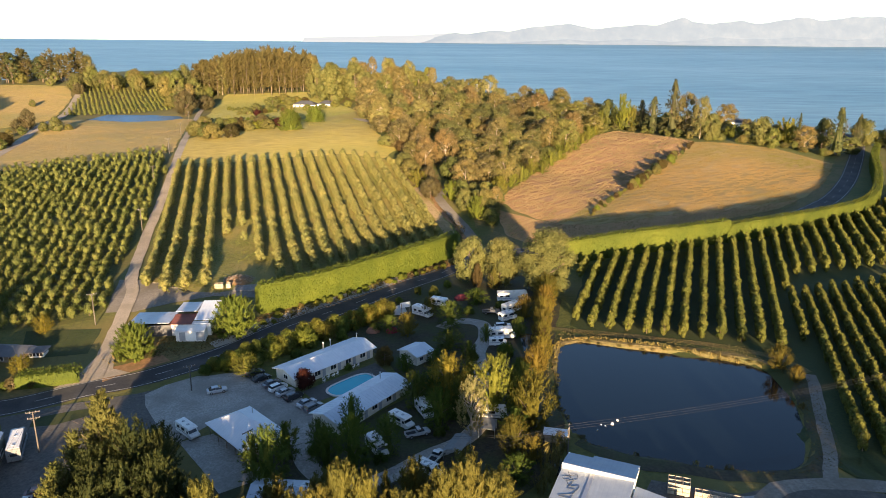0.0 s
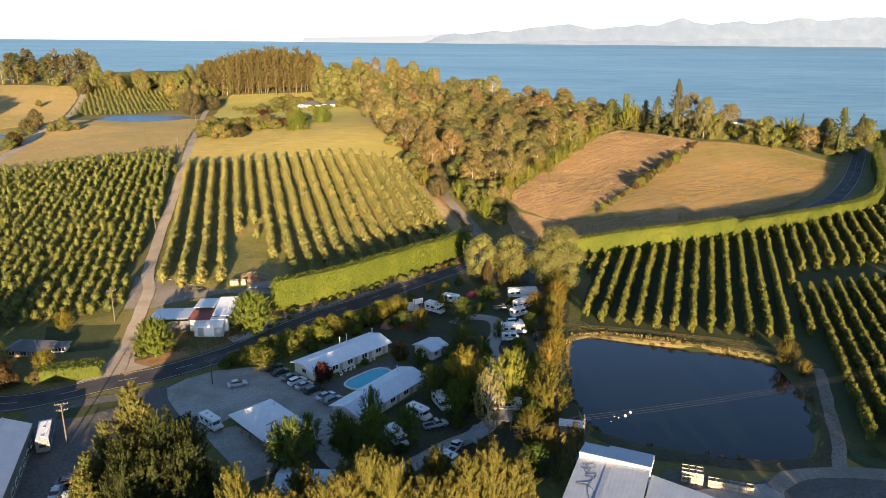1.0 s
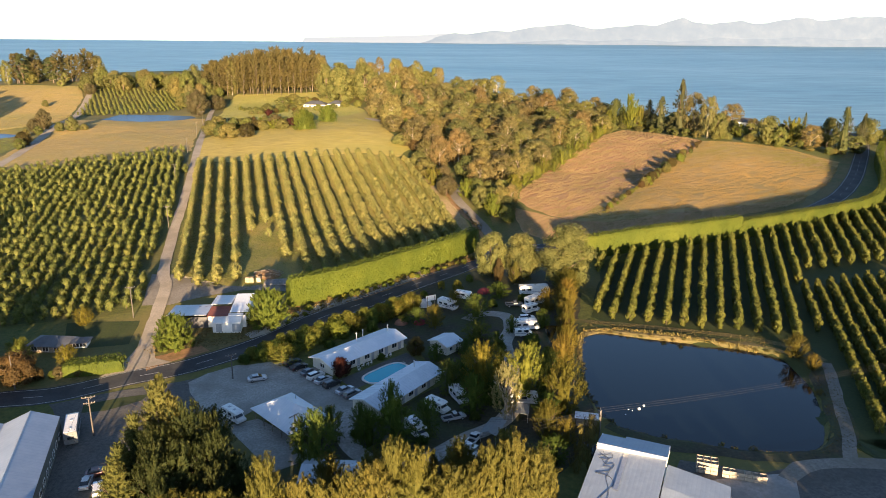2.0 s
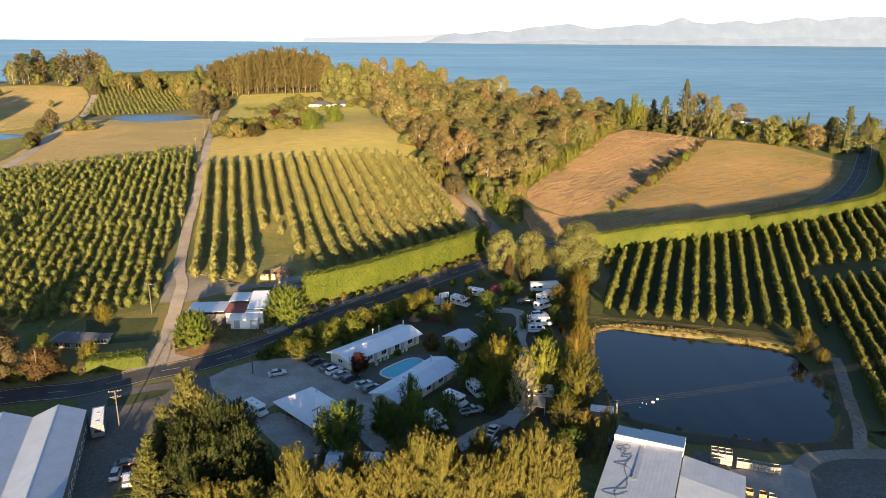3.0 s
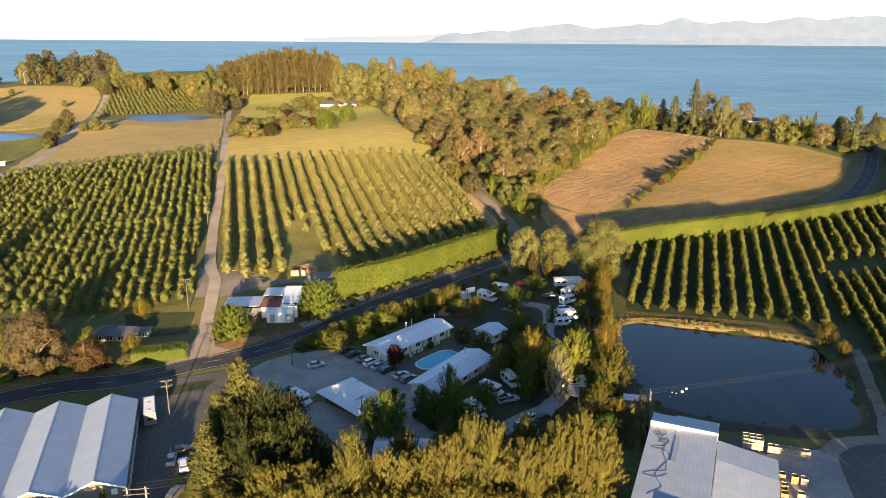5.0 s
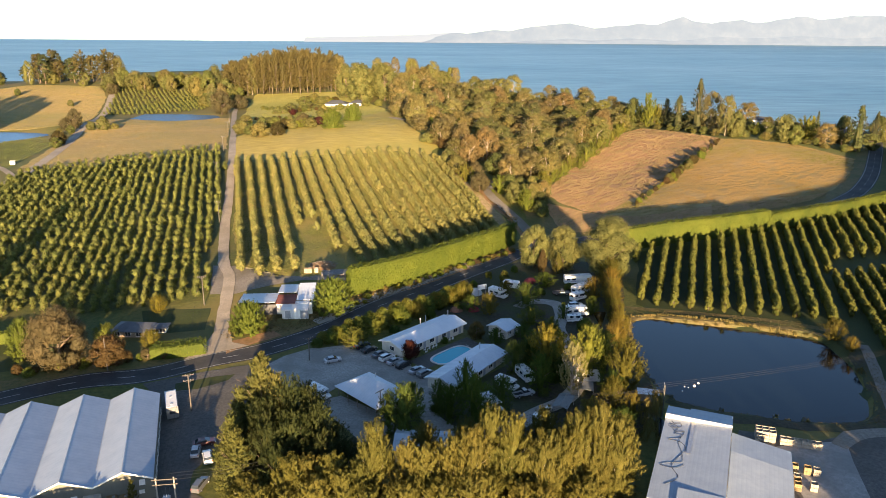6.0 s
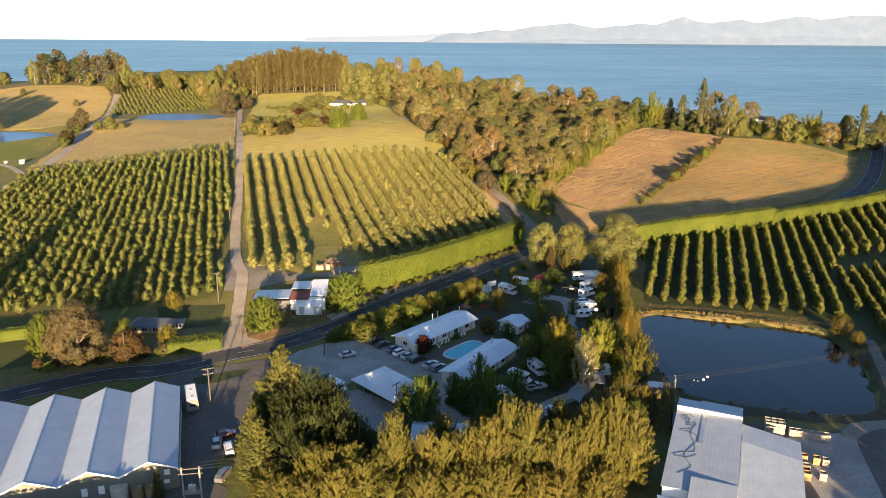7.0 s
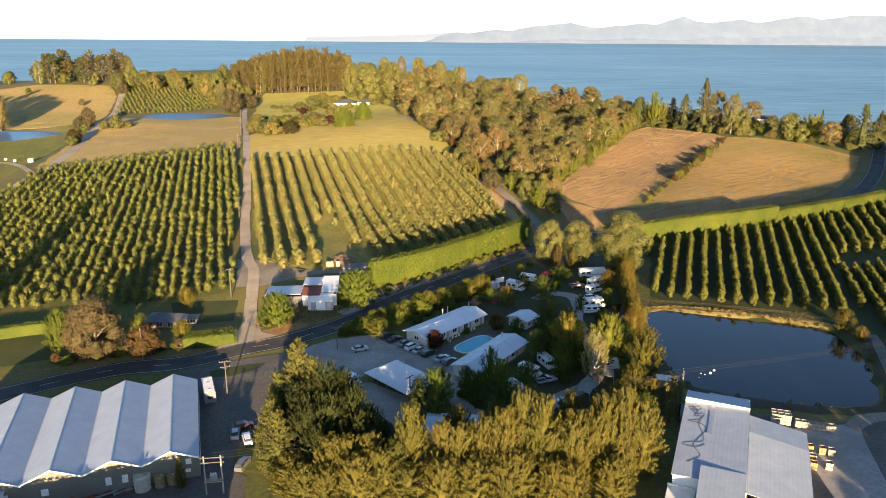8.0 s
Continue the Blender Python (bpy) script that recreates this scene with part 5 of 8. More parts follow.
tufts("bank_grass", [(-80, 162), (-73, 164.5), (-63, 167), (-56, 174), (-46, 186), (-50, 191), (-62, 177), (-80, 176), (-83, 164)], 4.0, 0.28, 0.30, T_VERGE, "rough brown grass on the bank", 59)
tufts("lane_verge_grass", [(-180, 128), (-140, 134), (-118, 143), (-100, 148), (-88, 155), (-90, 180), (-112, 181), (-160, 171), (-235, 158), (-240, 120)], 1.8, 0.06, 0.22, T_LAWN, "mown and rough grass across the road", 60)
tufts("pond_bank_grass", [(24, 126), (28, 125), (60, 114), (74, 116), (84, 146), (88, 168), (56, 177), (34, 183), (25, 172)], 4.0, 0.12, 0.25, T_VERGE, "rough green grass on the pond's bank", 61)
tufts("roadside_grass", [(-48, 184), (-20, 217), (6, 246), (4, 252), (-8, 240), (-30, 214), (-52, 190)], 4.0, 0.28, 0.36, T_VERGE, "rough grass on the hedge bank", 62)
tufts("side_road_grass", [(8, 268), (10, 285), (0, 305), (-12, 335), (-24, 372), (-28, 380), (4, 290)], 3.0, 0.28, 0.42, T_VERGE, "dry grass beside the side road", 63)
tufts("dam_grass", [(-240, 300), (-247, 352), (-262, 440), (-290, 470), (-330, 450), (-330, 300)], 2.2, 0.09, 0.40, T_GREEN, "green pasture below the dam", 64)

T_REED = foliage("dry bank reeds", (0.13, 0.10, 0.035), (0.21, 0.16, 0.06), (0.27, 0.20, 0.09), 0.3, 0.05)
tufts("bank_reeds", [(27.5, 164), (28.6, 172), (31, 176.6), (41, 177.2), (54.5, 173), (71.5, 165), (77, 160), (75.5, 158.6), (70.6, 163), (53.8, 170.8), (41, 175.2), (31.6, 174.8), (29.4, 169), (28.6, 164)], 7.0, 0.38, 0.30, T_REED, "band of tawny reeds on the pond's far bank", 65)
hedge("roadside_hedge", [(-51.5, 193.5), (-36, 207), (-20, 224), (-5, 243), (5, 258)], 8.6, 3.4, LEAF_LIME, "tall clipped lime-green shelter hedge above the road", 31)
hedge("shelter_hedge", [(42, 241), (62, 246.5), (85, 252), (104, 258)], 8.4, 3.2, LEAF_LIME, "tall clipped lime-green shelter hedge along the orchard", 32)
hedge("shelter_hedge", [(104, 258), (120, 264), (136, 271), (155, 280), (172, 291), (186, 308), (198, 328), (210, 350), (222, 374), (232, 392), (246, 414)], 7.0, 3.2, LEAF_CYPRESS, "clipped darker green shelter hedge following the road bend", 33)
hedge("garden_hedge", [(-97, 152.5), (-90, 154), (-84.5, 155.5)], 3.2, 4.2, LEAF_CYPRESS, "clipped block of green hedge beside the lane", 34, 0.42, 11)
hedge("garden_hedge", [(-185, 151), (-160, 156), (-149, 158.7), (-138, 162), (-133, 160)], 3.2, 2.0, LEAF_CYPRESS, "low clipped green hedge round the lawn", 35, 0.4, 11)


_brng = np.random.default_rng(71)
# ---- trees and shrubs round the motel and the road ----
for kind, name, x, y, h, w, label in (
    ("willow", "willow_tree", 32, 213, 20, 21, "broad grey-green willow in low sun"),
    ("pale_round", "willow_tree", 9.5, 226, 15, 12.0, "pale olive rounded tree by the road"),
    ("pale_round", "willow_tree", 19, 222, 15, 13.5, "pale olive rounded tree by the road"),
    ("rust", "rust_tree", 11.5, 219, 7.5, 4.5, "small russet-leaved tree by the road"),
    ("spire", "spire_tree", 16.5, 216, 8, 4.5, "small grey-green upright tree among willows"),
    ("leafy", "boundary_tree", 31, 203, 9.5, 8.5, "golden-green boundary tree above caravans"),
    ("leafy", "boundary_tree", 29.5, 195, 8.6, 7.2, "golden-green boundary tree above caravans"),
    ("leafy", "boundary_tree", 28, 187, 8.2, 6.8, "yellowing boundary tree above caravans"),
    ("leafy", "boundary_tree", 26.5, 179, 7.8, 6.6, "orange-tinged boundary tree above caravans"),
    ("leafy", "boundary_tree", 25.5, 171, 7.2, 6.2, "yellowing boundary tree above caravans"),
    ("leafy", "boundary_tree", 24.5, 163, 7.2, 6.4, "orange-tinged boundary tree above caravans"),
    ("leafy", "boundary_tree", 22.4, 156.6, 7.4, 6.6, "golden-green boundary tree above caravans"),
    ("leafy", "boundary_tree", 23.5, 192.3, 6.7, 6.5, "golden-green boundary tree above caravans"),
    ("mid", "boundary_tree", 20.5, 178.5, 5.3, 5.1, "small green boundary tree above caravans"),
    ("leafy", "broad_tree", 18.6, 132, 12.5, 10, "broad golden-green tree beside the pond"),
    ("mid", "broad_tree", 11.4, 138.5, 12.5, 10.5, "broad mid-green tree over the caravans"),
    ("leafy", "broad_tree", 1.7, 141.5, 12.5, 10.5, "golden weeping tree beside the motel"),
    ("pale", "birch_tree", 6.2, 129.6, 13.0, 7.6, "half-bare tree with pale trunk and yellow leaves"),
    ("leafy", "small_tree", 14.0, 122.7, 8.2, 6.6, "small golden-green tree in low sun"),
    ("leafy", "small_tree", 17.5, 120, 6.0, 5.0, "small golden-green tree in low sun"),
    ("green", "round_tree", -17.6, 131, 9.0, 5.6, "round dark green tree against the motel roof"),
    ("green", "round_tree", -15.9, 119, 11.2, 9, "wide dark green tree on the garden bed"),
    ("green", "round_tree", -21.3, 120.5, 8.1, 7, "dark green garden tree by the motel"),
    ("green", "round_tree", -23.4, 125.5, 7.0, 5, "dark green garden tree by the motel"),
    ("green", "round_tree", -10.0, 124, 8.5, 6.5, "dark green garden tree by the motel"),
    ("green", "round_tree", -30.8, 114.2, 12, 10, "big dark green tree beside the office"),
    ("green", "round_tree", -29.3, 123.4, 7.6, 6.5, "dark green tree beside the office"),
    ("green", "round_tree", -34.2, 118.2, 8.0, 5.2, "dark green tree beside the office"),
    ("green", "round_tree", -5.2, 141.8, 8.6, 7, "dark green tree shading the campervans"),
    ("green", "round_tree", -2.0, 145.3, 7.4, 7, "dark green tree shading the campervans"),
    ("green", "round_tree", -0.3, 133.2, 9.0, 7.4, "dark green tree shading the campervans"),
    ("green", "round_tree", 3.4, 138.2, 8.9, 7, "dark green tree shading the campervans"),
    ("green", "round_tree", 5.0, 136.5, 7.0, 5.4, "dark green tree behind the pale one"),
    ("green", "round_tree", 14.6, 128.4, 7.0, 7, "dark green tree above the pond"),
    ("green", "round_tree", 15.6, 140.5, 8.6, 7, "dark green tree above the pond"),
    ("green", "round_tree", 17.5, 147.5, 8.0, 7.5, "dark green tree above the caravans"),
    ("green", "round_tree", 6.6, 149, 7.5, 8, "dark green tree over the driveway"),
    ("green", "round_tree", 0.5, 152.5, 6.5, 7.5, "dark green tree over the driveway"),
    ("green", "round_tree", 14.0, 114.2, 5.6, 7, "low dark green tree behind the shelter belt"),
    ("green", "round_tree", 10.6, 204.7, 4.6, 8, "low dark green tree among campervans"),
    ("leafy", "small_tree", -3.2, 196, 5.7, 5.6, "yellow-green small tree among tents"),
    ("green", "garden_shrub", -1.0, 163.6, 4.0, 5.6, "dark green garden shrub by the cabin"),
    ("green", "garden_shrub", 7.0, 165.6, 5.1, 5, "dark green garden shrub on the loop"),
    ("green", "garden_shrub", 11.9, 176.4, 5.0, 4, "dark green garden shrub on the loop"),
    ("mid", "road_tree", -45.6, 158.4, 4.6, 8.5, "bushy olive tree between the road and car park"),
    ("mid", "road_tree", -42.0, 167, 4.2, 7.6, "bushy olive tree between the road and car park"),
    ("mid", "road_tree", -35.5, 174.6, 5.0, 8, "yellow-green bushy tree beside the road"),
    ("leafy", "road_tree", -30.5, 180.2, 4.4, 7.2, "yellow-green bushy tree beside the road"),
    ("leafy", "road_tree", -24.5, 187.5, 5.0, 7.5, "yellow-green bushy tree beside the road"),
    ("leafy", "road_tree", -20.0, 191.5, 5.0, 7, "yellow-green bushy tree beside the road"),
    ("leafy", "road_tree", -16.1, 194.4, 6.2, 6.6, "yellow-green bushy tree beside the road"),
    ("green", "road_tree", -14.0, 186.1, 4.6, 6.4, "dark green tree among the tents"),
    ("wine", "plum_tree", -30.8, 151, 5.0, 5.5, "dark wine-red ornamental plum"),
    ("rust", "garden_shrub", -13.5, 163.5, 4.8, 6, "brownish garden shrub by the cabin"),
    ("green", "garden_shrub", -8.5, 160, 4.5, 5, "dark green garden shrub by the cabin"),
    ("leafy", "small_tree", -9.0, 183, 6.5, 6.5, "yellow-green small tree among tents"),
    ("green", "round_tree", 2.7, 189, 6.7, 9.5, "round dark green tree on the turning circle"),
    ("green", "round_tree", 2.3, 173, 5.2, 8.8, "low dark green tree beside the cabin"),
    ("cypress", "cypress_tree", -54.5, 180.5, 10.5, 14, "broad bright green cypress beside the shed"),
    ("cypress", "cypress_tree", -75.5, 166.5, 9, 12, "bright green cypress on the bank"),
    ("olive", "olive_tree", -118, 148.5, 16.5, 19, "huge grey-brown olive-leaved tree"),
    ("rust", "rust_tree", -106, 148.5, 7.5, 11, "spreading rust-brown tree by the road"),
    ("cypress", "cypress_tree", -130, 154, 10, 9, "dark green conifer behind the olive tree"),
    ("leafy", "small_tree", -99, 158, 5, 6, "small golden-green tree in low sun"),
    ("mid", "small_tree", -112, 160.5, 5.5, 7, "bushy green tree beside the cottage"),
    ("leafy", "small_tree", -105, 180, 5, 6, "small golden-green tree by the cottage"),
    ("leafy", "pond_bush", 80, 158.5, 6.0, 6.5, "yellow-brown bush on the pond's bank"),
    ("leafy", "pond_bush", 81, 151.5, 4, 4, "small golden bush on the pond's bank"),
    ("reed", "pampas_clump", 22.5, 121, 5.5, 5, "tall orange-yellow reedy clump"),
    ("reed", "pampas_clump", 20.5, 116.5, 6, 5, "tall orange-yellow reedy clump"),
    ("reed", "pampas_clump", 19, 111.5, 5, 5, "tall orange-yellow reedy clump"),
):
    plant(kind, name, x, y, h, w, label, "tree" if "shrub" not in name and "clump" not in name else "shrub", "trees round the motel")

for i in range(5):
    t = i / 4
    plant("rust" if i % 2 else "leafy", "boundary_tree", 32.5 - 9.5 * t + _brng.normal(0, 0.7), 208 - 50 * t + _brng.normal(0, 0.8), 6.5 - 1.5 * t + _brng.uniform(-1.0, 0.8), 5.2 + _brng.uniform(-0.8, 1.0), "golden-green tree of the boundary row", "tree", "boundary row")

for i in range(16):
    t = i / 15
    x, y = -126 + 31 * t + _brng.normal(0, 0.8), 143.5 + 8.5 * t + _brng.normal(0, 0.7)
    plant(("rust", "shrub", "olive")[i % 3], "verge_shrub", x, y, _brng.uniform(1.4, 3.0), _brng.uniform(2.6, 4.4), "dry brushy shrub on the road's verge", "shrub", "brush on the verge")

# dark mass of tall trees between the factory and the motel
for kind, x, y, h, w in (("conifer", -59.4, 115, 19.5, 13), ("conifer", -55.8, 112, 15.5, 10), ("conifer", -63.0, 111.4, 13.0, 9), ("conifer", -62.5, 104, 12, 10), ("conifer", -60.2, 97, 12.5, 10), ("deep", -52.7, 110.5, 15.5, 11), ("deep", -48.6, 111.4, 12.6, 8), ("deep", -56.2, 105, 13.4, 11.3), ("deep", -46.4, 104.8, 12.6, 9),
                         ("deep", -50.7, 101, 13, 10), ("deep", -55, 99, 12, 10), ("deep", -45, 98.5, 11, 10), ("deep", -58.5, 108.5, 12, 9), ("deep", -51, 118.5, 10, 8), ("deep", -43.5, 106, 8.5, 7.5), ("deep", -57, 118, 9, 7), ("deep", -60.5, 101, 9.5, 8), ("deep", -52, 94.5, 11, 9), ("deep", -40.5, 100, 8, 8)):
    plant(kind, "tall_tree", x, y, h, w, "dense dark tree, its sunward top lit gold" if kind == "deep" else "tall feathery tree lit gold", "tree", "tree mass by the factory")

# shelter belt nearest the camera
_rng = np.random.default_rng(44)
for i in range(17):
    x = -57.5 + 3.95 * i + _rng.normal(0, 0.6)
    y = 91.2 + _rng.normal(0, 1.3)
    h = float(np.interp(x, [-57, -47, -42, -36, -27, -16, -6, 4, 8], [8.0, 9.0, 11.5, 13.4, 14.6, 15.2, 16.6, 17.4, 15.8])) + _rng.uniform(-3.6, 1.8)
    plant("belt", "shelter_tree", x, y, h, 9.0 + _rng.uniform(-1.2, 1.4), "feathery golden-green shelter belt tree in full sun", "tree", "shelter belt")
for i in range(12):
    x = -54 + 4.9 * i + _rng.normal(0, 0.8)
    plant("belt", "shelter_tree", x, 85.8 + _rng.normal(0, 0.8), _rng.uniform(7.5, 11.0), _rng.uniform(7.5, 9.5), "feathery golden-green shelter belt tree in full sun", "tree", "shelter belt")
for x, y, h in ((-8.5, 100.5, 13), (-0.5, 98.5, 14.5), (-14, 101, 9)):
    plant("spire", "spire_tree", x, y, h, 4.4, "slender pointed conifer behind the shelter belt", "tree", "shelter belt")
for x, y, h in ((-26, 100.5, 10), (-18.5, 101, 10.5), (-4, 101.5, 12.5), (4, 100.5, 14), (8.0, 93.5, 15), (9.0, 100.5, 12)):
    plant("belt", "shelter_tree", x, y, h, 9.0, "feathery golden-green shelter belt tree in full sun", "tree", "shelter belt")
# shrubs along the road, the car park and the banks
for x, y, h, w, kind in ((-49, 165, 3.2, 5, "green_shrub"), (-46, 168.5, 3.5, 5, "green_shrub"), (-43, 171.5, 4.5, 6, "shrub"), (-39.5, 175, 4.5, 6, "shrub"), (-52.5, 161.5, 2.6, 5, "green_shrub"), (-55.5, 158, 2.4, 4, "green_shrub"),
                          (-36, 179, 5, 6, "shrub"), (-33, 182, 5, 6, "shrub"), (-29, 186, 4.5, 6, "shrub"), (-25, 189.5, 4.5, 6, "shrub"), (-21, 193, 5, 6.5, "shrub"), (-17, 196, 5, 6, "shrub"), (-33.5, 175, 3.5, 5, "green_shrub"),
                          (-12.5, 206, 2, 3, "shrub"), (-7, 213, 2.5, 3, "shrub"), (-2, 211, 3.5, 4, "shrub"), (2, 219, 2.5, 3.5, "green_shrub"), (-44, 163.5, 2.5, 4, "green_shrub"), (-36, 167, 2.5, 4, "green_shrub"),
                          (-26, 180, 3, 4, "green_shrub"), (-18, 186, 2.5, 4, "green_shrub"), (-27, 166, 1.6, 2.5, "green_shrub"), (-22, 161, 1.6, 2.5, "green_shrub"), (-14, 168, 2, 3, "green_shrub"),
                          (-44, 133, 2, 3.5, "green_shrub"), (-24, 124, 2, 3.5, "green_shrub"), (-11, 121, 2, 3.5, "green_shrub"), (0, 130, 2, 3, "green_shrub"), (3, 137, 2.2, 3.5, "green_shrub"), (8, 165, 2.6, 4, "green_shrub"),
                          (16, 166, 4, 5, "green_shrub"), (19, 157, 4, 5, "green_shrub"), (17, 181, 2.4, 3, "green_shrub"), (17.5, 200, 2.4, 4, "green_shrub"), (-5.5, 171, 2.6, 4, "green_shrub"), (8, 197, 2.2, 4, "green_shrub")):
    plant(kind, "roadside_shrub" if y > 155 else "garden_shrub", x, y, h, w, "golden-green shrub beside the motel" if kind == "shrub" else "dark green shrub beside the motel", "shrub", "shrubs round the motel")
for i in range(26):
    t = i / 25
    x, y = -49 + 53 * t + _rng.normal(0, 0.6), 186.5 + 58 * t ** 0.97 + _rng.normal(0, 0.6)
    k = ("shrub", "green_shrub", "reed")[int(_rng.integers(3))]
    plant(k, "bank_shrub", x, y, _rng.uniform(0.9, 2.0), _rng.uniform(1.8, 3.2), "low rough shrub on the red bank", "shrub", "shrubs on the hedge bank")
for i in range(34):
    t = i / 33
    x, y = -53 + 38 * t + _rng.normal(0, 0.9), 161.5 + 36 * t + _rng.normal(0, 0.9)
    plant("shrub" if _rng.uniform() < 0.45 + 0.3 * t else "green_shrub", "roadside_shrub", x, y, _rng.uniform(2.4, 4.6), _rng.uniform(4.2, 6.2), "bushy shrub between the road and motel", "shrub", "shrubs round the motel")
# trees crowding the side road
for kind, x, y, h, w in (("olive", -5, 318, 9, 12), ("lime_bush", -11, 333, 8, 11), ("bush", -15, 347, 9, 12), ("bush", -19, 361, 8, 11), ("lime_bush", 4, 316, 8, 9), ("bush", 10, 304, 9, 9.5), ("lime_bush", 14.5, 294, 9, 9), ("bush", 18, 301, 10, 10), ("bush", 20, 288, 7, 8)):
    plant(kind, "roadside_tree", x, y, h, w, {"olive": "grey-brown spreading tree beside the side road", "lime_bush": "bright green bushy tree beside the side road", "bush": "olive-green bushy tree beside the side road"}[kind], "tree", "bush beside the side road")
# hedgerow dividing the two paddocks
for i in range(38):
    t = i / 37
    x, y = 61 + 82 * t + _rng.normal(0, 0.7), 292 + 127 * t + _rng.normal(0, 0.7)
    h = _rng.uniform(3.0, 5.2) if 0.28 < t < 0.80 else _rng.uniform(1.5, 2.8)
    plant(("shrub", "bush", "rust")[int(_rng.integers(3))], "field_shrub", x, y, h, h * 1.25, "scrubby bush on the fence line", "shrub", "fence line bushes")
# garden of the farmhouse
for x, y, h, w, kind in ((-145.8, 436, 8.5, 13, "bush"), (-130.5, 419, 8.5, 14, "bush"), (-120.3, 420, 7.5, 12, "rust"), (-137, 427, 7, 11, "bush"), (-155, 482, 6.5, 12, "bush"), (-135.5, 464, 6, 12, "bush"), (-90, 437, 11.5, 17, "cypress"), (-110.5, 453, 8.5, 11.5, "olive"), (-133.6, 586, 7, 15, "bush"), (-128, 602, 7, 14, "bush"), (-139, 557, 6, 11, "bush"),
                          (-143, 545, 5, 9, "bush"), (-120, 590, 6, 12, "bush"), (-82, 568, 5, 9, "bush"), (-126, 572, 4, 9, "bush"), (-273, 487, 13, 13, "olive"), (-250, 478, 9, 10.5, "bush"), (-256, 429, 8.5, 11, "rust"), (-253, 420, 6, 8, "bush"), (-259, 437, 7, 9, "olive"), (-326, 667, 14, 16, "bush"),
                          (-128, 452, 7, 12, "bush"), (-118, 447, 6, 10, "bush"), (-108, 452, 6, 9, "rust"), (-101, 455, 6, 8, "wine"), (-94, 468, 8, 11, "bush"), (-82, 478, 10, 15, "cypress"), (-138, 458, 7, 9, "bush"),
                          (-122, 500, 5, 8, "bush"), (-110, 520, 5, 9, "bush"), (-132, 530, 5, 7, "wine"), (-112, 545, 5, 8, "bush"), (-100, 552, 5, 8, "bush"), (-120, 560, 4, 8, "bush"), (-128, 555, 4, 8, "bush"), (-90, 560, 4, 7, "bush"), (-72, 568, 5, 8, "bush"),
                          (-186, 585, 12, 18, "olive"), (-54, 505, 9, 8, "bush"), (-30, 400, 6, 12, "bush"), (-22, 392, 6, 9, "rust"), (-26, 415, 10, 9, "cypress"), (-6, 338, 9, 11, "olive"), (-3, 330, 5, 6, "rust"),
                          (-277, 480, 8, 8, "olive"), (-258, 478, 6, 8, "bush"), (-244, 482, 4, 7, "bush"), (-268, 470, 5, 7, "bush"), (-272, 462, 5, 7, "bush"), (-330, 600, 6, 6, "bush"), (-395, 640, 6, 7, "bush"), (-318, 655, 10, 14, "olive"), (-360, 690, 7, 9, "bush")):
    plant(kind, "garden_tree" if x > -150 else "meadow_tree", x, y, h, w, {"bush": "rounded green garden tree on the hill", "rust": "small russet shrub on the hill", "wine": "dark red shrub on the hill", "cypress": "bright green rounded tree on the hill", "olive": "grey-green spreading tree on the hill"}[kind], "tree", "trees round the farmhouse")

# planted rows and beds between the farmhouse and the lane
for (x0, y0), (x1, y1), n_, lo, hi in (((-168, 575), (-118, 566), 11, 2.0, 3.6), ((-150, 545), (-112, 552), 9, 2.2, 4.2), ((-160, 510), (-128, 505), 8, 1.8, 3.4), ((-140, 600), (-108, 596), 9, 3.5, 6.0), ((-148, 452), (-104, 446), 12, 3.5, 6.5), ((-128, 470), (-96, 476), 7, 3.0, 5.5)):
    for i in range(n_):
        t = (i + _rng.uniform(0.2, 0.8)) / n_
        h = _rng.uniform(lo, hi)
        plant(("bush", "lime_bush", "shrub", "bush", "rust")[int(_rng.integers(5))], "garden_shrub", x0 + (x1 - x0) * t, y0 + (y1 - y0) * t + _rng.normal(0, 2.0), h, h * _rng.uniform(1.2, 1.9), "rounded garden shrub on the hill", "shrub", "trees round the farmhouse")

# trees beside the dam
for x, y, h in ((-340, 497, 26), (-346, 499, 28), (-353, 494, 30), (-361, 498, 32), (-370, 494, 31), (-379, 498, 31), (-388, 494, 30), (-352, 503, 29), (-398, 498, 30), (-366, 503, 31)):
    plant("gum", "pine_tree", x, y, h, 14, "dark spreading pine beside the dam", "tree", "trees beside the dam")
# reeds on the pond's banks
_ring = [Vector(p) for p in POND_EDGE]
for i in range(len(_ring)):
    a, b = _ring[i], _ring[(i + 1) % len(_ring)]
    for j in range(int((b - a).length / 2.6)):
        p = a.lerp(b, j * 2.6 / (b - a).length)
        out = (p - Vector((52, 146))).normalized()
        north = p.y > 160 or p.x < 30
        if north or (p.y < 127 and 47 < p.x < 55) or _rng.uniform() < 0.1:
            q = p + out * _rng.uniform(0.6, 2.0)
            plant("reed", "reed_clump", q.x, q.y, _rng.uniform(0.3, 0.6) if north else _rng.uniform(0.8, 1.5), _rng.uniform(1.6, 2.6), "clump of dry straw-coloured reeds", "reeds", "reeds round the pond")


# ---- buildings ----
WHITE_ROOF = sheet_metal("pale painted roofing", (0.58, 0.63, 0.69), (0.72, 0.75, 0.79), 0.75, 0)
BLUE_ROOF = sheet_metal("weathered zinc roofing", (0.50, 0.56, 0.63), (0.64, 0.69, 0.74), 0.75, 0, 0.5)
PACK_ROOF = sheet_metal("packhouse roofing", (0.22, 0.27, 0.34), (0.29, 0.34, 0.41), 0.75, 0, 0.5)
FACTORY_ROOF = sheet_metal("factory roofing", (0.27, 0.33, 0.42), (0.35, 0.41, 0.49), 1.0, 0, 0.5)
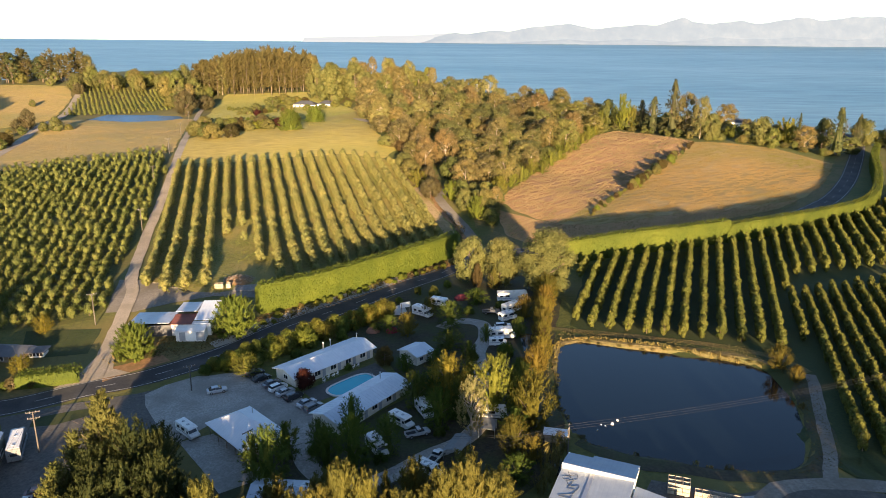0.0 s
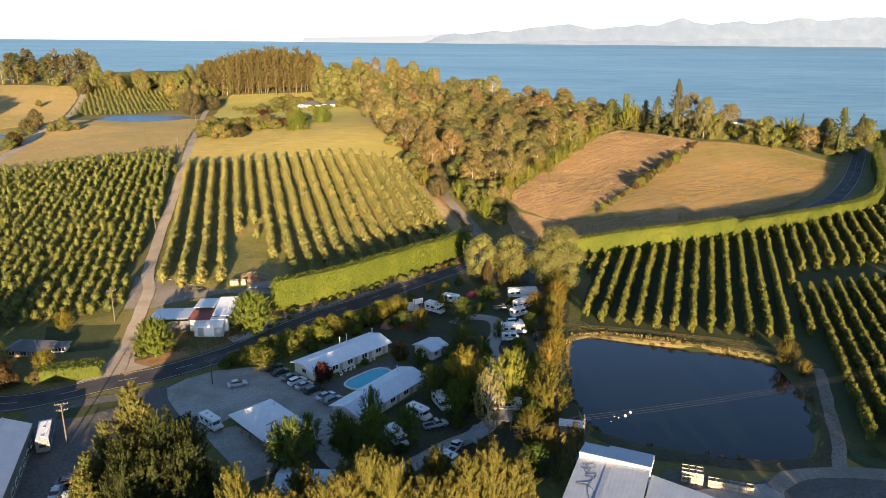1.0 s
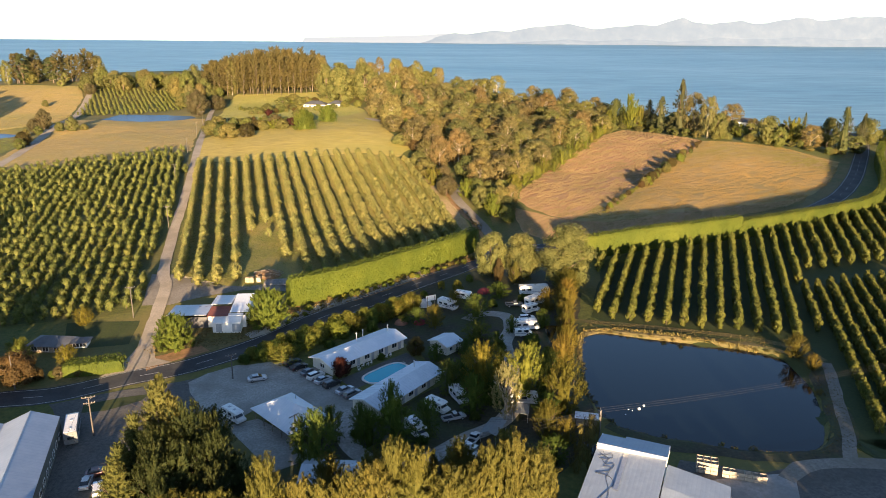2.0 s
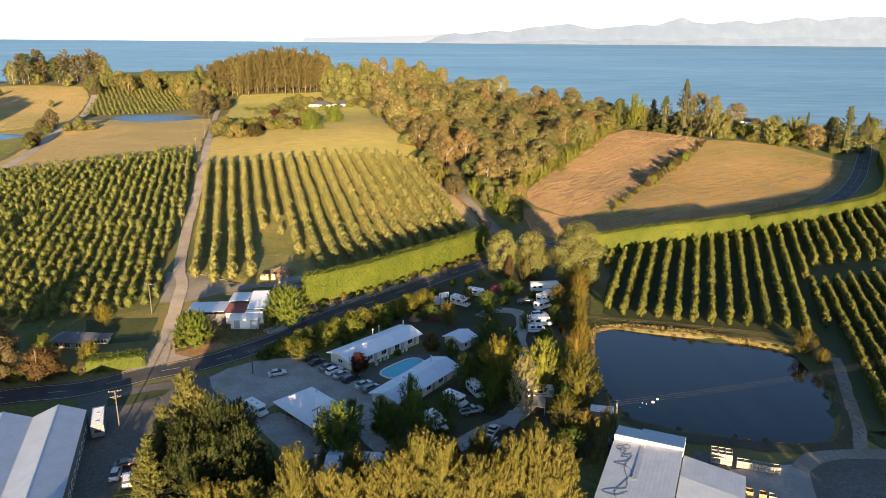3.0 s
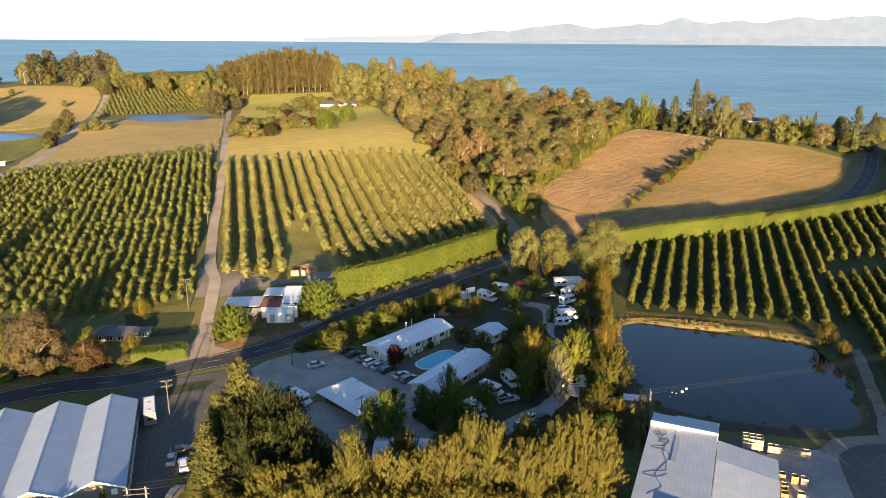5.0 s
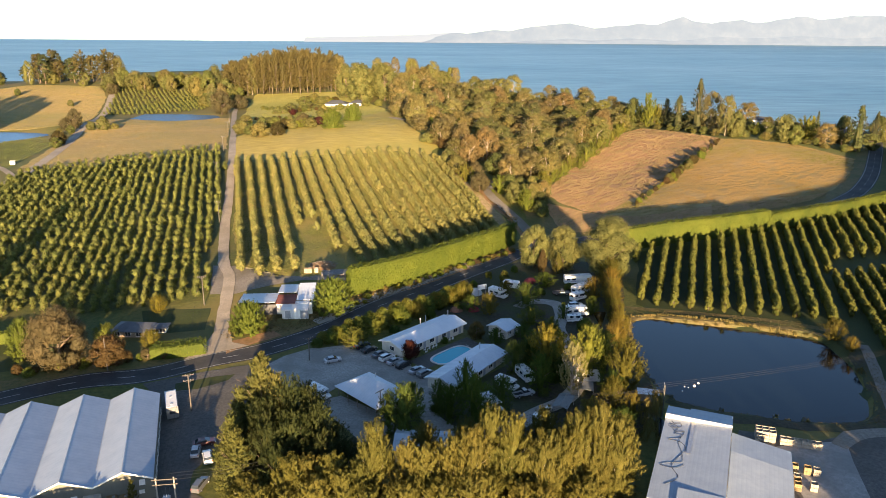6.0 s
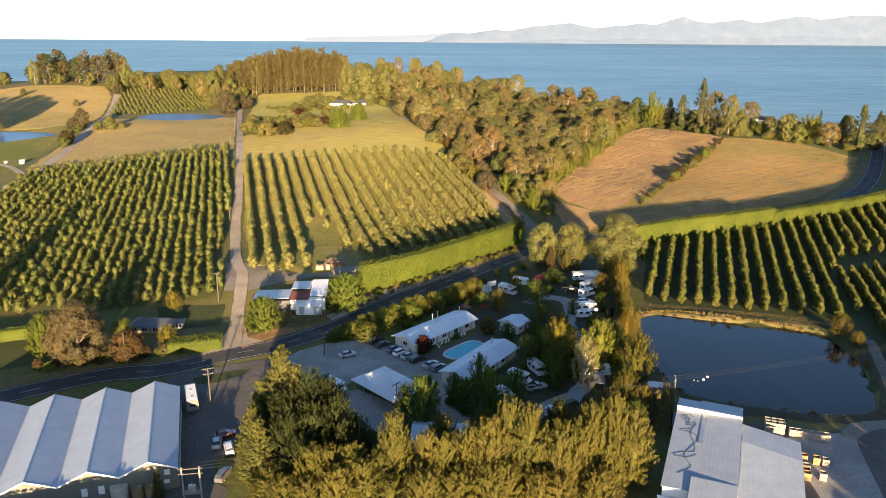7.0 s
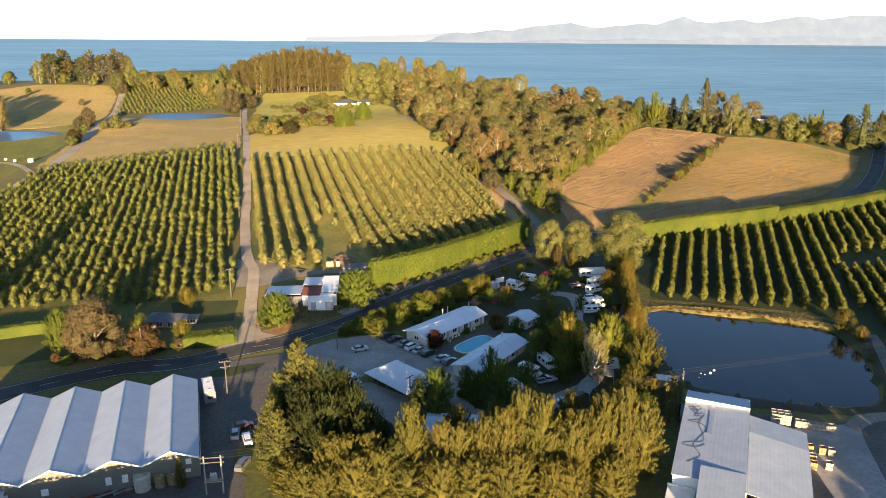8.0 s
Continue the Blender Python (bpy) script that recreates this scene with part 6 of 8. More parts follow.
RUST_ROOF = sheet_metal("rusted roofing", (0.13, 0.04, 0.03), (0.24, 0.075, 0.05), 0.6, 0, 0.8)
SHED_ROOF = sheet_metal("pale shed roofing", (0.50, 0.51, 0.52), (0.68, 0.68, 0.68), 0.6, 0, 0.5, rust=((0.30, 0.12, 0.07), 0.66))
DARK_ROOF = sheet_metal("dark roofing", (0.05, 0.052, 0.058), (0.085, 0.088, 0.094), 0.5, 0, 0.6)
OLD_ROOF = sheet_metal("dull grey roofing", (0.07, 0.075, 0.085), (0.13, 0.135, 0.145), 0.6, 0, 0.7)
CREAM = surface("cream wall", (0.60, 0.56, 0.48), (0.70, 0.66, 0.57), 1.0, 0.2, bump=0.1, depth=0.02)
BOARD = sheet_metal("grey-green weatherboard", (0.13, 0.13, 0.105), (0.175, 0.172, 0.14), 0.22, 2, 0.8)
WHITE_WALL = surface("white wall", (0.70, 0.69, 0.66), (0.80, 0.79, 0.76), 1.0, 0.2, bump=0.1, depth=0.02)
TRIM = plain("white trim paint", (0.78, 0.77, 0.74), 0.5)
GLASS = plain("dark window glass", (0.03, 0.035, 0.04), 0.06, 0.0, 0.8, vary=0.02)
STEEL = plain("galvanised steel", (0.42, 0.43, 0.44), 0.45, 0.7)
TIMBER = surface("weathered timber", (0.20, 0.16, 0.12), (0.34, 0.28, 0.21), 2.0, 0.4, bump=0.3, depth=0.03)
DOOR_PAINT = plain("grey door paint", (0.30, 0.32, 0.34), 0.5)
FLUE = plain("flue steel", (0.55, 0.54, 0.52), 0.4, 0.6)


def frame_at(x, y, ang, sink=0.0):
    return pose(x, y, hz(x, y) - sink, 0, 0, ang)


def window_part(parent, x, y, z, w, h, side, glass=GLASS):
    """A framed window on a wall: side 'y-', 'y+', 'x-' or 'x+' is the way it faces."""
    m = Matrix.Translation((x, y, z)) @ Matrix.Rotation({"y-": 0, "x+": math.pi / 2, "y+": math.pi, "x-": -math.pi / 2}[side], 4, "Z")
    s = Shape()
    s.box(-w / 2 - 0.06, w / 2 + 0.06, -0.07, 0.05, -0.06, 0.0, m).box(-w / 2 - 0.06, w / 2 + 0.06, -0.07, 0.05, h, h + 0.06, m)
    s.box(-w / 2 - 0.06, -w / 2, -0.07, 0.05, 0, h, m).box(w / 2, w / 2 + 0.06, -0.07, 0.05, 0, h, m).box(-0.03, 0.03, -0.06, 0.03, 0, h, m)
    win = part("window", s, TRIM, parent)
    part("pane", Shape().box(-w / 2, w / 2, -0.03, 0.02, 0, h, m), glass, win)
    return win


def door_part(parent, x, y, z, w, h, side, material=DOOR_PAINT):
    m = Matrix.Translation((x, y, z)) @ Matrix.Rotation({"y-": 0, "x+": math.pi / 2, "y+": math.pi, "x-": -math.pi / 2}[side], 4, "Z")
    d = part("door", Shape().box(-w / 2, w / 2, -0.05, 0.03, 0, h, m), material, parent)
    part("handle", Shape().box(w / 2 - 0.16, w / 2 - 0.1, -0.1, -0.05, h * 0.48, h * 0.52, m), STEEL, d)
    return d


def walls(L, W, eave, ridge, t=0.18, base=-0.6):
    """Four walls with gable ends; the ridge runs along x."""
    s = Shape()
    s.box(0, L, 0, t, base, eave).box(0, L, W - t, W, base, eave)
    out = [(t, base), (W - t, base), (W - t, eave), (W / 2, ridge), (t, eave)] if ridge > eave else [(t, base), (W - t, base), (W - t, eave), (t, eave)]
    s.prism(out, 0, t, 0).prism(out, L - t, L, 0)
    return s


def gable_roof(parent, L, W, eave, ridge, over, material, t=0.12, ribs=0.0, cap=True):
    rise = (ridge - eave) / (W / 2)
    for side in (0, 1):
        y0, y1 = (-over, W / 2) if side == 0 else (W / 2, W + over)
        z0, z1 = (eave - rise * over, ridge) if side == 0 else (ridge, eave - rise * over)
        s = Shape().slab((-over, y0, z0 + t), (L + over, y0, z0 + t), (L + over, y1, z1 + t), (-over, y1, z1 + t), t)
        r = part("roof", s, material, parent)
        if ribs:
            n = int((L + 2 * over) / ribs)
            rb = Shape()
            for i in range(n + 1):
                x = -over + (L + 2 * over) * i / n
                rb.slab((x - 0.03, y0, z0 + t + 0.06), (x + 0.03, y0, z0 + t + 0.06), (x + 0.03, y1, z1 + t + 0.06), (x - 0.03, y1, z1 + t + 0.06), 0.06)
            part("seam", rb, material, r)
    if cap:
        part("ridge_cap", Shape().prism([(W / 2 - 0.18, ridge + t - 0.04), (W / 2, ridge + t + 0.07), (W / 2 + 0.18, ridge + t - 0.04)], -over, L + over, 0), material, parent)
    for x in (-over - 0.03, L + over):
        b = Shape()
        for y0, z0, y1, z1 in ((-over, eave - rise * over, W / 2, ridge), (W / 2, ridge, W + over, eave - rise * over)):
            b.slab((x, y0, z0 + t + 0.02), (x + 0.03, y0, z0 + t + 0.02), (x + 0.03, y1, z1 + t + 0.02), (x, y1, z1 + t + 0.02), 0.22)
        part("barge_board", b, TRIM, parent)


def between(x0, y0, x1, y1):
    return math.degrees(math.atan2(y1 - y0, x1 - x0)), math.hypot(x1 - x0, y1 - y0)


def gable_house(name, p0, p1, W, wall_h, rise, wall_mat, roof_mat, label, over=0.5, ribs=0.0, front=(), back=(), group="", z=None):
    """A long house whose front wall runs from p0 to p1 and whose ridge is parallel to it, depth W to the left of that line.
    front, back: openings (kind, distance along, width, height, sill)."""
    ang, L = between(*p0, *p1)
    m = pose(p0[0], p0[1], hz((p0[0] + p1[0]) / 2, (p0[1] + p1[1]) / 2) if z is None else z, 0, 0, ang)
    ob = thing(name, m, label, "building", group)
    part("wall", walls(L, W, wall_h, wall_h + rise), wall_mat, ob)
    gable_roof(ob, L, W, wall_h, wall_h + rise, over, roof_mat, ribs=ribs)
    for openings, y, side in ((front, -0.02, "y-"), (back, W + 0.02, "y+")):
        for kind, x, w, h, sill in openings:
            (window_part if kind == "w" else door_part)(ob, x, y, sill, w, h, side)
    return ob


# the two motel wings
_units = [(k, 1.6 + 4.6 * i + o, w, h, s) for i in range(5) for k, o, w, h, s in (("w", 0, 1.6, 1.1, 0.95), ("d", 1.9, 0.9, 2.05, 0.05))]
motel = gable_house("motel_wing", (-32.9, 151.6), (-16.9, 168.6), 7.6, 2.6, 1.0, CREAM, WHITE_ROOF, "long cream motel wing under a pale ribbed roof", 0.7, 0.9, front=_units, back=[("w", 3 + 4.5 * i, 1.2, 0.8, 1.3) for i in range(5)])
window_part(motel, -0.02, 3.8, 1.0, 1.5, 1.0, "x-")
for fx, fy in ((13, 6.5), (15.5, 6.9), (22.4, 5.0)):
    part("flue", Shape().tube([(fx, fy, 2.6), (fx, fy, 5.0)], [0.12, 0.12], 8).tube([(fx, fy, 5.0), (fx, fy, 5.2)], [0.2, 0.16], 8), FLUE, motel)
wing = gable_house("motel_wing", (-20.2, 130.8), (-7.2, 148.6), 7.4, 2.5, 1.0, CREAM, BLUE_ROOF, "second motel wing with a weathered pale roof", 0.6, 0.9, front=_units[:8], back=_units[:8])
part("flue", Shape().tube([(19, 5.5, 2.5), (19, 5.5, 4.6)], [0.13, 0.13], 8).tube([(19, 5.5, 4.6), (19, 5.5, 4.8)], [0.2, 0.16], 8), FLUE, wing)
gable_house("camp_cabin", (-5.6, 162.6), (-2.0, 166.6), 6.0, 2.5, 0.9, CREAM, BLUE_ROOF, "small cream cabin with a pale metal roof", 0.45, 0.8, front=[("w", 1.4, 1.1, 0.9, 1.0), ("d", 3.8, 0.9, 2.0, 0.05)], back=[("w", 2.6, 1.2, 0.9, 1.0)])
gable_house("camp_kitchen", (-32, 105.2), (-22, 104.5), 7.0, 2.8, 1.2, CREAM, BLUE_ROOF, "camp kitchen block with a pale gabled roof", 0.5, 0.9, front=[("w", 2.0, 1.2, 0.9, 1.0), ("d", 5.0, 0.9, 2.0, 0.05)])

# the office: a hipped roof on posts with a veranda
ang, L = between(-46.2, 131.5, -36.8, 121.8)
office = thing("motel_office", pose(-46.2, 131.5, hz(-41, 129), 0, 0, ang), "square motel office under a broad pale hipped roof", "building")
W = 8.6
part("wall", walls(L - 1.2, W - 2.8, 2.6, 2.6), CREAM, office).location = (0.6, 2.4, 0)
hip = Shape()
e, o = 2.7, 0.8
A_, B_, C_, D_ = (-o, -o, e), (L + o, -o, e), (L + o, W + o, e), (-o, W + o, e)
R0, R1 = (L * 0.34, W * 0.5, e + 2.8), (L * 0.60, W * 0.5, e + 2.8)
hip.add([A_, B_, C_, D_, R0, R1] + [(x, y, z - 0.12) for x, y, z in (A_, B_, C_, D_)], [(0, 1, 5, 4), (1, 2, 5), (2, 3, 4, 5), (3, 0, 4), (0, 6, 7, 1), (1, 7, 8, 2), (2, 8, 9, 3), (3, 9, 6, 0), (9, 8, 7, 6)])
part("roof", hip, WHITE_ROOF, office)
for x in np.linspace(0, L, 5):
    part("veranda_post", Shape().box(x - 0.07, x + 0.07, -0.25, -0.11, -0.4, 2.6), TIMBER, office)
part("flue", Shape().tube([(L * 0.3, W * 0.85, 2.9), (L * 0.3, W * 0.85, 4.9)], [0.1, 0.1], 8), FLUE, office)
for x in (2.0, 5.0, 8.0, 11.0):
    window_part(office, x, 2.38, 0.9, 1.5, 1.2, "y-")
door_part(office, 6.7, 2.38, 0.05, 1.0, 2.05, "y-")

# farm shed group beside the lane
shed = thing("farm_shed", pose(-80.3, 176.2, hz(-72, 182) - 0.2, 0, 0, 5), "farm shed of pale and rusted iron roofs beside the lane", "shed")
part("wall", walls(10.2, 9.0, 2.7, 2.7), DARK_ROOF, shed)
part("roof", Shape().slab((-0.4, -0.4, 3.5), (10.0, -0.4, 3.5), (10.0, 9.4, 2.8), (-0.4, 9.4, 2.8), 0.1), SHED_ROOF, shed)
part("end_wall", Shape().box(10.3, 20.3, 0.2, 0.4, -0.5, 3.0).box(20.1, 20.3, 0.4, 14.0, -0.5, 3.0).box(10.3, 20.3, 13.8, 14.0, -0.5, 3.6), WHITE_WALL, shed)
part("rusty_roof", Shape().slab((10.15, -0.3, 3.05), (15.6, -0.3, 3.05), (15.6, 5.8, 3.55), (10.15, 5.8, 3.55), 0.1), RUST_ROOF, shed, "dark red rusted iron sheets")
part("upper_roof", Shape().slab((10.15, 5.9, 4.2), (15.6, 5.9, 4.2), (15.6, 14.2, 3.7), (10.15, 14.2, 3.7), 0.1), SHED_ROOF, shed)
part("side_roof", Shape().slab((15.75, 2.0, 3.25), (20.6, 2.0, 3.25), (20.6, 14.2, 4.1), (15.75, 14.2, 4.1), 0.1), WHITE_ROOF, shed)
part("lean_to", Shape().slab((12.0, -3.2, 2.3), (19.5, -3.2, 2.3), (19.5, 1.9, 3.0), (12.0, 1.9, 3.0), 0.1).box(12.1, 19.4, -3.1, -2.95, -0.8, 2.2).box(19.25, 19.4, -2.95, 0.2, -0.8, 2.2), WHITE_WALL, shed)
for x, w in ((13.0, 1.5), (17.2, 2.2)):
    part("roller_door", Shape().box(x, x + w, -3.16, -3.1, -0.4, 1.9), DOOR_PAINT, shed)
part("tank", Shape().tube([(-0.9, 6.5, -0.5), (-0.9, 6.5, 1.6)], [0.9, 0.9], 14), DARK_ROOF, shed)

# factory with a saw-tooth row of gables
ang = math.degrees(math.atan2(126.7 - 95.8, -85.0 + 74.9))
factory = thing("factory", pose(-74.9, 95.8, hz(-88, 105), 0, 0, ang), "long factory of five gabled pale metal roofs", "building")
FL, FW, FE, FR = 32.6, 10.05, 4.5, 6.6
for i in range(5):
    y = FW * i
    wl = Shape()
    out = [(y, -0.6), (y + FW, -0.6), (y + FW, FE), (y + FW / 2, FR), (y, FE)]
    part("gable_wall", wl.prism(out, 0, 0.2, 0), BOARD, factory)
    part("gable_wall", Shape().prism(out, FL - 0.2, FL, 0), BOARD, factory)
    if i in (0, 4):
        part("side_wall", Shape().box(0.2, FL - 0.2, y if i == 0 else y + FW - 0.2, y + 0.2 if i == 0 else y + FW, -0.6, FE), BOARD, factory)
    for a, b, za, zb in ((y, y + FW / 2, FE, FR), (y + FW / 2, y + FW, FR, FE)):
        part("roof", Shape().slab((-0.45, a, za + 0.12), (FL + 0.3, a, za + 0.12), (FL + 0.3, b, zb + 0.12), (-0.45, b, zb + 0.12), 0.1), FACTORY_ROOF, factory)
        part("barge_board", Shape().slab((-0.55, a, za + 0.16), (-0.45, a, za + 0.16), (-0.45, b, zb + 0.16), (-0.55, b, zb + 0.16), 0.32), TRIM, factory)
    part("ridge_cap", Shape().prism([(y + FW / 2 - 0.2, FR + 0.08), (y + FW / 2, FR + 0.2), (y + FW / 2 + 0.2, FR + 0.08)], -0.5, FL + 0.3, 0), STEEL, factory)
    if i:
        part("valley_gutter", Shape().box(-0.5, FL + 0.3, y - 0.14, y + 0.14, FE + 0.1, FE + 0.16), STEEL, factory)
for y, w, h, z in ((2.0, 0.9, 1.0, 3.3), (2.2, 0.8, 0.6, 1.6), (13.2, 0.9, 1.5, 1.6), (16.0, 0.9, 1.5, 1.6), (26.5, 1.1, 1.2, 1.6), (33, 1.2, 1.2, 1.6)):
    window_part(factory, -0.02, y, z, w, h, "x-", glass=TRIM)
for k in range(9):
    window_part(factory, 3 + 3.3 * k, -0.02, 1.4, 1.6, 1.1, "y-")
part("low_annex", Shape().box(-7.5, -0.05, 33.0, 48.0, -0.8, 3.0).slab((-7.9, 32.6, 3.1), (0.0, 32.6, 3.9), (0.0, 48.4, 3.9), (-7.9, 48.4, 3.1), 0.1), FACTORY_ROOF, factory)

# packhouse by the pond
ang = math.degrees(math.atan2(82.6 - 110.0, 22.4 - 34.0)) + 90
pack = thing("packhouse", pose(23.0, 113.3, -2.6, 0, 0, ang), "big packhouse with pale metal roofs beside the pond", "building")
PW, PL = 11.6, 30.0
part("wall", Shape().box(0, 0.2, -PL, 0, -1.0, 4.6).box(PW - 0.2, PW, -PL, 0, -1.0, 5.2).box(0.2, PW - 0.2, -0.2, 0, -1.0, 5.6).box(0.2, PW - 0.2, -PL, -PL + 0.2, -1.0, 4.6), WHITE_WALL, pack)
part("rear_roof", Shape().slab((-0.3, -4.6, 7.1), (PW + 0.3, -4.6, 7.1), (PW + 0.3, 0.3, 6.2), (-0.3, 0.3, 6.2), 0.12).slab((4.0, 0.3, 6.2), (PW + 0.3, 0.3, 6.2), (PW + 0.3, 1.3, 6.0), (4.0, 1.3, 6.0), 0.12), PACK_ROOF, pack, "zinc roof sloping towards the pond")
part("parapet", Shape().box(-0.3, PW + 0.3, -4.85, -4.6, 5.4, 7.1).box(-0.3, -0.1, -4.6, 0.2, 5.4, 6.3).box(PW + 0.1, PW + 0.3, -4.6, 0.2, 5.4, 6.3), TRIM, pack, "white painted step in the roof")
main_roof = part("main_roof", Shape().slab((-0.3, -PL - 0.3, 4.7), (PW + 0.25, -PL - 0.3, 5.3), (PW + 0.25, -4.85, 6.75), (-0.3, -4.85, 6.15), 0.12), PACK_ROOF, pack)
part("skylight_strip", Shape().slab((4.6, -16.0, 5.93), (5.4, -16.0, 5.97), (5.4, -5.2, 6.50), (4.6, -5.2, 6.46), 0.04), STEEL, main_roof, "grey skylight strip")
_hose2 = [(0.6, -6.4), (1.8, -7.2), (1.2, -8.0), (0.5, -7.4), (1.4, -6.9), (2.4, -7.8), (2.0, -10.2), (3.2, -10.0), (3.0, -13.2), (3.8, -15.6), (4.2, -18.8), (2.4, -19.4), (0.6, -20.6), (3.0, -21.0), (4.6, -19.6)]
_hose = [(1.0, -5.6), (1.6, -6.6), (2.6, -6.0), (2.9, -7.4), (1.4, -8.2), (2.4, -9.4), (3.6, -8.8), (3.2, -11), (1.8, -11.8), (1.0, -12.2), (3.4, -12.6), (4.4, -14.6), (3.4, -17.5), (2.6, -20.5), (4.0, -23.5), (2.0, -26)]
part("loose_cable", Shape().tube([(p.x, p.y, 6.19 + p.x * 0.05 + (p.y + 4.85) * 0.0569 + 0.03) for p in smooth_line(_hose, 0.7)], [0.04] * len(smooth_line(_hose, 0.7)), 5), plain("black hose", (0.05, 0.055, 0.06), 0.6), main_roof, "dark hose snaking over the roof")
part("loose_cable", Shape().tube([(p.x, p.y, 6.19 + p.x * 0.05 + (p.y + 4.85) * 0.0569 + 0.04) for p in smooth_line(_hose2, 0.7)], [0.035] * len(smooth_line(_hose2, 0.7)), 5), bpy.data.materials["black hose"], main_roof, "dark hose snaking over the roof")
pack2 = thing("packhouse_annex", pack.matrix_world @ Matrix.Translation((PW + 0.3, -3.6, 0)), "lower packhouse annex with a white gabled roof", "building")
AW, AL = 10.3, 27.0
part("wall", Shape().box(0, 0.15, -AL, 0, -1.0, 4.4).box(AW - 0.15, AW, -AL, 0, -1.0, 2.9).box(0.15, AW - 0.15, -0.15, 0, -1.0, 2.9).box(0.15, AW - 0.15, -AL, -AL + 0.15, -1.0, 2.9), WHITE_WALL, pack2)
part("rear_roof", Shape().slab((0.1, -7.6, 5.5), (AW + 0.4, -7.6, 3.9), (AW + 0.4, 0.3, 3.3), (0.1, 0.3, 4.9), 0.12), PACK_ROOF, pack2)
part("front_roof", Shape().slab((0.1, -AL - 0.3, 4.55), (AW + 0.4, -AL - 0.3, 3.1), (AW + 0.4, -7.6, 3.9), (0.1, -7.6, 5.5), 0.12), PACK_ROOF, pack2)
part("roller_door", Shape().box(AW, AW + 0.06, -20, -15.5, -0.3, 2.6), DOOR_PAINT, pack2)
pack3 = thing("packhouse_office", pack.matrix_world @ Matrix.Translation((-0.6, -PL - 0.4, 0)), "low white packhouse office with small windows", "building")
part("wall", Shape().box(0, 4.6, -10, 0, -1.0, 2.6), WHITE_WALL, pack3)
part("parapet", Shape().box(-0.1, 4.7, -10.1, -9.9, 2.6, 2.9).box(-0.1, 4.7, -0.2, 0.0, 2.6, 2.9), TRIM, pack3)
for y in (-2.2, -4.6, -7.0):
    window_part(pack3, -0.02, y, 0.9, 1.2, 1.0, "x-")
part("side_roof", Shape().slab((4.9, -10, 4.6), (12.4, -10, 4.6), (12.4, 3.6, 5.6), (4.9, 3.6, 5.6), 0.12), PACK_ROOF, pack3)
part("side_wall", Shape().box(5.1, 12.2, -9.8, -9.6, -1, 4.45).box(5.1, 5.3, -9.6, -0.3, -1, 4.45).box(12.0, 12.2, -9.6, -0.3, -1, 4.45), CREAM, pack3)

# farmhouse on the hill and the houses by the shore
def small_house(name, x, y, ang, L, W, h, wall_mat, roof_mat, label, group=""):
    ob = thing(name, frame_at(x, y, ang, 0.3), label, "house", group)
    part("wall", Shape().box(0, L, 0, W, -1.5, h), wall_mat, ob)
    s = Shape()
    e, o = h, 0.6
    s.add([(-o, -o, e), (L + o, -o, e), (L + o, W + o, e), (-o, W + o, e), (W / 2, W / 2, e + W * 0.26), (L - W / 2, W / 2, e + W * 0.26)] + [(-o, -o, e - 0.15), (L + o, -o, e - 0.15), (L + o, W + o, e - 0.15), (-o, W + o, e - 0.15)],
          [(0, 1, 5, 4), (1, 2, 5), (2, 3, 4, 5), (3, 0, 4), (0, 6, 7, 1), (1, 7, 8, 2), (2, 8, 9, 3), (3, 9, 6, 0), (9, 8, 7, 6)])
    part("roof", s, roof_mat, ob)
    n = max(2, int(L / 3))
    for i in range(n):
        window_part(ob, L * (i + 0.5) / n, -0.02, 0.8, 1.5, 1.2, "y-")
    return ob


small_house("farmhouse", -115, 574, -4, 17, 10, 2.6, WHITE_WALL, DARK_ROOF, "white farmhouse with a grey hipped roof on the hill")
small_house("farmhouse_wing", -96, 573, -8, 12, 9, 2.5, WHITE_WALL, DARK_ROOF, "white wing of the hill farmhouse")
small_house("shore_house", 190, 488, -15, 13, 8, 5.6, WHITE_WALL, DARK_ROOF, "white two-storey shore house among trees")
small_house("shore_house", 200, 496, 20, 9, 7, 3.2, WHITE_WALL, WHITE_ROOF, "white shore house among trees")
small_house("shore_house", 232, 462, -5, 24, 9, 2.4, DARK_ROOF, DARK_ROOF, "long dark-roofed shore building")
small_house("shore_house", 86, 525, 5, 14, 8, 6.5, CREAM, RUST_ROOF, "reddish-roofed house above the bay")
small_house("shore_house", 102, 520, 5, 9, 7, 5.5, WHITE_WALL, DARK_ROOF, "white house above the bay")
small_house("bluff_house", -300, 722, 10, 12, 8, 4.5, WHITE_WALL, WHITE_ROOF, "white house on the far bluff")
small_house("bluff_house", -275, 725, -5, 10, 8, 4.0, WHITE_WALL, SHED_ROOF, "pale house on the far bluff")
small_house("bluff_house", -398, 738, 0, 10, 7, 3.5, CREAM, RUST_ROOF, "house behind the pines")
small_house("cottage", -112, 164.5, -4, 9, 6, 2.2, TIMBER, OLD_ROOF, "low timber cottage with a dull grey roof behind trees")
small_house("garden_shed", -101.5, 166, 6, 3.4, 3.0, 2.0, WHITE_WALL, OLD_ROOF, "small white-walled shed beside the cottage")

# unseen shelter belts added behind the camera to shade the yards
for i in range(34):
    plant("rear", "shelter_tree", 16 + 5.6 * i, 40 + 3 * math.sin(i * 1.9), (8.4 if i < 7 else 13.0 if i < 10 else 16.0) + 0.8 * math.sin(i * 2.7), 11.5, "unseen added belt tree that shades the packhouse yard", "tree", "rear shelter belt")
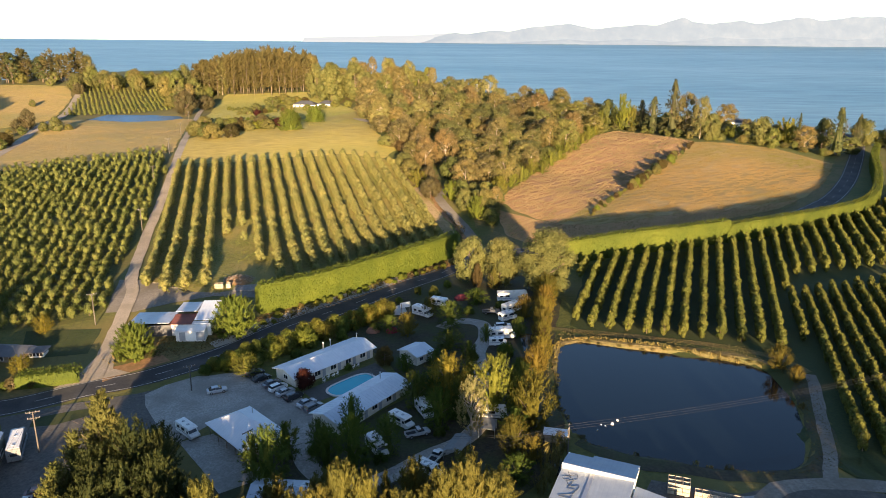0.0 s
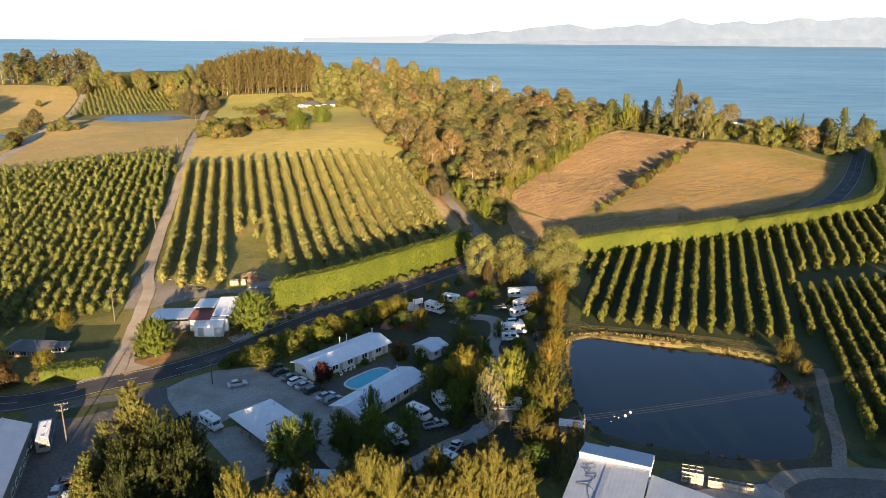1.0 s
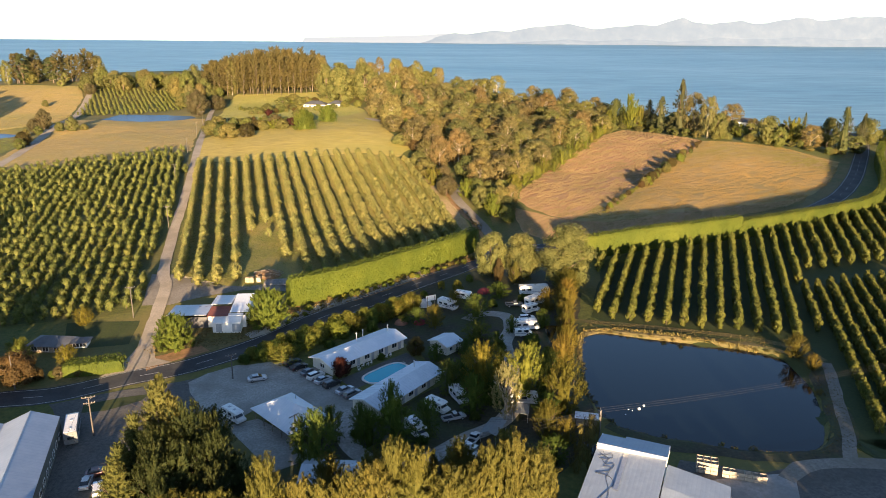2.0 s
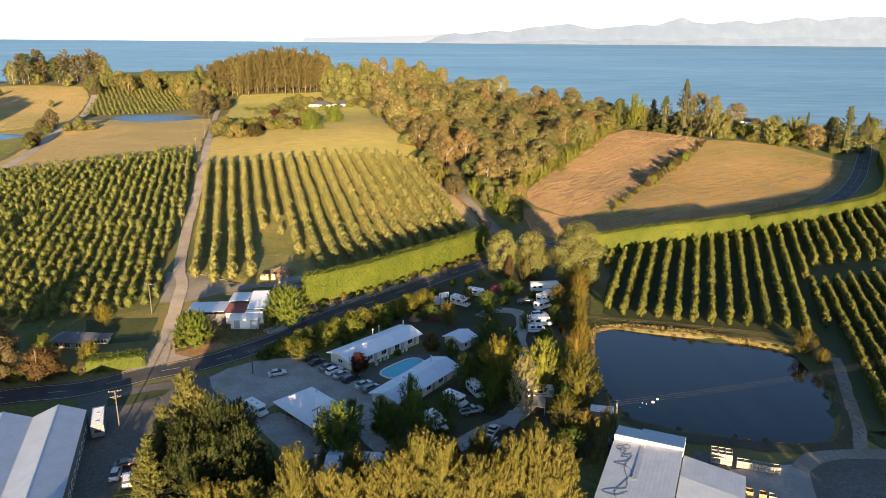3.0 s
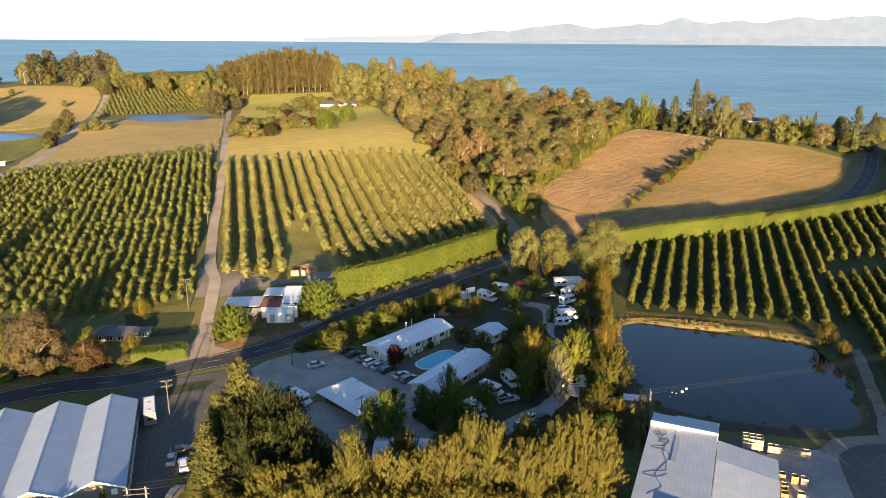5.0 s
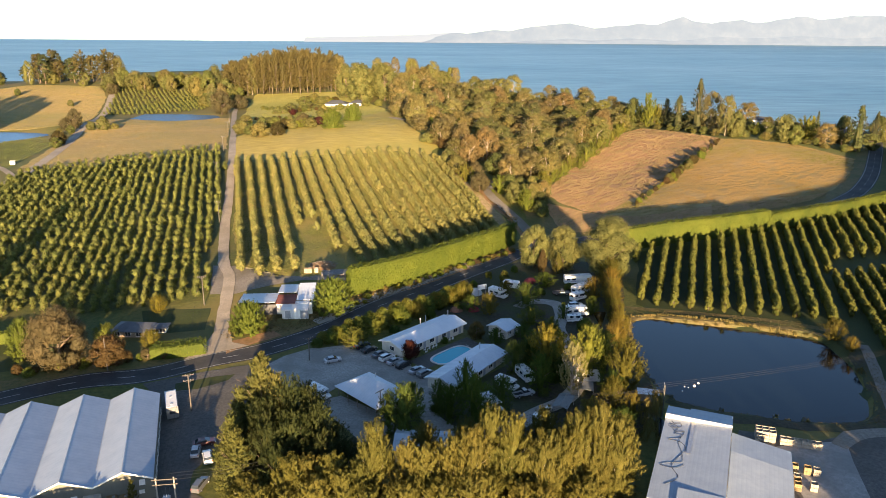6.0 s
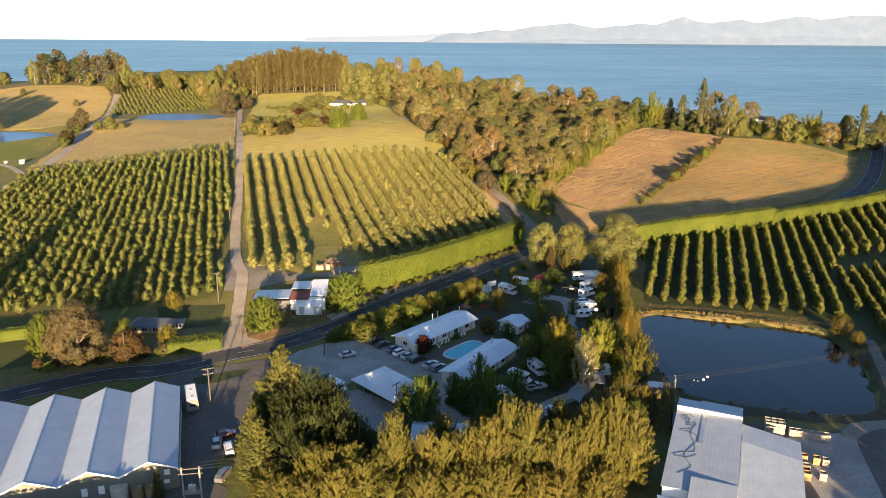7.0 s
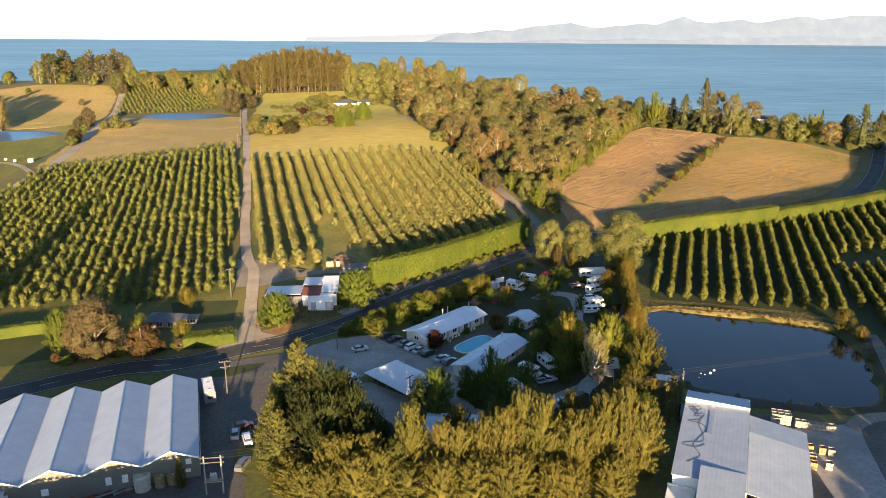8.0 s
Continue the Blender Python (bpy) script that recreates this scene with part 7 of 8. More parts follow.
# Out-of-view trees that cast the long shadow over the left orchard.
for x, y, h, w in ((-163, 164, 27, 11), (-161, 158, 24, 10)):
    plant("conifer", "poplar_tree", x, y, h, w, "tall narrow poplar beside the orchard", "tree", "poplars by the orchard")
# Unseen hedges, added to shade the belt's foot and the factory walls.
hedge("belt_shade_hedge", [(-52, 66), (-20, 67), (12, 67)], 4.4, 2.2, LEAF_CYPRESS, "unseen added hedge that shades the ground before the shelter belt", 37, 0.7, 3.0)
hedge("factory_shade_hedge", [(-66, 70), (-78, 66.5), (-100, 60), (-128, 52)], 9.35, 3.4, LEAF_CYPRESS, "unseen added tall hedge that shades the factory gables", 36, 0.8, 3.0)


# ---- vehicles ----
TYRE = plain("tyre rubber", (0.025, 0.025, 0.026), 0.85)
RIM = plain("alloy rim", (0.5, 0.5, 0.51), 0.35, 0.8)
LAMP = plain("lamp lens", (0.7, 0.7, 0.68), 0.15)
TAIL = plain("tail lamp", (0.35, 0.02, 0.02), 0.2)
PAINT = {k: plain(k + " car paint", c, 0.3, 0.15, 0.5, 0.6) for k, c in {"white": (0.75, 0.75, 0.74), "silver": (0.42, 0.43, 0.45), "black": (0.02, 0.021, 0.024), "grey": (0.12, 0.125, 0.135), "blue": (0.10, 0.15, 0.22), "red": (0.11, 0.035, 0.03)}.items()}
SHELL = plain("white fibreglass shell", (0.74, 0.73, 0.70), 0.35, 0.0, 0.5, 0.2)
STRIPE = plain("grey stripe", (0.30, 0.32, 0.36), 0.5)


def hull(sections):
    """A body lofted through rings (x, half width, low, high, top taper)."""
    s, k = Shape(), 8
    for x, w, a, b, tp in sections:
        m = a + (b - a) * 0.68
        s.v += [(x, y, z) for y, z in ((-w * 0.9, a), (-w, a + 0.12 * (b - a)), (-w, m), (-w * tp, b), (w * tp, b), (w, m), (w, a + 0.12 * (b - a)), (w * 0.9, a))]
    for i in range(len(sections) - 1):
        s.f += [(i * k + j, i * k + (j + 1) % k, (i + 1) * k + (j + 1) % k, (i + 1) * k + j) for j in range(k)]
    n = (len(sections) - 1) * k
    s.f += [tuple(range(k))[::-1], tuple(range(n, n + k))]
    return s


def wheel_parts(ob, spots, r, w=0.22):
    for x, y in spots:
        o = w / 2 if y > 0 else -w / 2
        t = part("wheel", Shape().tube([(x, y - w / 2, r), (x, y + w / 2, r)], [r, r], 14), TYRE, ob)
        part("rim", Shape().tube([(x, y + o * 0.7, r), (x, y + o * 1.12, r)], [r * 0.62, r * 0.55], 10), RIM, t)


def set_down(name, x, y, ang, label, category, group):
    """A thing on the land, tilted with the slope."""
    a = radians(ang)
    c, s = math.cos(a), math.sin(a)
    pitch = math.atan2(hz(x + 2 * c, y + 2 * s) - hz(x - 2 * c, y - 2 * s), 4)
    roll = math.atan2(hz(x - s, y + c) - hz(x + s, y - c), 2)
    m = Matrix.Translation((x, y, hz(x, y) + 0.09)) @ Matrix.Rotation(a, 4, "Z") @ Matrix.Rotation(-pitch, 4, "Y") @ Matrix.Rotation(roll, 4, "X")
    return thing(name, m, label, category, group)


def car(x, y, ang, colour, style="sedan", label="", group="cars at the motel"):
    ob = set_down("car", x, y, ang, label or f"{colour} {style} car parked on gravel", "car", group)
    c = PAINT[colour]
    up = 0.16 if style != "sedan" else 0.0
    part("body", hull([(-2.25, 0.74, 0.36, 0.82 + up, 0.9), (-2.15, 0.84, 0.24, 0.98 + up, 0.9), (-1.2, 0.87, 0.22, 1.0 + up, 0.92), (0.7, 0.87, 0.22, 1.0 + up, 0.92), (1.9, 0.83, 0.24, 0.86 + up, 0.9), (2.2, 0.72, 0.34, 0.70 + up, 0.85)]), c, ob, smooth=False)
    rear = -1.75 if style == "sedan" else -2.1
    part("cabin_glass", hull([(rear, 0.72, 0.95 + up, 1.02 + up, 0.95), (rear + (0.6 if style == "sedan" else 0.2), 0.72, 0.95 + up, 1.44 + up, 0.86), (0.25, 0.72, 0.95 + up, 1.46 + up, 0.86), (1.1, 0.74, 0.93 + up, 1.0 + up, 0.95)]), GLASS, ob)
    part("roof_panel", hull([(rear + (0.62 if style == "sedan" else 0.22), 0.60, 1.40 + up, 1.47 + up, 0.9), (0.25, 0.61, 1.42 + up, 1.49 + up, 0.9)]), c, ob)
    for s in (-1, 1):
        part("pillar", Shape().tube([(-0.35, s * 0.725, 0.98 + up), (-0.4, s * 0.625, 1.45 + up)], [0.05, 0.05], 4), c, ob)
        part("headlight", Shape().box(2.08, 2.19, s * 0.62 - 0.14, s * 0.62 + 0.14, 0.6 + up, 0.72 + up), LAMP, ob)
        part("tail_light", Shape().box(-2.24, -2.15, s * 0.66 - 0.12, s * 0.66 + 0.12, 0.7 + up, 0.88 + up), TAIL, ob)
        part("mirror", Shape().box(0.6, 0.75, s * 0.93 - 0.08, s * 0.93 + 0.08, 0.98 + up, 1.1 + up), c, ob)
    wheel_parts(ob, [(a, b) for a in (-1.32, 1.36) for b in (-0.78, 0.78)], 0.32)
    return ob


def pickup(x, y, ang, colour, label, group="cars at the motel"):
    ob = set_down("pickup_truck", x, y, ang, label, "pickup truck", group)
    c = PAINT[colour]
    part("body", hull([(-0.25, 0.9, 0.4, 1.1, 0.95), (1.0, 0.9, 0.4, 1.12, 0.95), (2.2, 0.86, 0.4, 1.02, 0.92), (2.55, 0.76, 0.5, 0.85, 0.9)]), c, ob)
    part("cabin_glass", hull([(-0.2, 0.78, 1.08, 1.7, 0.9), (0.5, 0.78, 1.08, 1.74, 0.88), (1.3, 0.8, 1.06, 1.13, 0.95)]), GLASS, ob)
    part("roof_panel", hull([(-0.22, 0.68, 1.68, 1.77, 0.9), (0.55, 0.68, 1.7, 1.79, 0.9)]), c, ob)
    tray = part("tray", Shape().box(-2.6, -0.3, -0.9, 0.9, 0.55, 0.7).box(-2.6, -0.3, -0.9, -0.82, 0.7, 1.08).box(-2.6, -0.3, 0.82, 0.9, 0.7, 1.08).box(-2.6, -2.52, -0.82, 0.82, 0.7, 1.08), c, ob)
    part("bed", Shape().box(-2.5, -0.32, -0.8, 0.8, 0.705, 0.73), TYRE, tray)
    for s in (-1, 1):
        part("headlight", Shape().box(2.4, 2.54, s * 0.62 - 0.14, s * 0.62 + 0.14, 0.72, 0.86), LAMP, ob)
        part("tail_light", Shape().box(-2.64, -2.6, s * 0.8 - 0.08, s * 0.8 + 0.08, 0.75, 1.0), TAIL, ob)
    wheel_parts(ob, [(a, b) for a in (-1.6, 1.6) for b in (-0.8, 0.8)], 0.37)
    return ob


def motorhome(x, y, ang, L, label, H=2.95, W=2.2, cab=True, name="campervan", group="campervans", shell=None):
    ob = set_down(name, x, y, ang, label, "campervan", group)
    h = L / 2
    if cab:
        side = [(-h, 0.45), (h - 0.35, 0.45), (h, 0.8), (h - 0.15, 1.15), (h - 1.0, 1.35), (h - 1.45, 2.05), (h - 0.75, 2.3), (h - 0.85, H - 0.12), (h - 1.5, H), (-h + 0.15, H), (-h, H - 0.15)]
    else:
        side = [(-h, 0.5), (h, 0.5), (h + 0.05, 1.3), (h - 0.12, H - 0.25), (h - 0.5, H), (-h + 0.2, H), (-h, H - 0.2)]
    part("body", Shape().prism(side, -W / 2, W / 2, 1), shell or SHELL, ob)
    if shell:
        part("roof_panel", Shape().box(-h + 0.2, h - 1.6, -W / 2 + 0.12, W / 2 - 0.12, H, H + 0.03), SHELL, ob)
        for s in (-1, 1):
            y0 = s * (W / 2 + 0.004)
            part("window_band", Shape().box(-h + 3.8, h - 1.8, min(y0, y0 + s * 0.02), max(y0, y0 + s * 0.02), 1.5, 2.2), GLASS, ob)
    for s in (-1, 1):
        y0 = s * (W / 2 + 0.004)
        for wx, ww in ((-h + 0.7, 1.0), (-h + 2.4, 1.2)):
            part("side_window", Shape().box(wx, wx + ww, min(y0, y0 + s * 0.02), max(y0, y0 + s * 0.02), 1.5, 2.1), GLASS, ob)
        part("stripe", Shape().box(-h + 0.05, h - 1.7, min(y0, y0 + s * 0.012), max(y0, y0 + s * 0.012), 1.05, 1.22), STRIPE, ob)
        if cab:
            part("cab_window", Shape().box(h - 1.75, h - 1.2, min(y0, y0 + s * 0.02), max(y0, y0 + s * 0.02), 1.35, 1.95), GLASS, ob)
            part("headlight", Shape().box(h - 0.12, h - 0.02, s * 0.7 - 0.15, s * 0.7 + 0.15, 0.85, 1.05), LAMP, ob)
    if cab:
        part("windscreen", Shape().add([(h - 1.0 + 0.015, -W * 0.42, 1.40), (h - 1.0 + 0.015, W * 0.42, 1.40), (h - 1.42, W * 0.40, 2.02), (h - 1.42, -W * 0.40, 2.02), (h - 0.96, -W * 0.42, 1.42), (h - 0.96, W * 0.42, 1.42), (h - 1.38, W * 0.40, 2.04), (h - 1.38, -W * 0.40, 2.04)], [(0, 1, 2, 3), (4, 5, 6, 7), (0, 1, 5, 4), (1, 2, 6, 5), (2, 3, 7, 6), (3, 0, 4, 7)]), GLASS, ob)
        wheel_parts(ob, [(a, b) for a in (-h + 1.5, h - 1.0) for b in (-W / 2 + 0.14, W / 2 - 0.14)], 0.36)
    else:
        part("front_window", Shape().box(h - 0.02, h + 0.06, -0.7, 0.7, 1.45, 2.0), GLASS, ob)
        part("drawbar", Shape().tube([(h, 0, 0.5), (h + 1.2, 0, 0.45)], [0.05, 0.05], 5), STEEL, ob)
        wheel_parts(ob, [(-0.2, -W / 2 + 0.12), (-0.2, W / 2 - 0.12)], 0.34)
    for hx in (-h + 1.4, 0.2):
        part("roof_hatch", Shape().box(hx, hx + 0.5, -0.25, 0.25, H, H + 0.12), STEEL, ob)
    part("rear_window", Shape().box(-h - 0.03, -h + 0.01, -0.6, 0.6, 1.5, 2.1), GLASS, ob)
    return ob


car(-50.2, 149.2, 24, "silver", label="silver sedan parked by the car park hedge")
for x, y, col, st in ((-43.6, 157.4, "black", "wagon"), (-41.6, 155.2, "black", "sedan"), (-38.6, 152.4, "grey", "sedan"), (-36.7, 150.4, "white", "wagon"), (-34.6, 148.3, "silver", "sedan"), (-32.3, 146.1, "black", "wagon"), (-28.9, 143.2, "silver", "sedan"), (-27.0, 141.1, "grey", "wagon")):
    car(x, y, 46, col, st, f"{col} {st} parked in the motel's row")
pickup(-4.4, 130.2, 22, "silver", "silver pickup truck parked beside a campervan")
pickup(-0.6, 121.6, 62, "white", "white pickup truck on the driveway's edge")
car(17.0, 184.8, 5, "white", "wagon", "white wagon parked among campervans")
pickup(14.5, 196, 0, "grey", "flat-deck truck beside the turning circle")
motorhome(-5.0, 196.2, -38, 6.4, "white campervan beside the road hedge")
motorhome(-0.4, 203.5, -28, 5.2, "white caravan with a rounded nose", 2.5, 2.1, False, "caravan")
motorhome(21.4, 206, 2, 9.0, "long off-white house bus under trees", 2.9, 2.4, False, "house_bus")
motorhome(20.6, 196.6, 40, 6.6, "white motorhome at the loop's edge", 3.0, 2.2)
motorhome(18.8, 190.8, 32, 5.2, "white campervan at the loop's edge", 2.5, 2.0)
motorhome(16.2, 178.0, 2, 7.0, "long white motorhome with a side awning", 2.9, 2.2)
motorhome(14.8, 173.4, 0, 4.6, "small white van beside a motorhome", 2.1, 1.8)
motorhome(-7.8, 134.2, -42, 5.8, "white campervan beside the second wing", 2.6, 2.0)
motorhome(-12.0, 124.6, -58, 6.2, "white motorhome parked under a tree", 2.9, 2.2)
motorhome(-3.2, 138.6, -66, 6.0, "white motorhome under a golden tree", 2.8, 2.1)
motorhome(11.0, 136.6, -6, 6.0, "cream caravan by the pale tree", 2.5, 2.2, False, "caravan")
motorhome(-1.8, 117.0, -40, 5.0, "white van behind the shelter belt", 2.3, 1.9)
motorhome(-50.8, 131.5, -42, 6.2, "white van beside the tree mass", 2.6, 2.0)
motorhome(-82.6, 126.6, 112, 9.2, "old grey and white bus beside the factory", 3.1, 2.5, True, "bus", "factory vehicles", plain("bus grey paint", (0.16, 0.17, 0.18), 0.4, coat=0.3))
car(-69.0, 107.4, 112, "white", "wagon", "white wagon parked near the factory", "factory vehicles")
car(-72.0, 109.6, 100, "silver", "sedan", "small pale car near the factory", "factory vehicles")
car(-71.2, 112.6, 20, "red", "sedan", "dull red old car near the factory", "factory vehicles")
car(-67.6, 98.5, 80, "grey", "wagon", "grey wagon near the substation poles", "factory vehicles")
car(79, 106.5, 15, "white", "sedan", "white car at the yard's far edge", "packhouse vehicles")

# ---- swimming pool and garden things ----
POOL_TILE = plain("pool coping", (0.62, 0.60, 0.56), 0.7)
pool = thing("swimming_pool", pose(-20.3, 152.8, hz(-20.3, 152.8), 0, 0, 47.5), "turquoise swimming pool with a pale rounded coping", "swimming pool")
_oval = [(math.copysign(abs(math.cos(a)) ** 0.55, math.cos(a)), math.copysign(abs(math.sin(a)) ** 0.75, math.sin(a))) for a in np.linspace(0, 2 * math.pi, 41)[:-1]]
_ringA, _ringB = [(6.1 * u, 2.7 * v) for u, v in _oval], [(6.6 * u, 3.2 * v) for u, v in _oval]
n = len(_oval)
cop = Shape()
cop.add([(x, y, z) for r, z in ((_ringA, 0.24), (_ringB, 0.24), (_ringB, -0.5), (_ringA, -0.5)) for x, y in r],
        [(q * n + i, q * n + (i + 1) % n, ((q + 1) % 4) * n + (i + 1) % n, ((q + 1) % 4) * n + i) for q in range(4) for i in range(n)])
part("coping", cop, POOL_TILE, pool)
part("water", Shape().prism([(x * 0.998, y * 0.998) for x, y in _ringA], -0.4, 0.16, 2), POOL, pool)
part("ladder", Shape().tube([(6.3, -0.3, 0.2), (6.2, -0.3, 0.9), (5.8, -0.3, 0.9), (5.8, -0.3, 0.1)], [0.03] * 4, 5).tube([(6.3, 0.3, 0.2), (6.2, 0.3, 0.9), (5.8, 0.3, 0.9), (5.8, 0.3, 0.1)], [0.03] * 4, 5), STEEL, pool)
drape("pool_deck", [(-31, 149.5), (-27, 144.5), (-12, 158.5), (-16, 165)], YARD, "paved surround of the swimming pool", "paving", 0.08)
PLASTIC = plain("white plastic", (0.72, 0.72, 0.70), 0.45)


def garden_chair(x, y, ang):
    ob = thing("garden_chair", pose(x, y, hz(x, y) + 0.08, 0, 0, ang), "white plastic garden chair by the pool", "chair", "chairs by the pool")
    part("seat", Shape().box(-0.26, 0.26, -0.25, 0.25, 0.40, 0.44), PLASTIC, ob)
    part("backrest", Shape().slab((-0.3, -0.25, 0.95), (-0.24, -0.25, 0.95), (-0.24, 0.25, 0.95), (-0.3, 0.25, 0.95), 0.52), PLASTIC, ob)
    for a in (-0.22, 0.22):
        for b in (-0.22, 0.22):
            part("leg", Shape().tube([(a, b, 0), (a * 0.9, b * 0.9, 0.41)], [0.03, 0.03], 4), PLASTIC, ob)


for x, y, a in ((-27.3, 155.6, 200), (-26.2, 156.3, 230), (-25.2, 157.2, 210), (-24.4, 158.0, 240), (-20.9, 162.0, 220), (-20.0, 162.8, 240), (-26.9, 154.2, 170)):
    garden_chair(x, y, a)


def tent(x, y, ang, colour, label, size=1.0):
    ob = thing("tent", pose(x, y, hz(x, y) + 0.05, 0, 0, ang), label, "tent", "tents")
    s = Shape()
    rings = [(1.6, 0.0), (1.5, 0.5), (1.15, 1.05), (0.6, 1.4), (0.05, 1.5)]
    m = 10
    for r, z in rings:
        s.v += [(size * r * math.cos(6.2832 * i / m) * 1.25, size * r * math.sin(6.2832 * i / m), size * z) for i in range(m)]
    for q in range(len(rings) - 1):
        s.f += [(q * m + i, q * m + (i + 1) % m, (q + 1) * m + (i + 1) % m, (q + 1) * m + i) for i in range(m)]
    s.f.append(tuple(range((len(rings) - 1) * m, len(rings) * m)))
    part("fly", s, plain(label[:12] + " cloth", colour, 0.8), ob)
    part("pole", Shape().tube([(size * 1.9, 0, 0), (size * 1.2, 0, size * 1.1)], [0.02, 0.02], 4), STEEL, ob)


tent(-13.2, 185.5, 20, (0.20, 0.02, 0.03), "dark red dome tent on the lawn", 0.9)
tent(-12.2, 199.2, 40, (0.45, 0.46, 0.47), "pale grey dome tent on the lawn", 1.3)
tent(6.2, 208.4, 0, (0.10, 0.012, 0.02), "crimson tent trailer awning by trees", 1.1)
tent(-18.4, 185.5, 10, (0.22, 0.10, 0.06), "faded orange tent under trees", 1.0)

board = thing("sign_board", pose(-10.2, 197.6, hz(-10.2, 197.6), 0, 0, 28), "blank white roadside sign board on two posts", "sign")
part("panel", Shape().box(-1.6, 1.6, -0.05, 0.05, 2.2, 3.8), TRIM, board)
for x in (-1.2, 1.2):
    part("post", Shape().box(x - 0.06, x + 0.06, -0.17, -0.05, -0.3, 3.6), TIMBER, board)

CANVAS = plain("grey canvas", (0.20, 0.21, 0.21), 0.9)
awning = thing("carport", pose(3.4, 123.6, hz(3.4, 123.6), 0, 0, 66), "low grey canvas carport on steel posts", "carport")
part("canopy", Shape().slab((-3.2, -1.7, 2.2), (3.2, -1.7, 2.2), (3.2, 0, 2.8), (-3.2, 0, 2.8), 0.06).slab((-3.2, 0, 2.8), (3.2, 0, 2.8), (3.2, 1.7, 2.2), (-3.2, 1.7, 2.2), 0.06), CANVAS, awning)
for x in (-3, 3):
    for y in (-1.6, 1.6):
        part("post", Shape().tube([(x, y, -0.2), (x, y, 2.2)], [0.05, 0.05], 6), STEEL, awning)
awning = thing("carport", pose(9.6, 130.6, hz(9.6, 130.6), 0, 0, 80), "dark canvas carport beside the caravan", "carport")
part("canopy", Shape().slab((-2.2, -1.7, 2.1), (2.2, -1.7, 2.1), (2.2, 1.7, 2.4), (-2.2, 1.7, 2.4), 0.06), CANVAS, awning)
for x in (-2, 2):
    for y in (-1.6, 1.6):
        part("post", Shape().tube([(x, y, -0.2), (x, y, 2.2)], [0.05, 0.05], 6), STEEL, awning)
hut = thing("pump_shed", pose(20.4, 126.8, hz(22, 127), 0, 0, -12), "narrow pump shed with a white roof", "shed")
part("wall", Shape().box(0.1, 4.3, 0.1, 1.6, -0.5, 1.9), TIMBER, hut)
part("roof", Shape().slab((-0.2, -0.3, 1.95), (4.6, -0.3, 1.95), (4.6, 1.9, 2.3), (-0.2, 1.9, 2.3), 0.08), WHITE_ROOF, hut)

# ---- poles and wires ----
WIRE = plain("wire", (0.035, 0.035, 0.037), 0.8, 0.0, 0.2)
POLE_WOOD = surface("grey pole timber", (0.07, 0.062, 0.053), (0.125, 0.11, 0.095), 3.0, 0.6, bump=0.2, depth=0.02)
POLE_PALE = surface("pale concrete pole", (0.25, 0.225, 0.195), (0.34, 0.31, 0.275), 3.0, 0.6, bump=0.1, depth=0.02)


def power_pole(x, y, tall, ang, arms=1, material=POLE_WOOD, label="weathered timber power pole with crossarm", group="power poles"):
    ob = thing("power_pole", pose(x, y, hz(x, y), 0, 0, ang), label, "power pole", group)
    part("post", Shape().tube([(0, 0, -0.5), (0, 0, tall * 0.5), (0, 0, tall)], [0.16, 0.14, 0.11], 8), material, ob)
    for i in range(arms):
        z = tall - 0.25 - 1.3 * i
        w = 1.25 - 0.15 * i
        arm = part("crossarm", Shape().box(-w, w, 0.1, 0.22, z - 0.07, z + 0.07), POLE_WOOD, ob)
        for a in (-w + 0.1, -w * 0.4, w * 0.4, w - 0.1):
            part("insulator", Shape().tube([(a, 0.16, z + 0.07), (a, 0.16, z + 0.27)], [0.05, 0.035], 6), STEEL, arm)
        part("brace", Shape().tube([(-w * 0.55, 0.12, z - 0.05), (0, 0.1, z - 0.6)], [0.02, 0.02], 4).tube([(w * 0.55, 0.12, z - 0.05), (0, 0.1, z - 0.6)], [0.02, 0.02], 4), STEEL, ob)
    return ob


POLES = [(-78.2, 126.0, 9.0, 20, 2), (-92.7, 183.2, 9.0, 20, 1), (-110.5, 262, 8.5, 15, 1), (-127.8, 321, 8.5, 15, 1), (-140.6, 377, 8.5, 15, 1), (-152.5, 430, 8.5, 15, 1), (-171, 500, 8.5, 15, 1)]
for x, y, h, a, n_arms in POLES:
    power_pole(x, y, h, a, n_arms)
power_pole(23.8, 119.7, 7.6, 75, 2)
power_pole(-56.2, 150.0, 6.3, 30, 1)
power_pole(-105.0, 145.4, 8.8, 25, 0, POLE_WOOD, "bare pale power pole by the road")
power_pole(-36.2, 123.0, 6.0, 50, 1)
power_pole(96, 140.5, 7.6, 75, 2)
power_pole(-150, 440, 7.0, 15, 0, POLE_PALE, "pale pole at the lane's top")

sub = thing("transformer_stand", pose(-70.6, 90.2, hz(-70.6, 90.2), 0, 0, 8), "twin-pole transformer stand with platform", "transformer")
for x in (-1.5, 1.5):
    part("post", Shape().tube([(x, 0, -0.5), (x, 0, 8.0)], [0.18, 0.14], 8), POLE_PALE, sub)
for z in (7.7, 6.7):
    part("crossarm", Shape().box(-2.1, 2.1, -0.2, -0.08, z - 0.08, z + 0.08), POLE_WOOD, sub)
part("platform", Shape().box(-1.7, 1.7, -0.7, 0.5, 2.9, 3.05), TIMBER, sub)
tr = part("transformer", Shape().box(-0.6, 0.6, -0.45, 0.35, 3.05, 4.2), STEEL, sub)
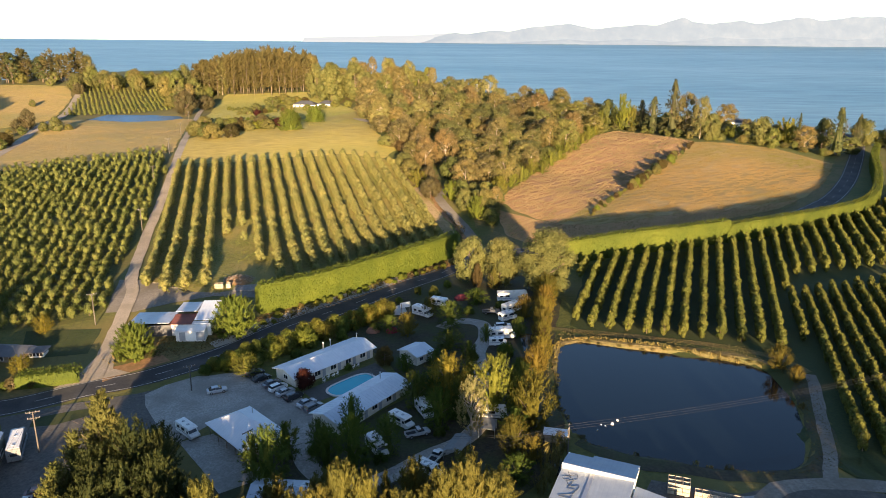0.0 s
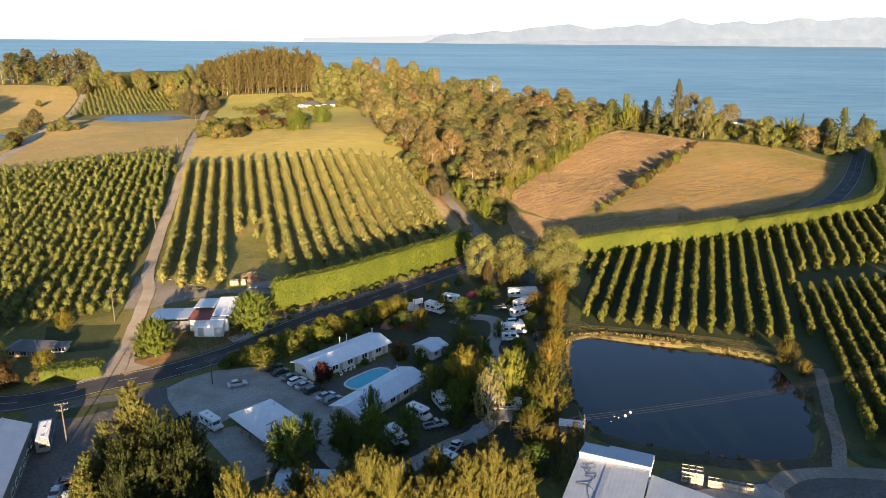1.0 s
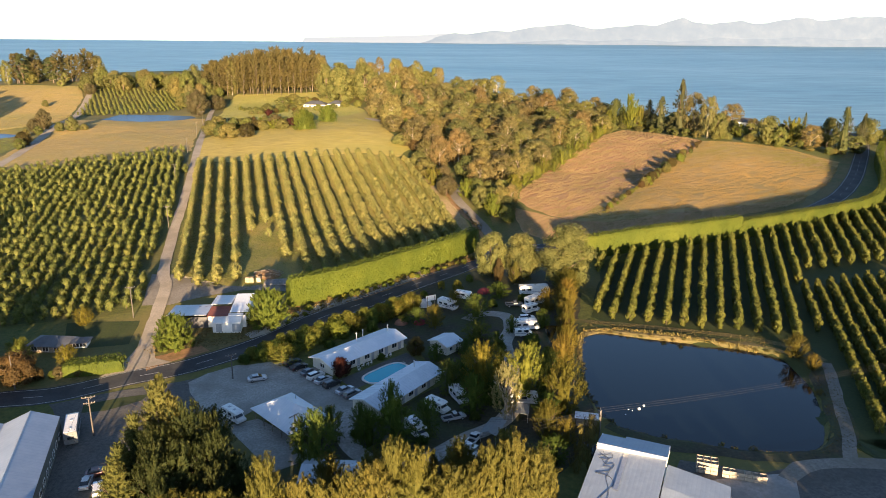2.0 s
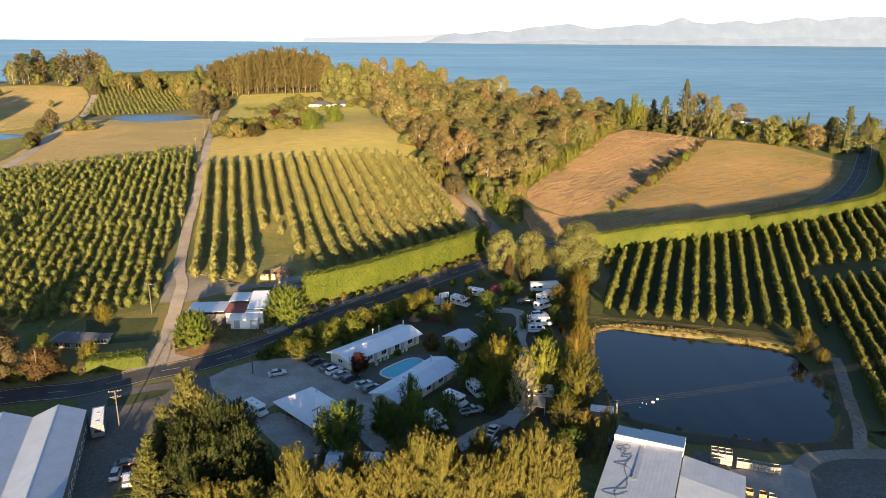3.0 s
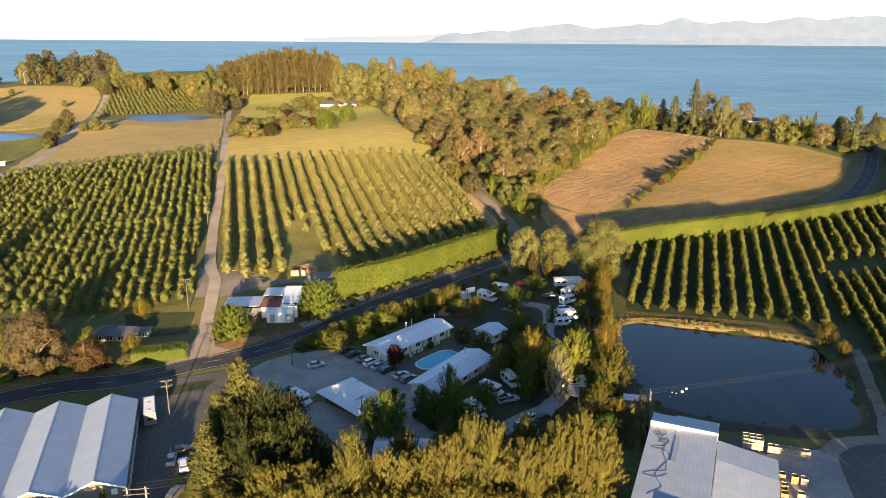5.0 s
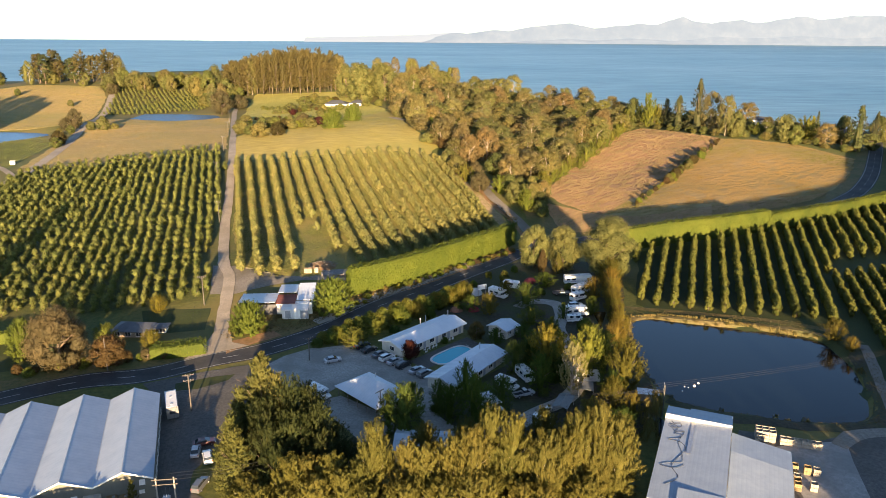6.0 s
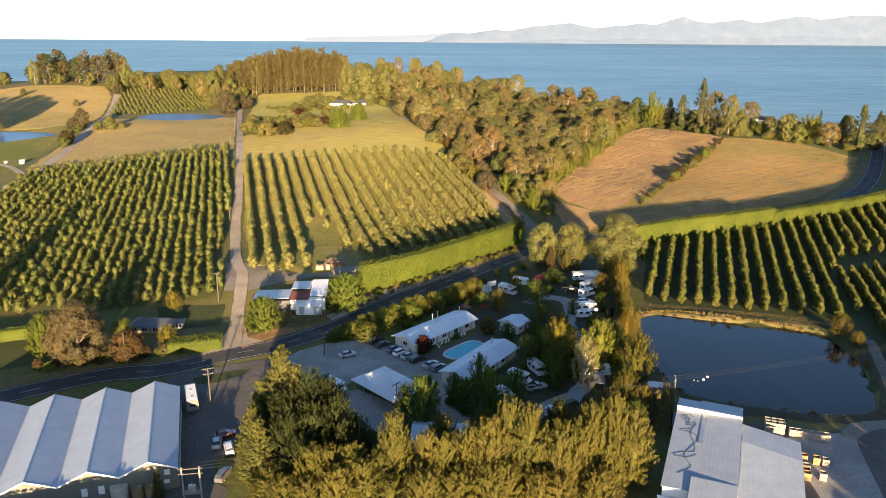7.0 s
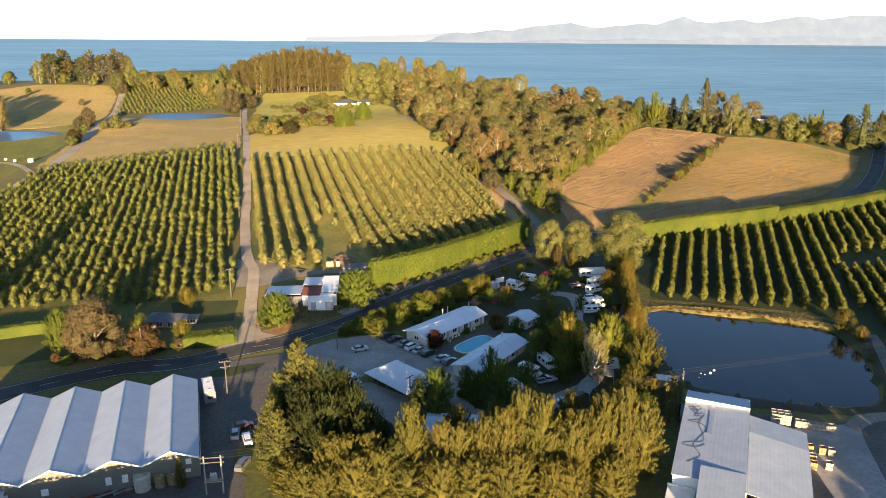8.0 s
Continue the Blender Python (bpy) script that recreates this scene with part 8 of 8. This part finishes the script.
for x in (-0.4, 0, 0.4):
    part("bushing", Shape().tube([(x, 0, 4.2), (x, 0, 4.6)], [0.07, 0.05], 6), TRIM, tr)
    part("drop_wire", Shape().tube([(x, 0, 4.6), (x * 2.2, -0.1, 6.7)], [0.02, 0.02], 4), WIRE, sub)


def wires(a, b, sag, offsets, group):
    """Single wires hanging between two places."""
    A3, B3 = Vector(a), Vector(b)
    d = (B3 - A3).normalized()
    n = Vector((d.y, -d.x, 0)).normalized()
    for o in offsets:
        pts = [A3.lerp(B3, k / 10) + n * o - Vector((0, 0, 4 * sag * (k / 10) * (1 - k / 10))) for k in range(11)]
        ob = tagged(new("power_line", Shape().tube(pts, [0.016] * 11, 4).mesh("power_line", WIRE)), "thin dark overhead power line", "power line", group)


top = lambda x, y, h: (x, y, hz(x, y) + h)
wires(top(23.8, 119.7, 7.6), top(96, 140.5, 7.6), 0.9, (-0.8, 0.0, 0.8), "lines over the pond")
wires(top(23.8, 119.7, 7.6), top(-70.6, 90.2, 8.0), 2.0, (-1.0, 0.0, 1.0), "lines over the camp ground")
wires(top(23.8, 119.7, 6.3), top(-36.2, 123, 6.0), 1.2, (-0.3, 0.3), "lines over the camp ground")
wires(top(-78.2, 126, 9.0), top(-70.6, 90.2, 8.0), 0.7, (-0.9, 0.0, 0.9), "lines by the factory")
for (x0, y0, h0, *_), (x1, y1, h1, *_) in zip(POLES, POLES[1:]):
    wires(top(x0, y0, h0), top(x1, y1, h1), 0.9, (-0.9, 0.9), "lines up the lane")
wires(top(-78.2, 126, 7.7), top(-56.2, 150, 6.3), 0.5, (0.0,), "lines by the factory")

# ---- bins, crates and yard things ----
BIN = surface("pale fruit bin boards", (0.27, 0.24, 0.20), (0.37, 0.34, 0.28), 1.5, 0.5, bump=0.3, depth=0.02)
CRATE = surface("yellowed crate boards", (0.20, 0.14, 0.07), (0.29, 0.21, 0.11), 1.5, 0.5, bump=0.3, depth=0.02)


def fruit_bin(m, material, label, group, size=(1.2, 1.2, 0.75)):
    ob = thing("fruit_bin", m, label, "fruit bin", group)
    a, b, c = size[0] / 2, size[1] / 2, size[2]
    part("side", Shape().box(-a, a, -b, -b + 0.05, 0.12, c).box(-a, a, b - 0.05, b, 0.12, c).box(-a, -a + 0.05, -b + 0.05, b - 0.05, 0.12, c).box(a - 0.05, a, -b + 0.05, b - 0.05, 0.12, c), material, ob)
    part("base", Shape().box(-a + 0.02, a - 0.02, -b + 0.02, b - 0.02, 0.12, 0.16), material, ob)
    for y in (-b + 0.1, 0, b - 0.1):
        part("skid", Shape().box(-a, a, y - 0.05, y + 0.05, 0, 0.12), TIMBER, ob)
    return ob




def bins_at(x, y, ang, cols, deep, high, material, label, group):
    base = pose(x, y, hz(x, y) + 0.09, 0, 0, ang)
    for i in range(cols):
        for j in range(deep):
            for k in range(high):
                fruit_bin(base @ Matrix.Translation((i * 1.26, j * 1.26, k * 0.77)), material, label, group)


bins_at(40.3, 110.3, -18, 3, 2, 3, BIN, "cream fruit bin in a tall stack", "bins in the packhouse yard")
bins_at(44.5, 108.6, -18, 6, 1, 2, BIN, "cream fruit bin in a low stack", "bins in the packhouse yard")
bins_at(42.6, 99.6, -20, 1, 1, 2, CRATE, "yellow wooden crate in the packhouse yard", "crates in the packhouse yard")
bins_at(44.6, 98.8, -20, 1, 1, 2, CRATE, "yellow wooden crate in the packhouse yard", "crates in the packhouse yard")
bins_at(46.0, 98.1, -20, 1, 1, 2, BIN, "pale wooden crate in the packhouse yard", "crates in the packhouse yard")
bins_at(41.6, 96.4, -20, 1, 1, 2, BIN, "pale wooden crate beside the annex", "crates in the packhouse yard")
bins_at(43.4, 93.8, -20, 1, 1, 2, BIN, "pale wooden crate in the packhouse yard", "crates in the packhouse yard")
bins_at(40.6, 94.0, -20, 1, 2, 2, CRATE, "brown wooden crate beside the annex", "crates in the packhouse yard")
bins_at(-66.8, 206.6, 10, 2, 1, 2, TIMBER, "weathered wooden bin beside the orchard", "bins in the farm yard")
bins_at(-63.6, 207.6, 10, 1, 1, 2, BIN, "pale wooden bin beside the orchard", "bins in the farm yard")

DECK = surface("grey stacked planks", (0.16, 0.15, 0.14), (0.30, 0.28, 0.26), 2.0, 0.3, bump=0.4, depth=0.03)
stack = thing("timber_stack", pose(-61.5, 205.5, hz(-56, 207.5) + 0.05, 0, 0, 14), "long low stack of grey weathered planks", "timber")
for i in range(9):
    part("plank", Shape().box(-0.2 + 0.1 * (i % 3), 11.8 + 0.15 * (i % 4), i * 0.5, i * 0.5 + 0.44, 0.1, 0.62 + 0.05 * (i % 3)), DECK, stack)
for x in (1, 6, 11):
    part("bearer", Shape().box(x, x + 0.15, -0.1, 4.6, -0.1, 0.1), TIMBER, stack)
heap = thing("brush_heap", pose(-63, 214.5, hz(-63, 214.5), 0, 0, 20), "round heap of brown prunings and branches", "brush heap")
_s = Shape()
for i in range(160):
    a, r = _rng.uniform(0, 6.28), 4.2 * math.sqrt(_rng.uniform(0, 1))
    z = max(0.05, 1.5 * (1 - (r / 4.4) ** 2)) * _rng.uniform(0.4, 1.0)
    b, l = _rng.uniform(0, 6.28), _rng.uniform(0.6, 1.6)
    p = Vector((r * math.cos(a) * 1.3, r * math.sin(a), z))
    q = Vector((math.cos(b) * l, math.sin(b) * l, _rng.uniform(-0.3, 0.5)))
    _s.tube([p - q / 2, p + q / 2], [0.06, 0.03], 4)
part("branch_tangle", _s, TIMBER, heap)
part("heap_soil", Shape().tube([(0, 0, -0.3), (0, 0, 0.5), (0, 0, 1.0)], [5.0, 3.4, 1.2], 14), EARTH, heap)

# water tanks and scrap in front of the factory
TANK = surface("concrete tank", (0.42, 0.38, 0.30), (0.55, 0.50, 0.41), 1.5, 0.4, bump=0.15, depth=0.02)
for x, y, r, h, mat_, lab in ((-84.6, 92.2, 1.5, 3.0, TANK, "round cream concrete water tank"), (-81.6, 93.0, 1.0, 2.2, CRATE, "brown round water tank beside the factory"), (-79.6, 93.6, 0.9, 1.9, CRATE, "small brown tank beside the factory")):
    t = thing("water_tank", pose(x, y, hz(x, y)), lab, "water tank", "tanks by the factory")
    part("shell", Shape().tube([(0, 0, -0.3), (0, 0, h)], [r, r], 18), mat_, t)
    lid = part("lid", Shape().tube([(0, 0, h), (0, 0, h + 0.12)], [r * 1.03, r * 0.95], 18), mat_, t)
    part("hatch", Shape().tube([(r * 0.4, 0, h + 0.12), (r * 0.4, 0, h + 0.25)], [0.3, 0.28], 10), STEEL, lid)
plant("spire", "small_tree", -77.6, 92.6, 6.5, 3.0, "slender green tree against the factory wall", "tree", "trees by the factory")
for i in range(14):
    x, y, a = -96 + 0.9 * i + _rng.normal(0, 0.5), 88.6 + 0.32 * i * 0.9 + _rng.normal(0, 0.6), _rng.uniform(0, 50)
    b = thing("scrap_beam", pose(x, y, hz(x, y) + 0.1 + _rng.uniform(0, 0.5), 0, _rng.uniform(-4, 4), a), "rusty steel beam on the scrap pile", "scrap beam", "scrap by the factory")
    part("flange", Shape().box(-2.5, 2.5, -0.12, 0.12, 0.0, 0.03).box(-2.5, 2.5, -0.12, 0.12, 0.25, 0.28), RUST_ROOF if i % 3 else STEEL, b)
    part("web", Shape().box(-2.5, 2.5, -0.015, 0.015, 0.03, 0.25), RUST_ROOF if i % 3 else STEEL, b)

# farm things on the far left
for x, y, k, lab in ((-252, 371, 0.75, "cream hut beside the far lane"), (-263, 375, 0.45, "small cream hut beside the far lane"), (-272, 382, 0.4, "small cream hut beside the far lane")):
    h_ = thing("field_hut", pose(x, y, hz(x, y), 0, 0, 15), lab, "hut", "huts by the far lane")
    h_.scale = (k, k, k)
    part("wall", Shape().box(-1.6, 1.6, -1.2, 1.2, -0.5, 2.2), CREAM, h_)
    part("roof", Shape().slab((-1.8, -1.4, 2.3), (1.8, -1.4, 2.3), (1.8, 1.4, 2.7), (-1.8, 1.4, 2.7), 0.1), SHED_ROOF, h_)
    window_part(h_, 0, -1.22, 0.9, 1.0, 0.8, "y-")

# floats on the pond
FLOAT = plain("white float", (0.78, 0.78, 0.76), 0.4)
for x, y, r in ((33.0, 133.6, 0.22), (33.8, 133.2, 0.16), (35.4, 134.0, 0.36), (36.8, 135.4, 0.30), (31.9, 131.6, 0.16)):
    f_ = thing("pond_float", pose(x, y, POND_Z), "small white float on the pond", "float", "floats on the pond")
    part("buoy", Shape().tube([(0, 0, -0.6 * r), (0, 0, 0), (0, 0, 0.6 * r), (0, 0, 1.0 * r)], [0.5 * r, r, 0.85 * r, 0.3 * r], 10), FLOAT, f_, smooth=True)
    part("ring", Shape().tube([(0, 0, r), (0, 0, 1.25 * r)], [0.12 * r, 0.12 * r], 6), STEEL, f_)
